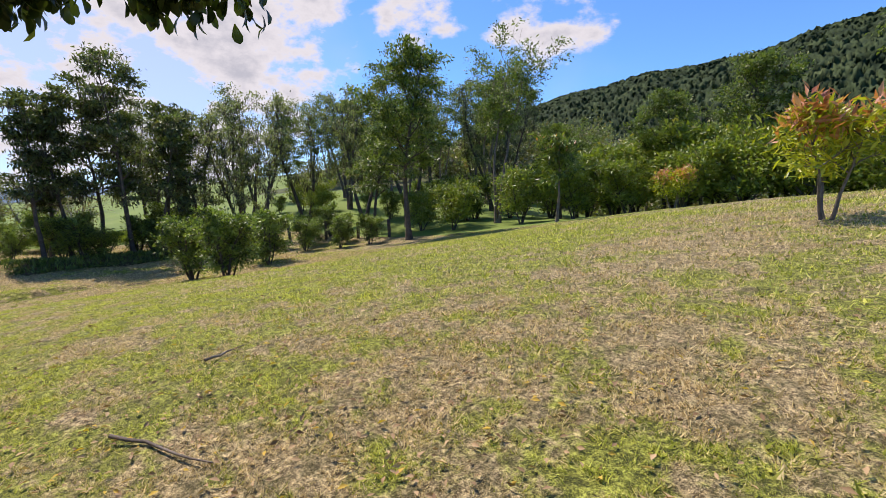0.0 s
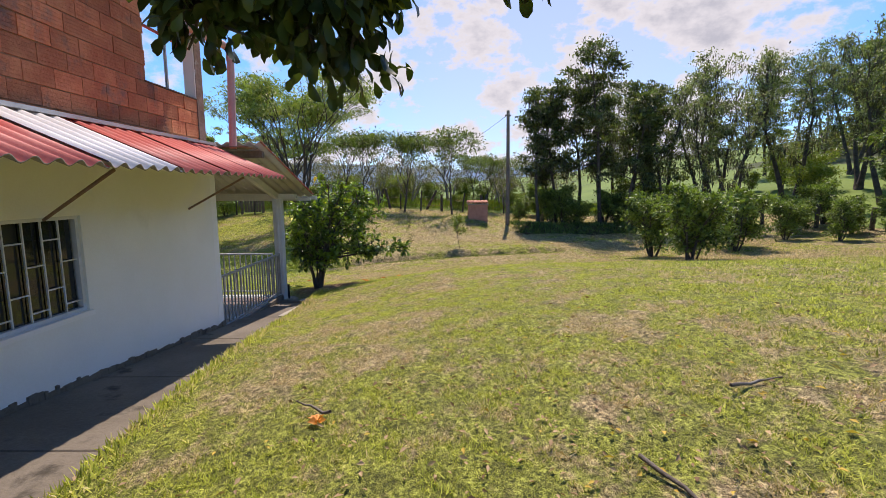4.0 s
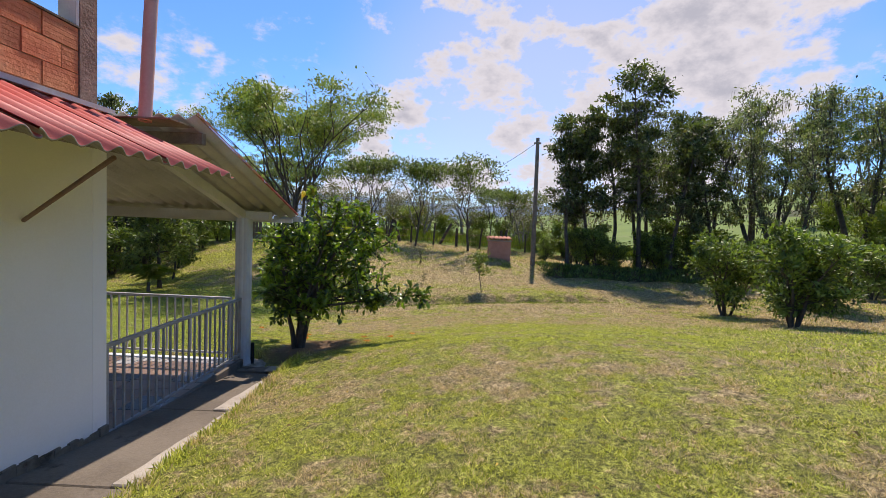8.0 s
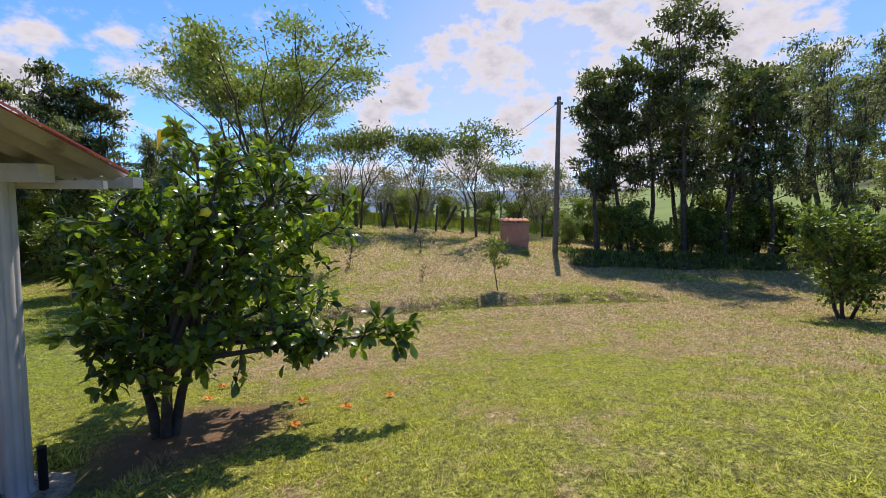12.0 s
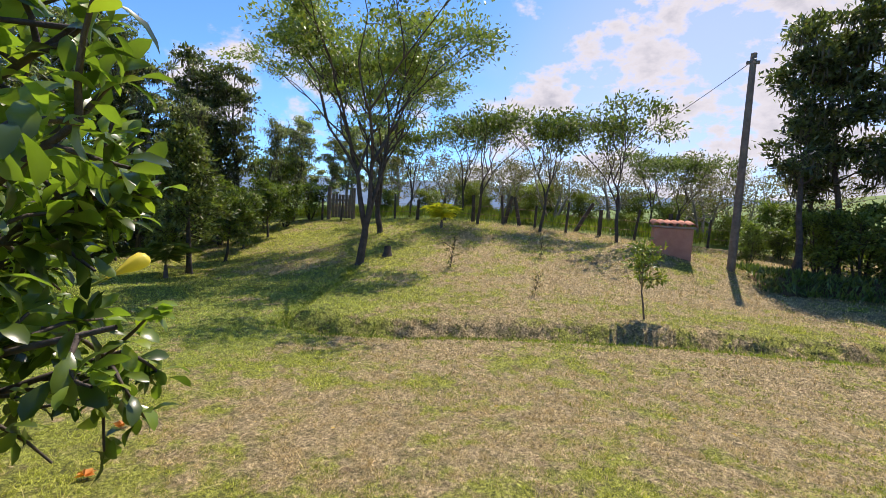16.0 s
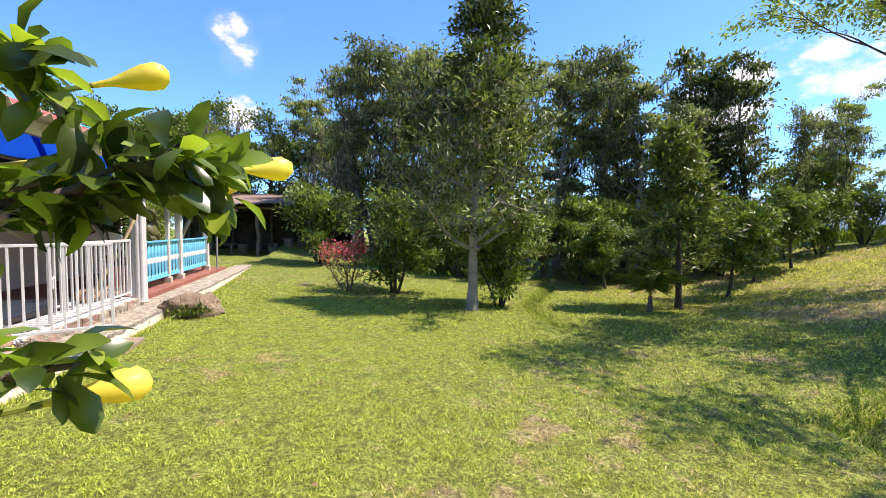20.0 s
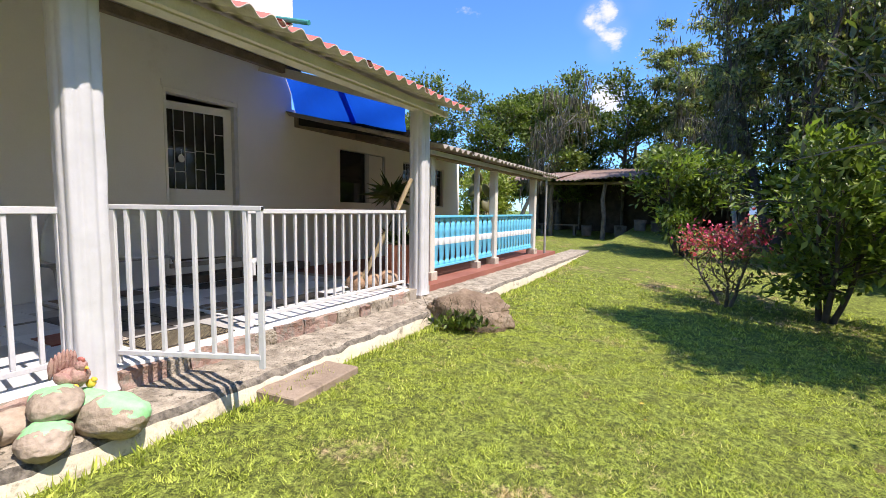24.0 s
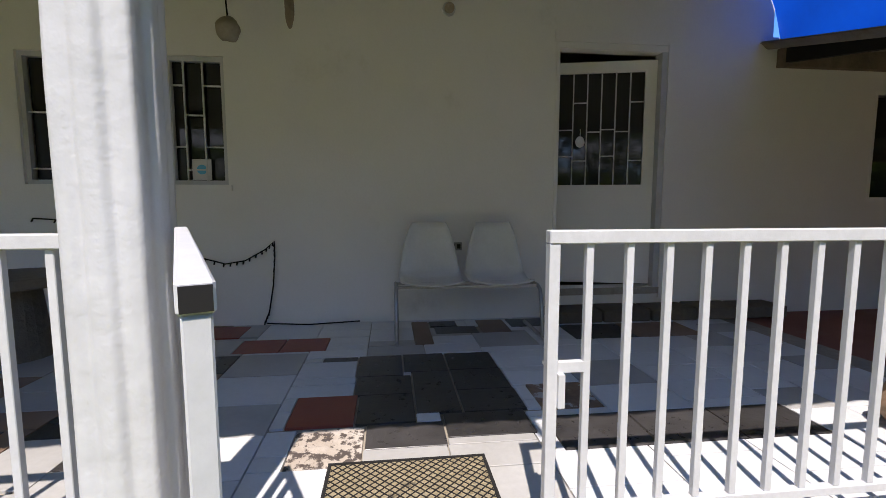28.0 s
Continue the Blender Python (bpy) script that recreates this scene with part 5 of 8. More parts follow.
def side_path():
    ob = thing("pavement_side", "stained concrete path along the foot of the side wall", "pavement", kind="structure")
    x = -2.0
    rng = np.random.default_rng(9)
    while x < 11.4:
        w = min(rng.uniform(1.2, 1.8), 11.46 - x)
        z = float(path_height(x + w / 2))
        bm = boxes((x, x + w - 0.012, float(path_edge(x)) + 0.10, HOUSE_Y - 0.002, z - 0.3, z), bevel=0.01)
        for v in bm.verts:
            v.co.z += (x + w / 2 - v.co.x) * 0.10
        part("slab", bm, M["dark_concrete"], ob)
        if x > 4.7:
            e = float(path_edge(x))
            bm = boxes((x, x + w - 0.012, e + 0.04, e + 0.40, z - 0.3, z + 0.02), bevel=0.012)
            bmesh.ops.subdivide_edges(bm, edges=[q for q in bm.edges if q.calc_length() > 0.5], cuts=14)
            for v in bm.verts:
                v.co += Vector((0, 0.022 * noise.noise(v.co * 3.5), 0.008 * noise.noise(v.co * 7)))
            for v in bm.verts:
                v.co.z += (x + w / 2 - v.co.x) * 0.10
            part("border", bm, M["concrete"], ob)
        x += w


side_path()


def patchwork_floor():
    """Veranda floor of left-over tiles: black slate, white, grey, red and pebbled ones of many sizes."""
    ob = thing("tiles", "patchwork of left-over floor tiles in white, black, red and grey", "tiles", kind="structure")
    kinds = dict(
        w=surf("white_tile", (0.63, 0.635, 0.64), (0.72, 0.725, 0.73), 2, 0.32, 0.02, 30, vary=0.06),
        g=surf("grey_tile", (0.40, 0.39, 0.37), (0.48, 0.47, 0.45), 3, 0.4, 0.05, 30, vary=0.10),
        k=surf("slate_tile", (0.030, 0.028, 0.028), (0.060, 0.056, 0.055), 3, 0.3, 0.08, 20, vary=0.2),
        r=surf("red_tile", (0.245, 0.055, 0.035), (0.30, 0.075, 0.045), 3, 0.4, 0.05, 30, vary=0.12),
        b=surf("brown_tile", (0.200, 0.130, 0.090), (0.28, 0.19, 0.135), 3, 0.45, 0.08, 14, vary=0.15),
        s=surf("pebbled_tile", (0.44, 0.37, 0.30), (0.62, 0.56, 0.49), 3, 0.5, 0.3, 16, stain=(0.10, 0.08, 0.07), stain_at=(0.50, 0.56), stain_scale=22),
        o=surf("cobbled_tile", (0.16, 0.095, 0.06), (0.30, 0.20, 0.13), 9, 0.5, 0.3, 16, stain=(0.50, 0.49, 0.47), stain_at=(0.55, 0.60), stain_scale=9),
    )
    rng = np.random.default_rng(12)
    PLAN = [(10.60, 10.92, 7.615, 7.92, "s"), (10.24, 10.575, 7.55, 7.865, "r"), (9.61, 9.975, 7.83, 8.115, "k"), (9.60, 9.93, 8.12, 8.395, "k"),
            (9.61, 9.92, 8.40, 8.715, "k"), (9.925, 10.23, 8.40, 8.72, "k"), (9.935, 10.49, 8.165, 8.395, "k"), (9.98, 10.245, 7.84, 8.16, "k"), (10.25, 10.575, 7.87, 8.16, "k"),
            (10.235, 10.50, 8.40, 8.725, "k"), (10.58, 10.80, 7.925, 8.285, "k"), (10.505, 10.74, 8.29, 8.70, "k"), (8.74, 9.07, 6.56, 6.885, "r"), (9.15, 9.46, 6.95, 7.265, "r"), (9.15, 9.46, 7.27, 7.585, "r"),
            (9.62, 9.70, 7.60, 7.825, "k"), (8.75, 9.40, 8.22, 8.36, "b"), (8.76, 8.92, 8.37, 8.60, "k"), (8.93, 9.14, 8.40, 8.75, "k"), (8.75, 9.14, 8.78, 9.02, "b"), (8.75, 9.0, 9.05, 9.40, "k"),
            (10.20, 10.53, 8.80, 9.12, "o"), (10.59, 10.90, 8.77, 9.19, "k"), (10.59, 10.90, 9.195, 9.61, "k"), (10.59, 10.90, 9.615, 10.03, "k"), (9.0, 9.4, 9.45, 9.95, "k"), (9.0, 9.4, 9.95, 10.5, "b"),
            (10.93, 11.30, 6.2, 6.62, "b"), (10.0, 10.4, 6.6, 6.95, "k"), (10.45, 10.75, 5.9, 6.3, "k")]
    taken = [(a, b, c, d) for a, b, c, d, _ in PLAN]

    def lay(x0, x1, y0, y1, k):
        part("tile", boxes((x0 + 0.003, x1 - 0.003, y0 + 0.003, y1 - 0.003, FLOOR - 0.013, FLOOR + rng.uniform(0, 0.002)), bevel=0.0015), kinds[k], ob)

    for row in PLAN:
        lay(*row)
    y = 3.30
    while y < 10.9:
        w = rng.choice([0.30, 0.33, 0.40, 0.45])
        x = 8.70
        while x < 11.28:
            d = rng.choice([0.25, 0.33, 0.40])
            cells = [(x, min(x + d, 11.32), y, min(y + w, 11.0))]
            for t in taken:      # cut round the tiles that are laid already
                nxt = []
                for a, b, c, e in cells:
                    if b <= t[0] or a >= t[1] or e <= t[2] or c >= t[3]:
                        nxt.append((a, b, c, e))
                        continue
                    if a < t[0]:
                        nxt.append((a, t[0], c, e))
                    if b > t[1]:
                        nxt.append((t[1], b, c, e))
                    m0, m1 = max(a, t[0]), min(b, t[1])
                    if c < t[2]:
                        nxt.append((m0, m1, c, t[2]))
                    if e > t[3]:
                        nxt.append((m0, m1, t[3], e))
                cells = nxt
            k = rng.choice(list("wwwwwwwwggww"))
            if y < 6.9:
                k = rng.choice(list("gggbgwgkbg"))
            if y < 5.0 and x < 10.9:      # brown tiles at the far end carry its shade; the sunlit edge stays paler
                k = rng.choice(list("bbbkbbb"))
            for c in cells:
                if c[1] - c[0] > 0.03 and c[3] - c[2] > 0.03:
                    lay(*c, k)
            x += d
        y += w


patchwork_floor()

# ---------------------------------------------------------------- lower veranda with the blue balustrade


def lower_veranda():
    ob = thing("lower_roof", "low grey corrugated roof over the further veranda", "roof", kind="structure")
    n, y0, y1 = 6, 11.42, 17.35
    w = (y1 - y0) / n
    for i in range(n):
        wave_sheet("roof_sheet", "grey_sheet", "grey_sheet", ob, (8.66, y0 + i * w, 3.30), (0, 1, 0), (2.80, 0, -0.66), w + 0.08, 2.92, 0.004 * (i % 2))
    part("wall_plate", boxes((8.672, 8.74, 11.60, 17.1, 3.10, 3.262)), M["wood"], ob)
    part("eaves_beam", boxes((11.10, 11.22, 11.5, 17.05, 2.52, 2.62), bevel=0.006), M["wood"], ob, "weathered grey timber beam")
    part("fascia", boxes((11.30, 11.34, 11.42, 17.3, 2.53, 2.585)), M["gutter"], ob)
    for y in (13.1, 14.9, 16.7):
        part("rafter", one_bar((8.7, y, 3.17), (11.3, y, 2.58), 0.07, 0.10), M["wood"], ob)
    bm = boxes((HOUSE_X, 11.42, 11.2, 17.6, 0.35, 0.80))
    tagged(new("floor_far", finish(bm, "floor_far", M["red_floor"])), "red cement floor of the further veranda", "floor", kind="structure")
    for y, w, zt in ((11.72, 0.06, 2.52), (13.32, 0.040, 2.52), (14.08, 0.065, 2.52), (16.48, 0.070, 2.52)):
        p = thing("veranda_post", "cream painted square post of the further veranda", "post", (11.15, y, 0.80), "cream posts", "structure")
        part("shaft", boxes((-w, w, -w, w, 0, zt - 0.80), bevel=0.012), M["beam"], p)
        part("foot", boxes((-w - 0.03, w + 0.03, -w - 0.03, w + 0.03, -0.05, 0.12), bevel=0.01), M["pale_concrete"], p)
    p = thing("steel_post", "thin grey steel post at the end of the low roof", "post", (11.36, 16.82, 0.6))
    part("tube", one_bar((0, 0, 0), (0, 0, 1.96), 0.05, sides=10), M["rail_grey"], p)


lower_veranda()


def tarpaulin():
    ob = thing("tarpaulin", "bright blue tarpaulin stretched in the gap between the roofs", "tarpaulin")
    nu, nv = 24, 10
    V = []
    for i in range(nu + 1):
        t = i / nu
        for j in range(nv + 1):
            s = j / nv
            x = 8.675 + (2.27 - 0.14 * s) * t
            top, low = 3.99 - 0.305 * (x - 8.55), 3.26 - 0.40 * t
            V.append((x, 11.385 + 0.26 * s + 0.03 * math.sin(9 * t + 3 * s) * math.sin(3.1 * s), top + (low - top) * s))
    F = [(i * (nv + 1) + j, (i + 1) * (nv + 1) + j, (i + 1) * (nv + 1) + j + 1, i * (nv + 1) + j + 1) for i in range(nu) for j in range(nv)]
    part("sheet", mesh_from("sheet", V, F, M["tarp"], smooth=True), None, ob)
    part("folded_hem", one_bar((8.69, 11.66, 3.215), (11.02, 11.66, 2.80), 0.06, 0.15), M["black"], ob, "black rolled lower edge")
    part("strap", one_bar((9.80, 11.365, 3.58), (9.88, 11.62, 3.06), 0.11, 0.02), M["tarp"], ob)


tarpaulin()


def balustrade(name, y0, y1):
    """Row of flat sawn balusters, blue with a white waist, between two rails."""
    ob = thing(name, "sky-blue wooden balustrade with white waists on its cut-out balusters", "balustrade", (11.15, y0, 0.945), "blue balustrades", "structure")
    L, h = y1 - y0, 0.77
    part("top_rail", boxes((-0.03, 0.03, 0, L, h - 0.035, h), bevel=0.004), M["blue"], ob)
    part("bottom_rail", boxes((-0.025, 0.025, 0, L, 0, 0.035), bevel=0.004), M["blue"], ob)
    n = max(3, int(L / 0.165))
    step = L / n
    zs = np.linspace(0.035, h - 0.035, 41)
    t = (zs - zs[0]) / (zs[-1] - zs[0])
    half = step * np.interp(t, [0, 0.05, 0.10, 0.16, 0.30, 0.42, 0.46, 0.54, 0.58, 0.72, 0.86, 0.90, 0.95, 1], [0.46, 0.46, 0.27, 0.30, 0.36, 0.44, 0.47, 0.47, 0.40, 0.46, 0.36, 0.24, 0.45, 0.46])
    V, F, idx = [], [], []
    for z, w in zip(zs, half):
        V += [(-0.009, -w, z), (0.009, -w, z), (0.009, w, z), (-0.009, w, z)]
    for i in range(len(zs) - 1):
        for k in range(4):
            F.append((i * 4 + k, i * 4 + (k + 1) % 4, i * 4 + 4 + (k + 1) % 4, i * 4 + 4 + k))
            idx.append(1 if abs((t[i] + t[i + 1]) / 2 - 0.5) < 0.075 else 0)
    me = mesh_from("baluster", V, F, [M["blue"], M["band"]], idx)
    for i in range(n):
        o = new("baluster", me)
        o.parent, o.location = ob, (0, (i + 0.5) * step, 0)


balustrade("balustrade", 11.80, 13.27)
balustrade("balustrade", 13.37, 14.01)
balustrade("balustrade", 14.16, 16.40)


# ---------------------------------------------------------------- loose things on and around the veranda


def pebble(seed, size, fine=3):
    """A rounded stone as a mesh."""
    rng = np.random.default_rng(seed)
    bm = bmesh.new()
    bmesh.ops.create_icosphere(bm, subdivisions=fine, radius=1)
    off = rng.uniform(0, 30, 3)
    for v in bm.verts:
        k = 1 + 0.16 * noise.noise(v.co * 1.3 + Vector(off)) + 0.04 * noise.noise(v.co * 5 + Vector(off))
        v.co = Vector((v.co.x * size[0], v.co.y * size[1], v.co.z * size[2])) * k
    return bm


def painted_stone(x, y, z, size, turn, green, seed, cut=0.42):
    ob = thing("painted_stone", "round river stone daubed with mint green paint" if green else "round brown river stone beside the post", "stone", (x, y, z + size[2] * 0.85), "stones round the post", turn=turn)
    bm = pebble(seed, size, 5 if green else 4)
    if green:
        for f in bm.faces:
            c = f.calc_center_median()
            f.material_index = int(c.z / size[2] * 0.8 + c.y / size[1] * 0.5 * (1 if seed % 2 else -1) + 0.35 * noise.noise(c * 28) > cut)
    part("body", bm, [M["stone"], M["green_paint"]], ob, smooth=True)


painted_stone(11.885, 7.02, 0.67, (0.105, 0.150, 0.080), 60, True, 1)
painted_stone(11.955, 7.265, 0.67, (0.100, 0.165, 0.110), 128, True, 2, 0.58)
painted_stone(11.72, 7.26, 0.69, (0.095, 0.12, 0.09), 100, True, 4)
painted_stone(11.64, 6.98, 0.69, (0.10, 0.12, 0.08), 30, False, 3)
painted_stone(11.775, 7.10, 0.775, (0.110, 0.140, 0.085), 70, True, 7, 0.62)
painted_stone(11.76, 6.70, 0.68, (0.14, 0.21, 0.13), 15, False, 6)


def garden_hen():
    """Small clay hen figure with two chicks: one plain shape."""
    bm = pebble(9, (0.085, 0.095, 0.078))

    def lump(at, size, slot, subdiv=3):
        for v in bmesh.ops.create_icosphere(bm, subdivisions=subdiv, radius=1)["verts"]:
            v.co = Vector(at) + Vector((v.co.x * size[0], v.co.y * size[1], v.co.z * size[2]))
            for f in v.link_faces:
                f.material_index = slot

    # breast, head, comb and beak
    lump((0, 0.055, 0.03), (0.062, 0.060, 0.070), 0)
    lump((0, 0.065, 0.105), (0.036, 0.040, 0.042), 0)
    lump((0, 0.060, 0.150), (0.010, 0.030, 0.018), 1)
    lump((0, 0.110, 0.100), (0.010, 0.020, 0.009), 2, 2)
    lump((0, 0.100, 0.080), (0.010, 0.010, 0.018), 1, 2)
    # upright fan of tail feathers
    for k in range(-3, 4):
        c = k * 0.024
        lump((c * 1.2, -0.085, 0.115 - abs(k) * 0.012), (0.017, 0.020, 0.085), 0, 2)
    # wings, and a chick on either side
    for sx in (-1, 1):
        lump((0.074 * sx, 0.0, 0.02), (0.028, 0.070, 0.045), 0)
        lump((0.070 * sx, 0.085, -0.045), (0.030, 0.034, 0.030), 2)
        lump((0.072 * sx, 0.105, -0.015), (0.019, 0.020, 0.019), 2)
    for v in bm.verts:
        v.co *= 1 + 0.05 * noise.noise(v.co * 60)
    clay = surf("painted_clay", (0.34, 0.19, 0.15), (0.50, 0.32, 0.26), 18, 0.75, 0.6, 60, stain=(0.24, 0.11, 0.09), stain_at=(0.55, 0.66), stain_scale=30, where="object")
    me = finish(bm, "hen_figure", [clay, plain("dull_red_paint", (0.42, 0.13, 0.10), 0.6), plain("yellow_paint", (0.75, 0.50, 0.05), 0.55)], True)
    ob = new("hen_figure", me)
    ob.matrix_basis = pose(11.66, 7.22, 0.915, -8, 0, -70) @ Matrix.Scale(0.72, 4)
    tagged(ob, "small painted clay hen figure with two yellow chicks on the stones", "figurine")


garden_hen()


def boulder():
    ob = thing("boulder", "low mossy boulder beside the step, weeds at its foot", "rock", (12.35, 10.67, height(12.35, 10.67) + 0.06), turn=25)
    bm = pebble(14, (0.46, 0.27, 0.31), 5)
    for v in bm.verts:
        v.co *= 1 + 0.26 * noise.noise(v.co * 4.0) + 0.14 * abs(noise.noise(v.co * 9)) + 0.05 * noise.noise(v.co * 27)
    part("rock", bm, surf("brown_rock", (0.150, 0.105, 0.068), (0.32, 0.240, 0.165), 5, 0.95, 1.0, 24, stain=(0.44, 0.40, 0.31), stain_at=(0.60, 0.78), stain_scale=4, where="object"), ob, smooth=True)
    rng = np.random.default_rng(3)
    p = np.stack([rng.normal(-0.14, 0.12, 240), rng.normal(-0.34, 0.06, 240), np.abs(rng.normal(0.0, 0.05, 240))], -1)
    part("weed", leaf_mesh("weed", M["leaf_shiny"], rng, p, np.tile([0, -0.3, 0.8], (240, 1)), 0.085, 0.045), None, ob)["kind"] = "stuff"
    # dry stems over the rock
    p = np.stack([rng.normal(-0.12, 0.22, 260), rng.normal(-0.16, 0.16, 260), rng.uniform(0.02, 0.20, 260)], -1)
    part("dry_stem", leaf_mesh("dry_stem", M["moss"], rng, p, np.tile([0.3, -0.5, 0.5], (260, 1)), 0.16, 0.006, spread=0.8), None, ob)["kind"] = "stuff"


boulder()
ob = thing("stepping_slab", "loose concrete slab lying on the grass before the step", "slab", (12.10, 8.43, height(12.10, 8.43) + 0.005), turn=4)
part("slab", boxes((-0.17, 0.17, -0.34, 0.34, -0.04, 0.045), bevel=0.008), surf("brown_slab", (0.25, 0.19, 0.135), (0.36, 0.28, 0.205), 4, 0.92, 0.5, 30, stain=(0.16, 0.12, 0.085), stain_at=(0.52, 0.7), stain_scale=5), ob)
ob = thing("doormat", "coarse woven doormat at the gate opening", "doormat", (11.105, 8.105, FLOOR + 0.002))
part("mat", boxes((-0.19, 0.23, -0.31, 0.31, 0, 0.012), bevel=0.003), surf("coir_mat", (0.30, 0.245, 0.14), (0.46, 0.39, 0.25), 60, 0.95, 0.8, 90, stain=(0.10, 0.085, 0.06), stain_at=(0.60, 0.70), stain_scale=9), ob)
part("border", boxes((-0.19, -0.178, -0.31, 0.31, 0.012, 0.016), (0.218, 0.23, -0.31, 0.31, 0.012, 0.016), (-0.178, 0.218, -0.31, -0.297, 0.012, 0.016), (-0.178, 0.218, 0.297, 0.31, 0.012, 0.016)), M["black"], ob)
bm = bmesh.new()
for i in range(-26, 16):
    c = i * 0.036
    y0, y1 = max(-0.296, c), min(0.296, c + 0.396)
    if y1 - y0 > 0.02:
        for sx in (1, -1):
            bar(bm, (-0.178 + y0 - c, y0 * sx, 0.013), (-0.178 + y1 - c, y1 * sx, 0.013), 0.004, 0.003)
part("weave", bm, M["black"], ob, "dark lattice woven into the mat")["kind"] = "stuff"
ob = thing("broom", "old broom leaning at the garden table", "broom", (10.05, 6.45, FLOOR))
part("stick", one_bar((0, 0, 0.06), (-0.62, -0.17, 1.0), 0.025, sides=8), M["wood"], ob)
part("head", boxes((-0.05, 0.05, -0.13, 0.13, 0.0, 0.07), bevel=0.012), M["black"], ob)


def double_chair():
    ob = thing("double_seat", "pair of white plastic shell seats on a grey steel frame", "chair", (9.10, 8.635, FLOOR))

    def shell(y):
        V, F = [], []
        nu, nv = 12, 16
        for j in range(nv + 1):
            t = j / nv
            if t < 0.5:
                s = t / 0.5
                cx, cz = 0.24 - 0.40 * s, 0.43 - 0.03 * math.sin(s * 3.14)
                wd, lip = 0.225 + 0.030 * s, 0.03
            else:
                s = (t - 0.5) / 0.5
                cx, cz = -0.16 - 0.10 * s - 0.03 * math.sin(s * 3.14), 0.43 + 0.44 * s
                wd, lip = 0.255 - 0.085 * s - 0.035 * s ** 6, 0.035
            for i in range(nu + 1):
                u = 2 * i / nu - 1
                e = abs(u) ** 3
                V.append((cx + (0.05 * e if t > 0.5 else 0), y + wd * u, cz + (lip * e if t <= 0.55 else 0)))
        for j in range(nv):
            for i in range(nu):
                a = j * (nu + 1) + i
                F.append((a, a + 1, a + nu + 2, a + nu + 1))
        me = mesh_from("seat_shell", V, F, M["chair"], smooth=True)
        o = part("seat_shell", me, None, ob)
        m = o.modifiers.new("thickness", "SOLIDIFY")
        m.thickness = 0.012

    shell(-0.27)
    shell(0.27)
    part("cross_bar", boxes((-0.05, -0.02, -0.55, 0.55, 0.385, 0.405)), M["metal"], ob)
    part("cross_bar", boxes((0.12, 0.15, -0.55, 0.55, 0.385, 0.405)), M["metal"], ob)
    for y in (-0.55, 0.55):
        pts = np.array([(-0.06, y, 0.395), (0.14, y, 0.395), (0.20, y, 0.37), (0.24, y, 0.25), (0.27, y, 0.10), (0.28, y, 0.02)])
        part("leg", tube_mesh("leg", [(pts, np.full(6, 0.015))], M["metal"], 8), None, ob)
        part("foot_bar", one_bar((-0.20, y, 0.018), (0.34, y, 0.018), 0.03, sides=8), M["metal"], ob)


double_chair()
ob = thing("wall_socket", "small grey double wall socket between the seats", "socket", (HOUSE_X, 8.62, 1.48))
part("plate", boxes((0.0, 0.010, -0.055, 0.055, -0.035, 0.035), bevel=0.003), M["rail_grey"], ob)
for dy in (-0.025, 0.025):
    part("outlet", boxes((0.010, 0.014, dy - 0.016, dy + 0.016, -0.020, 0.020)), M["black"], ob)


M["brown_stone"] = surf("brown_stone", (0.26, 0.155, 0.085), (0.42, 0.285, 0.185), 7, 0.9, 0.5, 30, where="object", vary=0.2)


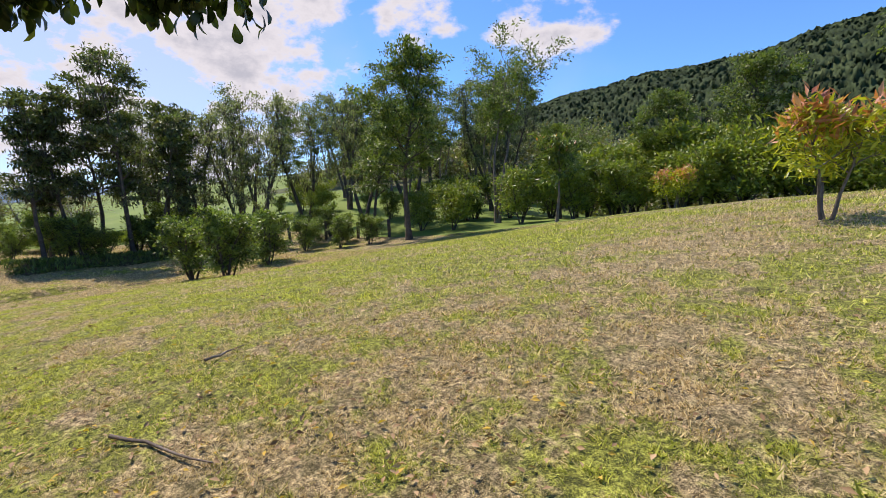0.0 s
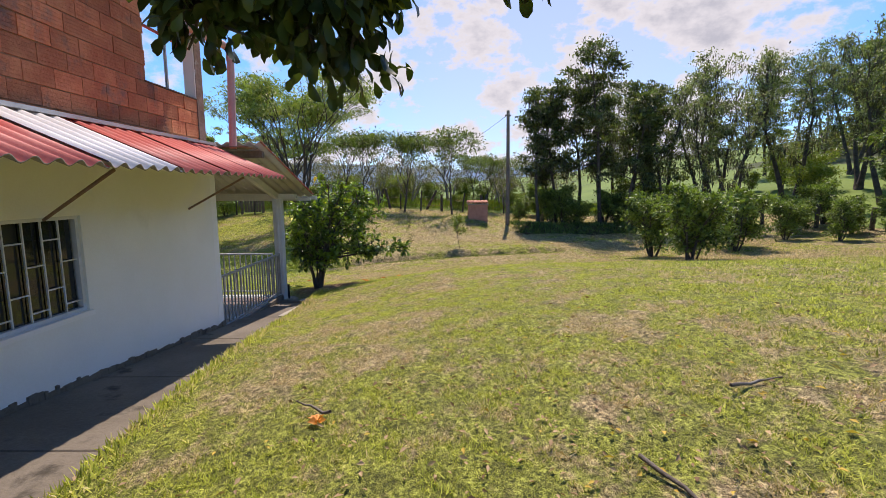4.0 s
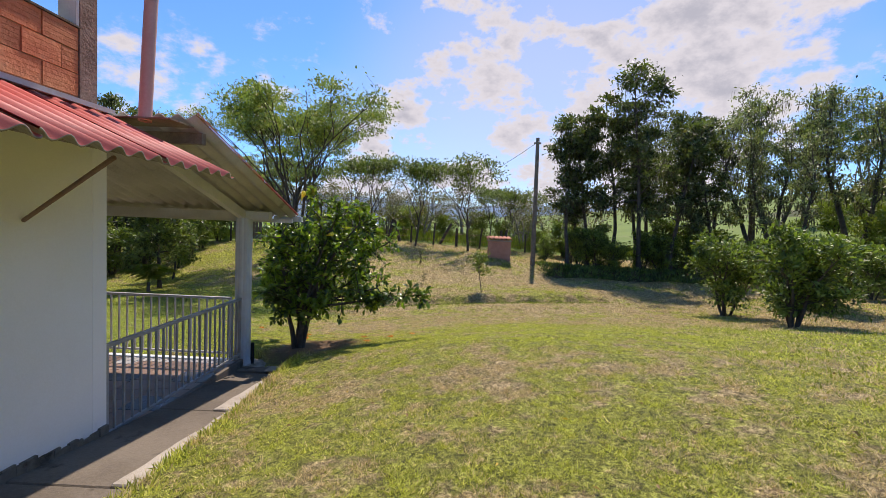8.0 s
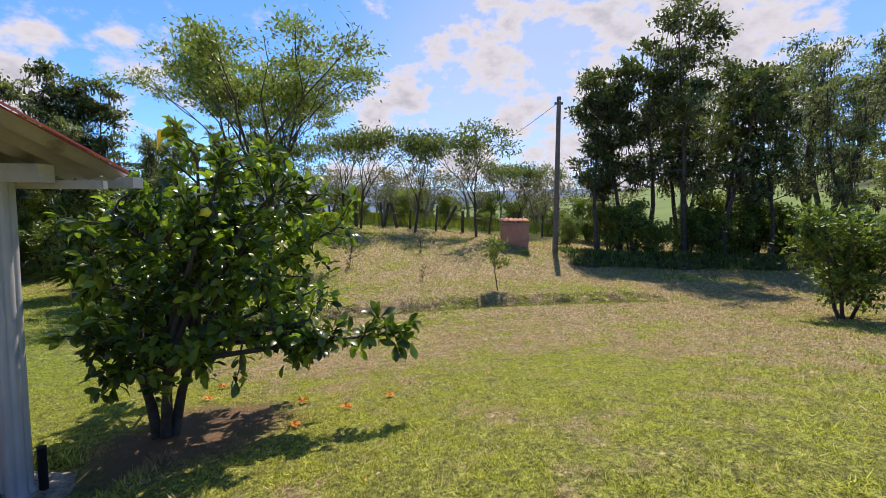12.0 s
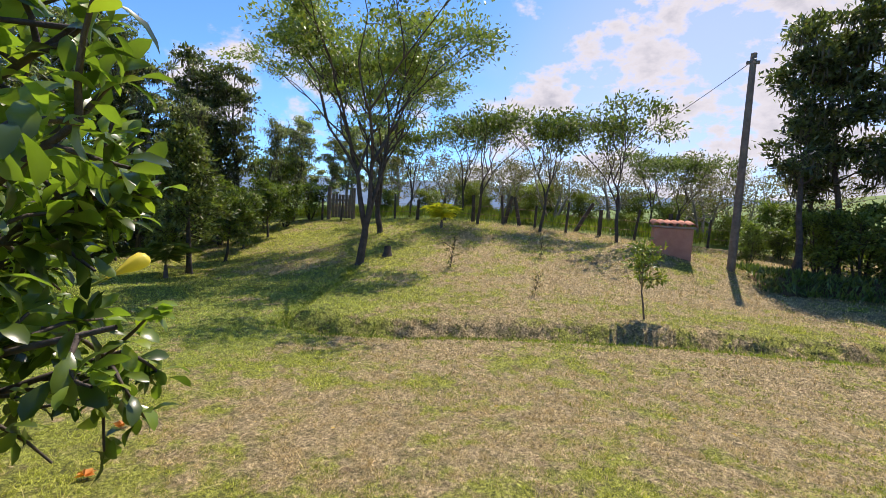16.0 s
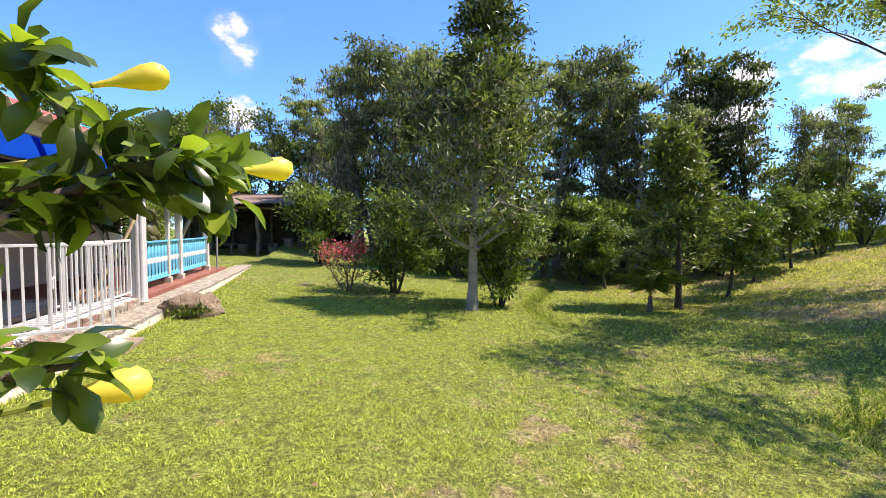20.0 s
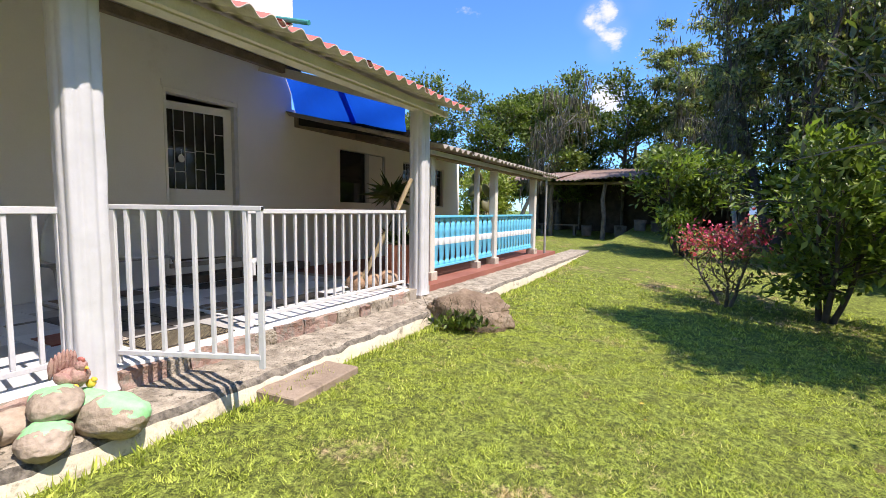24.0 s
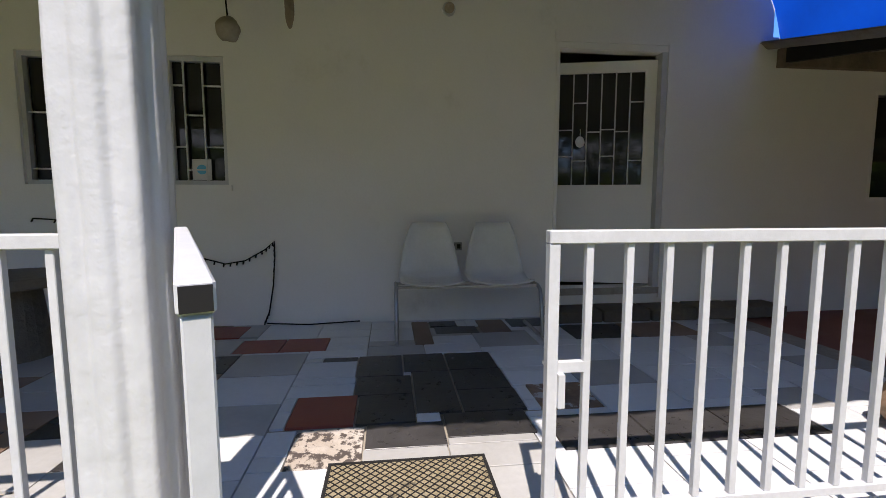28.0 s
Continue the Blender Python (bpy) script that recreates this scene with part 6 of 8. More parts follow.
def potted_plant():
    ob = thing("potted_plant", "leaning dragon tree in a terracotta pot with stones", "plant", (10.66, 11.02, FLOOR))
    bm = bmesh.new()
    bmesh.ops.create_cone(bm, cap_ends=True, segments=20, radius1=0.13, radius2=0.18, depth=0.34)
    bmesh.ops.translate(bm, verts=bm.verts, vec=(0.40, 0.06, 0.34))
    bmesh.ops.create_cone(bm, cap_ends=True, segments=20, radius1=0.12, radius2=0.14, depth=0.20, matrix=Matrix.Translation((0.40, 0.06, 0.10)))
    part("pot", bm, M["terracotta"], ob, smooth=False)
    rng = np.random.default_rng(15)
    pts = np.array([(0.27, -0.62, 0.03), (0.46, -0.60, 0.35), (0.60, -0.54, 0.66), (0.74, -0.46, 0.99), (0.86, -0.37, 1.32)])
    part("stem", tube_mesh("stem", [(pts, np.linspace(0.034, 0.026, 5))], surf("pale_cane", (0.42, 0.31, 0.17), (0.60, 0.47, 0.28), 12, 0.7, 0.3, 30, where="object"), 8), None, ob)
    n = 90
    a = rng.uniform(0, 6.28, n)
    w = np.stack([np.cos(a), np.sin(a), rng.uniform(-0.2, 1.2, n)], -1)
    part("leaves", leaf_mesh("leaves", M["shade_toned_leaf"], rng, np.tile([0.22, 0.12, 1.20], (n, 1)) - np.array([0, 0, 1]) * rng.uniform(0, 0.12, (n, 1)), w, 0.34, 0.030, spread=0.1, curl=0.35), None, ob)
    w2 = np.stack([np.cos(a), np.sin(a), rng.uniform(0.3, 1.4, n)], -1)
    part("lower_leaves", leaf_mesh("lower_leaves", M["shade_toned_leaf"], rng, np.tile([0.42, 0.08, 0.50], (n, 1)), w2, 0.30, 0.03, spread=0.1, curl=0.3), None, ob)
    part('stalk', tube_mesh('stalk', [(np.array([(0.36, 0.06, 0.3), (0.32, 0.09, 0.8), (0.22, 0.12, 1.2)]), np.full(3, 0.018))], M['bark'], 6), None, ob)
    for i, (x, y) in enumerate(((11.05, 10.55), (11.15, 10.75), (10.92, 10.40), (10.78, 10.62), (11.0, 10.9))):
        s = thing("border_stone", "rough brown stone round the potted plant", "stone", (x, y, FLOOR + 0.09), "stones round the pot", turn=i * 50)
        part("body", pebble(40 + i, (0.11, 0.14, 0.095)), M["brown_stone"], s, smooth=True)


potted_plant()


def stone_table():
    """Dark round table and stool standing near the barred window."""
    for nm, lab, x, y, r, h in (("stone_table", "dark cement garden table on the veranda", 9.35, 5.55, 0.36, 0.56), ("stool", "low dark cement stool beside the table", 9.9, 5.35, 0.19, 0.34)):
        ob = thing(nm, lab, "table" if nm == "stone_table" else "stool", (x, y, FLOOR))
        bm = bmesh.new()
        bmesh.ops.create_cone(bm, cap_ends=True, segments=20, radius1=r * 0.55, radius2=r * 0.42, depth=h - 0.07)
        bmesh.ops.translate(bm, verts=bm.verts, vec=(0, 0, (h - 0.07) / 2))
        part("pedestal", bm, M["dark_concrete"], ob)
        bm = bmesh.new()
        bmesh.ops.create_cone(bm, cap_ends=True, segments=24, radius1=r, radius2=r, depth=0.07)
        bmesh.ops.bevel(bm, geom=list(bm.edges), offset=0.012, segments=1, affect="EDGES")
        bmesh.ops.translate(bm, verts=bm.verts, vec=(0, 0, h - 0.035))
        part("top", bm, M["dark_concrete"], ob)


stone_table()
ob = thing("doorstep", "low step of dark slabs before the door", "step", (HOUSE_X, 9.42, FLOOR), kind="structure")
for i in range(5):
    part("slab", boxes((0.002, 0.30, 0.02 + i * 0.44, 0.44 + i * 0.44, 0.001, 0.10 + 0.004 * (i % 2)), bevel=0.008), M["dark_concrete"], ob)
ob = thing("wall_lamp", "small round lamp holder on the veranda wall", "lamp", (HOUSE_X, 8.555, 3.47))
part("base", one_bar((0.0, 0, 0), (0.03, 0, 0), 0.11, sides=16), M["rail_white"], ob)
part("holder", one_bar((0.03, 0, 0), (0.075, 0, -0.01), 0.08, sides=14), M["stone"], ob)
ob = thing("hanging_gourd", "round dried gourd hanging from the roof by a cord", "ornament", (9.05, 6.90, 3.11))
bm = pebble(51, (0.085, 0.085, 0.090))
part("gourd", bm, surf("dried_gourd", (0.30, 0.26, 0.20), (0.40, 0.35, 0.28), 14, 0.7, 0.2, 40, where="object"), ob, smooth=True)
part("cord", one_bar((0, 0, 0.08), (0.0, -0.04, 0.74), 0.012, sides=6), M["black"], ob)
ob = thing("hanging_pod", "long brown seed pod hanging from the roof", "ornament", (10.04, 7.53, 2.885))
bm = pebble(52, (0.014, 0.026, 0.105))
part("pod", bm, M["wood"], ob, smooth=True)
part("cord", one_bar((0, 0, 0.15), (0, 0, 0.62), 0.008, sides=6), M["black"], ob)


def string_lights():
    ob = thing("string_lights", "dark string of small lights hanging on the wall", "lights", (HOUSE_X + 0.02, 0, 0))
    key = [(6.45, 1.42), (6.68, 1.355), (6.84, 1.38), (7.00, 1.47), (7.08, 1.54), (7.08, 1.42), (7.06, 1.17), (7.02, 0.94), (6.98, 0.85)]
    pts = np.array([(0.0, y, z) for y, z in key])
    part("cable", tube_mesh("cable", [(pts, np.full(len(pts), 0.006))], M["black"], 6), None, ob)
    me = finish(bar(bmesh.new(), (0.0, 0, 0), (0.02, 0, -0.025), 0.013, sides=6), "bulb", M["black"])
    for i in range(26):
        p, _ = along(pts, i / 25)
        o = new("bulb", me)
        o.parent, o.location = ob, Vector(p)
    for key in ([(5.45, 1.90), (5.8, 1.93), (6.0, 1.93), (6.1, 1.88), (6.14, 1.80), (6.11, 1.84)], [(5.25, 1.74), (5.55, 1.72), (5.75, 1.70), (6.0, 1.68), (6.2, 1.64), (6.32, 1.55), (6.45, 1.42)]):
        q = np.array([(0.0, y, z) for y, z in key])
        part("cable", tube_mesh("cable", [(q, np.full(len(q), 0.006))], M["black"], 6), None, ob)
        for i in range(12):
            p, _ = along(q, i / 11)
            o = new("bulb", me)
            o.parent, o.location = ob, Vector(p)
    key = [(0.02, 7.00, 0.845), (0.10, 7.35, 0.845), (0.06, 7.6, 0.845), (0.05, 7.78, 0.85)]
    part("lead", tube_mesh("lead", [(np.array(key), np.full(4, 0.006))], M["black"], 6), None, ob)


string_lights()
ob = thing("window_sticker", "pale card with a blue mark behind the grille", "card", (HOUSE_X - 0.045, 6.51, 2.05))
part("card", boxes((-0.004, 0, -0.075, 0.075, 0, 0.17)), M["rail_white"], ob)
part("mark", one_bar((0.0005, 0.0, 0.085), (0.003, 0.0, 0.085), 0.08, sides=16), M["blue"], ob)
ob = thing("door_ornament", "small pale ornament hanging in the barred door", "ornament", (HOUSE_X - 0.15, 9.80, 2.42))
part("figure", pebble(61, (0.012, 0.045, 0.05)), M["band"], ob, smooth=True)
part("string", one_bar((0, 0, 0.03), (0, 0, 0.12), 0.006, sides=6), M["band"], ob)

ob = thing("teal_tube", "short teal plastic tube lying on the edge of the roof", "tube", (11.85, 8.47, 3.085))
part("tube", one_bar((-0.25, -0.01, 0.07), (0.22, 0.02, -0.05), 0.035, sides=10), plain("teal_plastic", (0.06, 0.36, 0.33), 0.5), ob)
ob = thing("hose", "dark green hose slung under the veranda roof from a post", "hose")
pts = np.array([(11.46, 7.45, 3.00), (11.40, 7.65, 2.99), (11.28, 7.95, 3.04), (11.12, 8.26, 3.17), (10.95, 8.6, 3.29)])
part("tube", tube_mesh("tube", [(pts, np.full(5, 0.013))], plain("dark_green_rubber", (0.03, 0.06, 0.045), 0.5), 8), None, ob)

# ---------------------------------------------------------------- plants and garden things


def settle(ob, x, y, turn=0.0, sink=0.0):
    ob.matrix_basis = pose(x, y, height(x, y) - sink, 0, 0, turn)
    return ob


def golden_bush():
    """Large shrub with glossy leaves and golden trumpet flowers, leaning stems and a low arm to one side."""
    x0, y0 = 12.35, 2.72
    base = np.array([x0, y0, height(x0, y0)])
    ob = thing("flowering_shrub", "large glossy-leaved shrub with golden trumpet flowers", "shrub", tuple(base))
    rng = np.random.default_rng(71)
    paths, tips, ways = [], [], []
    goals = [(12.75, 1.25, 2.65), (12.95, 1.40, 2.05), (12.50, 1.60, 3.10), (13.20, 1.70, 2.50), (13.30, 1.85, 1.80), (12.25, 1.75, 2.35), (12.15, 2.00, 3.15), (12.45, 2.40, 3.35),
             (13.0, 2.2, 3.1), (13.5, 2.3, 2.45), (13.6, 2.5, 1.8), (12.05, 2.50, 2.65), (12.0, 2.60, 2.0), (12.2, 1.35, 1.9), (12.15, 0.60, 1.82), (12.15, 1.20, 1.75), (12.5, 3.1, 2.8),
             (12.9, 3.2, 2.85), (13.4, 3.1, 2.6), (13.55, 3.0, 2.4), (14.10, 3.70, 2.10), (13.90, 3.40, 1.68), (13.80, 3.65, 2.30), (13.5, 3.55, 2.05), (12.9, 3.4, 1.9), (12.9, 1.5, 2.95), (13.55, 2.9, 2.95), (12.6, 2.0, 2.6), (13.45, 3.3, 2.35), (13.3, 2.6, 2.1), (13.55, 3.45, 2.5), (12.7, 3.0, 1.6), (12.15, 2.2, 1.6), (12.05, 2.95, 2.3), (12.0, 3.0, 1.75), (12.15, 2.95, 2.75), (11.95, 2.75, 1.55)]
    for k, g in enumerate(goals):
        g = np.array(g) - base
        a = k % 4 * 1.57 + 0.5
        fork = np.array([0.22 * math.cos(a) + 0.05, 0.22 * math.sin(a) - 0.04, 0.50 + 0.1 * (k % 4)])
        if k < 4:
            paths.append((np.array([fork * [0.2, 0.2, 0] - [0, 0, 0.1], fork * [0.5, 0.55, 0.5], fork]), np.array([0.052, 0.040, 0.032])))
        foot = fork
        mid = foot + (g - foot) * np.array([0.30, 0.30, 0.55]) + rng.normal(0, 0.07, 3)
        t = np.linspace(0, 1, 10)[:, None]
        pts = (1 - t) ** 2 * foot + 2 * t * (1 - t) * mid + t * t * g
        paths.append((pts, np.linspace(0.030, 0.009, 10)))
        for j in range(15 if g[0] > 1.35 else 14):
            q, dd = along(pts, rng.uniform(0.80 if g[0] > 1.35 else 0.55, 1.0) if j else 1.0)
            td = unit(dd * 0.6 + rng.normal(0, 0.6, 3) + np.array([0, 0, 0.10]))
            tp, trad = limb(rng, q, td, rng.uniform(0.18, 0.46) if k not in (14, 15) and g[0] < 1.35 else rng.uniform(0.08, 0.24), 0.010, 0.005, 4, 0.2, -0.04)
            at = tp[-1] + base
            # the side towards the house and the walked side are kept pruned
            if at[1] > 0.10 + 0.39 * (at[0] - 3.74) or at[0] < 11.80 or at[0] > 14.22 or at[1] - 1.0 < 1.25 * (at[0] - 12.85) or (at[0] > 13.65 and (1.76 < at[2] < 1.90 or at[1] < 3.28)):
                continue
            paths.append((tp, trad))
            for u in (0.6, 1.0):
                q2, d2 = along(tp, u)
                if q2[2] + base[2] > 1.30:
                    tips.append(q2)
                    ways.append(d2)
    tips, ways = np.array(tips), np.array(ways)
    part("trunk", tube_mesh("trunk", paths, M["dark_bark"], 7), None, ob)
    # whorls of leaves round each shoot
    n = len(tips) * 8
    k = np.repeat(np.arange(len(tips)), 8)
    P = tips[k] + rng.normal(0, 0.02, (n, 3)) - ways[k] * rng.uniform(0, 0.10, (n, 1))
    d = unit(unit(ways[k]) * 0.6 + rng.normal(0, 0.65, (n, 3)) + np.array([0, 0, -0.05]))
    part("leaves", broad_leaves("leaves", M["leaf_gloss"], rng, P, d, (0.08, 0.145), (0.40, 0.52)), None, ob)["kind"] = "stuff"
    # trumpets
    spots = [Vector(q) - Vector(base) for q in ((14.19, 3.87, 2.12), (14.12, 3.80, 2.03), (13.92, 3.44, 1.61), (13.87, 3.80, 2.32), (13.71, 3.64, 2.09), (13.62, 3.55, 2.28), (13.30, 1.95, 2.10),
                                                      (12.10, 2.20, 2.75), (12.45, 2.75, 3.30))]
    prof = [(0.0, 0.006), (0.05, 0.010), (0.09, 0.022), (0.13, 0.034), (0.165, 0.036), (0.185, 0.022), (0.192, 0.004)]
    ang = np.linspace(0, 2 * np.pi, 10, endpoint=False)
    fv = np.array([(r * (1 + 0.12 * math.cos(5 * a)) * math.cos(a), r * (1 + 0.12 * math.cos(5 * a)) * math.sin(a), t) for t, r in prof for a in ang])
    ff = np.array([(i * 10 + j, i * 10 + (j + 1) % 10, i * 10 + 10 + (j + 1) % 10, i * 10 + 10 + j) for i in range(len(prof) - 1) for j in range(10)])
    me = mesh_from("flower", fv, ff, M["petal_gold"], smooth=True)
    for q in spots:
        o = new("flower", me)
        o.parent = ob
        w = Vector((q[0], q[1], 0.25)).normalized() + Vector(rng.normal(0, 0.3, 3))
        o.matrix_basis = Matrix.Translation(q) @ w.to_track_quat("Z", "Y").to_matrix().to_4x4()
        part("calyx", one_bar((0, 0, -0.06), (0, 0, 0.01), 0.014, sides=6), M["leaf_fresh"], o)


golden_bush()


def overhead_tree():
    """Broad-leaved tree behind the start whose low branches hang into the view."""
    ob = thing("shade_tree", "broad-leaved shade tree with low hanging branches", "tree", (-2.2, 1.2, height(-2.2, 1.2)))
    rng = np.random.default_rng(91)
    paths = [limb(rng, (0, 0, -0.2), (0.12, -0.05, 1), 3.4, 0.22, 0.12, 8, 0.04)]
    tips, ways = [], []
    # ends of the low branches, with the reach of their twigs
    goals = [((5.37, -0.71, 1.96), 0.7, 0.2), ((5.4, -0.84, 2.03), 0.7, 0.2), ((5.36, -0.79, 2.11), 0.7, 0.2), ((5.45, -0.99, 2.02), 0.7, 0.2), ((5.4, -0.96, 2.14), 0.7, 0.2), ((5.49, -1.06, 1.92), 0.7, 0.2),
             ((5.46, -1.14, 2.08), 0.7, 0.2), ((5.43, -1.14, 2.18), 0.7, 0.2), ((5.51, -1.23, 1.96), 0.7, 0.2), ((5.47, -1.3, 2.13), 0.7, 0.2), ((5.26, -1.68, 2.22), 0.6, 0.17), ((5.27, -1.76, 2.19), 0.6, 0.17),
             ((5.27, -1.87, 2.19), 0.6, 0.17), ((5.27, -1.98, 2.14), 0.6, 0.17), ((5.22, -2.1, 2.24), 0.6, 0.17), ((5.19, -2.22, 2.27), 0.6, 0.17), ((5.16, -2.32, 2.27), 0.6, 0.17), ((5.17, -2.21, 2.33), 0.6, 0.17),
             ((5.23, -1.94, 2.28), 0.6, 0.17), ((5.06, -2.53, 2.36), 0.5, 0.14), ((5.0, -2.68, 2.36), 0.5, 0.14), ((4.91, -2.84, 2.39), 0.5, 0.14), ((4.84, -2.94, 2.41), 0.5, 0.14),
             ((2.0, 1.0, 3.6), 0.7, 0.55), ((-1.5, -1.5, 4.0), 0.7, 0.55), ((-1.0, 2.0, 4.2), 0.7, 0.55), ((1.0, -2.0, 4.4), 0.7, 0.55)]
    for g, thick, twig in goals:
        s = np.array([0.3, -0.1, 2.9])
        mid = (s + np.array(g)) / 2 + np.array([0.4, 0, 2.2])
        t = np.linspace(0, 1, 10)[:, None]
        pts = (1 - t) ** 2 * s + 2 * t * (1 - t) * mid + t * t * np.array(g)
        paths.append((pts, np.linspace(0.07 * thick, 0.010, 10)))
        for j in range(14):
            q, dd = along(pts, rng.uniform(0.95, 1.0) if twig < 0.3 else rng.uniform(0.82, 1.0))
            tp, tr = limb(rng, q, unit(dd * 0.6 + rng.normal(0, 0.5, 3) + np.array([0, 0, -0.15])), twig * rng.uniform(0.4, 1.0), 0.008, 0.004, 4, 0.2, -0.08)
            paths.append((tp, tr))
            for u in (0.4, 0.7, 1.0):
                q2, d2 = along(tp, u)
                tips.append(q2)
                ways.append(d2)
    part("trunk", tube_mesh("trunk", paths, M["dark_bark"], 8), None, ob)
    p, w = crown_points(rng, np.array(tips), np.array(ways), 4700, 0.045, 0.6)
    part("crown", broad_leaves("crown", M["shade_toned_leaf"], rng, p, unit(w + rng.normal(0, 0.5, p.shape) + np.array([0, 0, -0.35])), (0.065, 0.10), (0.48, 0.62)), None, ob)


overhead_tree()

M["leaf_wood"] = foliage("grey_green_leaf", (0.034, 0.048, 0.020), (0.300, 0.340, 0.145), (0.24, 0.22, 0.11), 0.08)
# row leaves darkened as backlit, forest leaves lightened as sunlit, both by colour
M["leaf_row"] = foliage("backlit_row_leaf", (0.020, 0.030, 0.010), (0.170, 0.210, 0.075), (0.15, 0.13, 0.05), 0.04)
M["leaf_forest"] = foliage("sunlit_forest_leaf", (0.034, 0.048, 0.019), (0.430, 0.475, 0.205), (0.30, 0.27, 0.13), 0.06)
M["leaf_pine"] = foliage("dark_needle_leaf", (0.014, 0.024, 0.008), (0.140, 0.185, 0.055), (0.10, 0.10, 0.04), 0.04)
M["leaf_pale"] = foliage("pale_feather_leaf", (0.100, 0.145, 0.036), (0.310, 0.380, 0.112), (0.34, 0.34, 0.09), 0.08)
M["leaf_golden"] = foliage("golden_palm_leaf", (0.56, 0.50, 0.04), (0.80, 0.72, 0.10), (0.46, 0.52, 0.06), 0.25, 0.42, 0.45)
# big umbrella-shaped tree on the mound
big = build_tree("umbrella_tree", "wide light-crowned tree forking low into spreading limbs", 101, "dark_bark", "leaf_pale", 18500, 0.155, 0.070, 0.24, thick=0.46,
                 clump=0.48, forked=True, H=8.0, r=0.15, trunk=1.15, reach=1.8, forks=4, levels=5, flat=0.33, lean=0.12, split=1.8)
settle(big, 24.8, 7.0, 0)
place(big, 29.5, 8.6, 130, 0.9)

# dark pyramidal tree in the lawn
con = build_tree("pyramidal_tree", "tall pyramidal tree, dark above and lighter at its skirts", 103, "pale_bark", "leaf_pine", 11500, 0.165, 0.055, 0.12, spread=0.55, droop=0.15, clump=0.24, low=True,
                 H=7.1, r=0.13, lo=0.19, reach=2.05, limbs=50, twigs=10, shape="cone", rise=0.36, wob=0.03, extra=("leaf_forest", 4200, 0.15, 0.05, "lighter_leaves"))
settle(con, 17.6, 12.2, 40)

mid = build_tree("young_conifer", "slender layered young tree", 105, "dark_bark", "leaf_dark", 6500, 0.19, 0.068, 0.14, spread=0.6, droop=0.1,
                 H=4.4, r=0.09, lo=0.28, reach=1.15, limbs=26, twigs=6, shape="cone", rise=0.12, wob=0.03)
settle(mid, 22.9, 11.9)
small = build_tree("small_tree", "small round-crowned tree on the lawn", 107, "dark_bark", "leaf_mid", 4200, 0.15, 0.06, 0.13,
                   H=2.5, r=0.06, lo=0.34, reach=0.8, limbs=13, twigs=6, shape="round", rise=0.5, wob=0.05)
settle(small, 25.4, 12.9)
place(small, 27.3, 13.8, 70, 0.95)
place(small, 23.5, 15.9, 200, 0.9)
place(small, 29.3, 14.2, 120, 1.0)

# tall slim trees of the row by the utility pole
tall = build_tree("slim_tree", "tall slim tree with an open, layered crown", 109, "dark_bark", "leaf_row", 6600, 0.20, 0.09, 0.19, moss=350, clump=0.28, thick=0.35,
                  H=10.6, r=0.13, lo=0.30, reach=2.0, limbs=24, twigs=6, shape="column", rise=0.35, wob=0.05)
settle(tall, 27.8, -9.4, 20)
tall2 = build_tree("slim_tree", "slim dark tree with dense foliage down its trunk", 113, "dark_bark", "leaf_row", 4300, 0.20, 0.09, 0.17, moss=300, clump=0.27, thick=0.4,
                   H=7.6, r=0.11, lo=0.32, reach=1.5, limbs=17, twigs=6, shape="column", rise=0.4, wob=0.06)
settle(tall2, 28.2, -5.9)
for x, y, t, s in ((28.8, -7.1, 60, 1.05), (29.3, -8.5, 140, 1.15), (27.2, -10.6, 250, 1.0), (28.6, -11.6, 310, 1.1), (30.2, -10.2, 20, 1.1), (27.6, -12.8, 95, 0.9), (30.5, -6.6, 190, 0.95)):
    place(tall2, x, y, t, s)

bare = build_tree("mossy_tree", "sparse upright tree hung with grey moss", 117, "dark_bark", "leaf_wood", 3400, 0.19, 0.08, 0.16, moss=700,
                  H=8.6, r=0.15, stems=((0, 0.10), (170, 0.16)), lo=0.34, reach=1.5, limbs=13, twigs=7, shape="vase", rise=0.85, wob=0.08)
settle(bare, 31.0, -14.2)
for x, y, t, s in ((30.5, -17.0, 40, 1.0), (28.5, -20.5, 80, 1.05), (33.5, -18.5, 130, 1.1), (25.5, -23.5, 200, 1.0), (35.0, -13.0, 300, 1.0), (22.5, -25.0, 20, 1.1), (30.0, -26.0, 150, 1.1), (36.5, -22.0, 240, 1.2), (26.5, -15.6, 60, 0.85), (40.0, -16.0, 60, 1.1), (18.5, -30.0, 33, 1.1)):
    place(bare, x, y, t, s)

rnd = build_tree("round_tree", "leafy round-crowned tree with a straight dark trunk", 119, "dark_bark", "leaf_mid", 13000, 0.20, 0.09, 0.20, thick=0.42, clump=0.34,
                 H=9.5, r=0.16, lo=0.34, reach=2.6, limbs=22, twigs=8, shape="round", rise=0.55, wob=0.06)
settle(rnd, 17.0, -18.8)
slim = build_tree("feathery_tree", "tall pale-trunked tree with a high spreading crown", 121, "bark", "leaf_mid", 5200, 0.20, 0.085, 0.18,
                  H=10.4, r=0.10, stems=((30, 0.04), (200, 0.12)), lo=0.55, reach=2.5, limbs=12, twigs=8, shape="flat", rise=0.35, wob=0.05)
settle(slim, 14.6, -24.0)
for x, y, t, s in ((20.5, -22.5, 40, 0.85), (8.5, -33.0, 100, 0.55), (5.0, -31.0, 210, 0.6), (-2.5, -22.5, 300, 0.72), (12.5, -31.0, 20, 0.6)):
    place(slim, x, y, t, s)
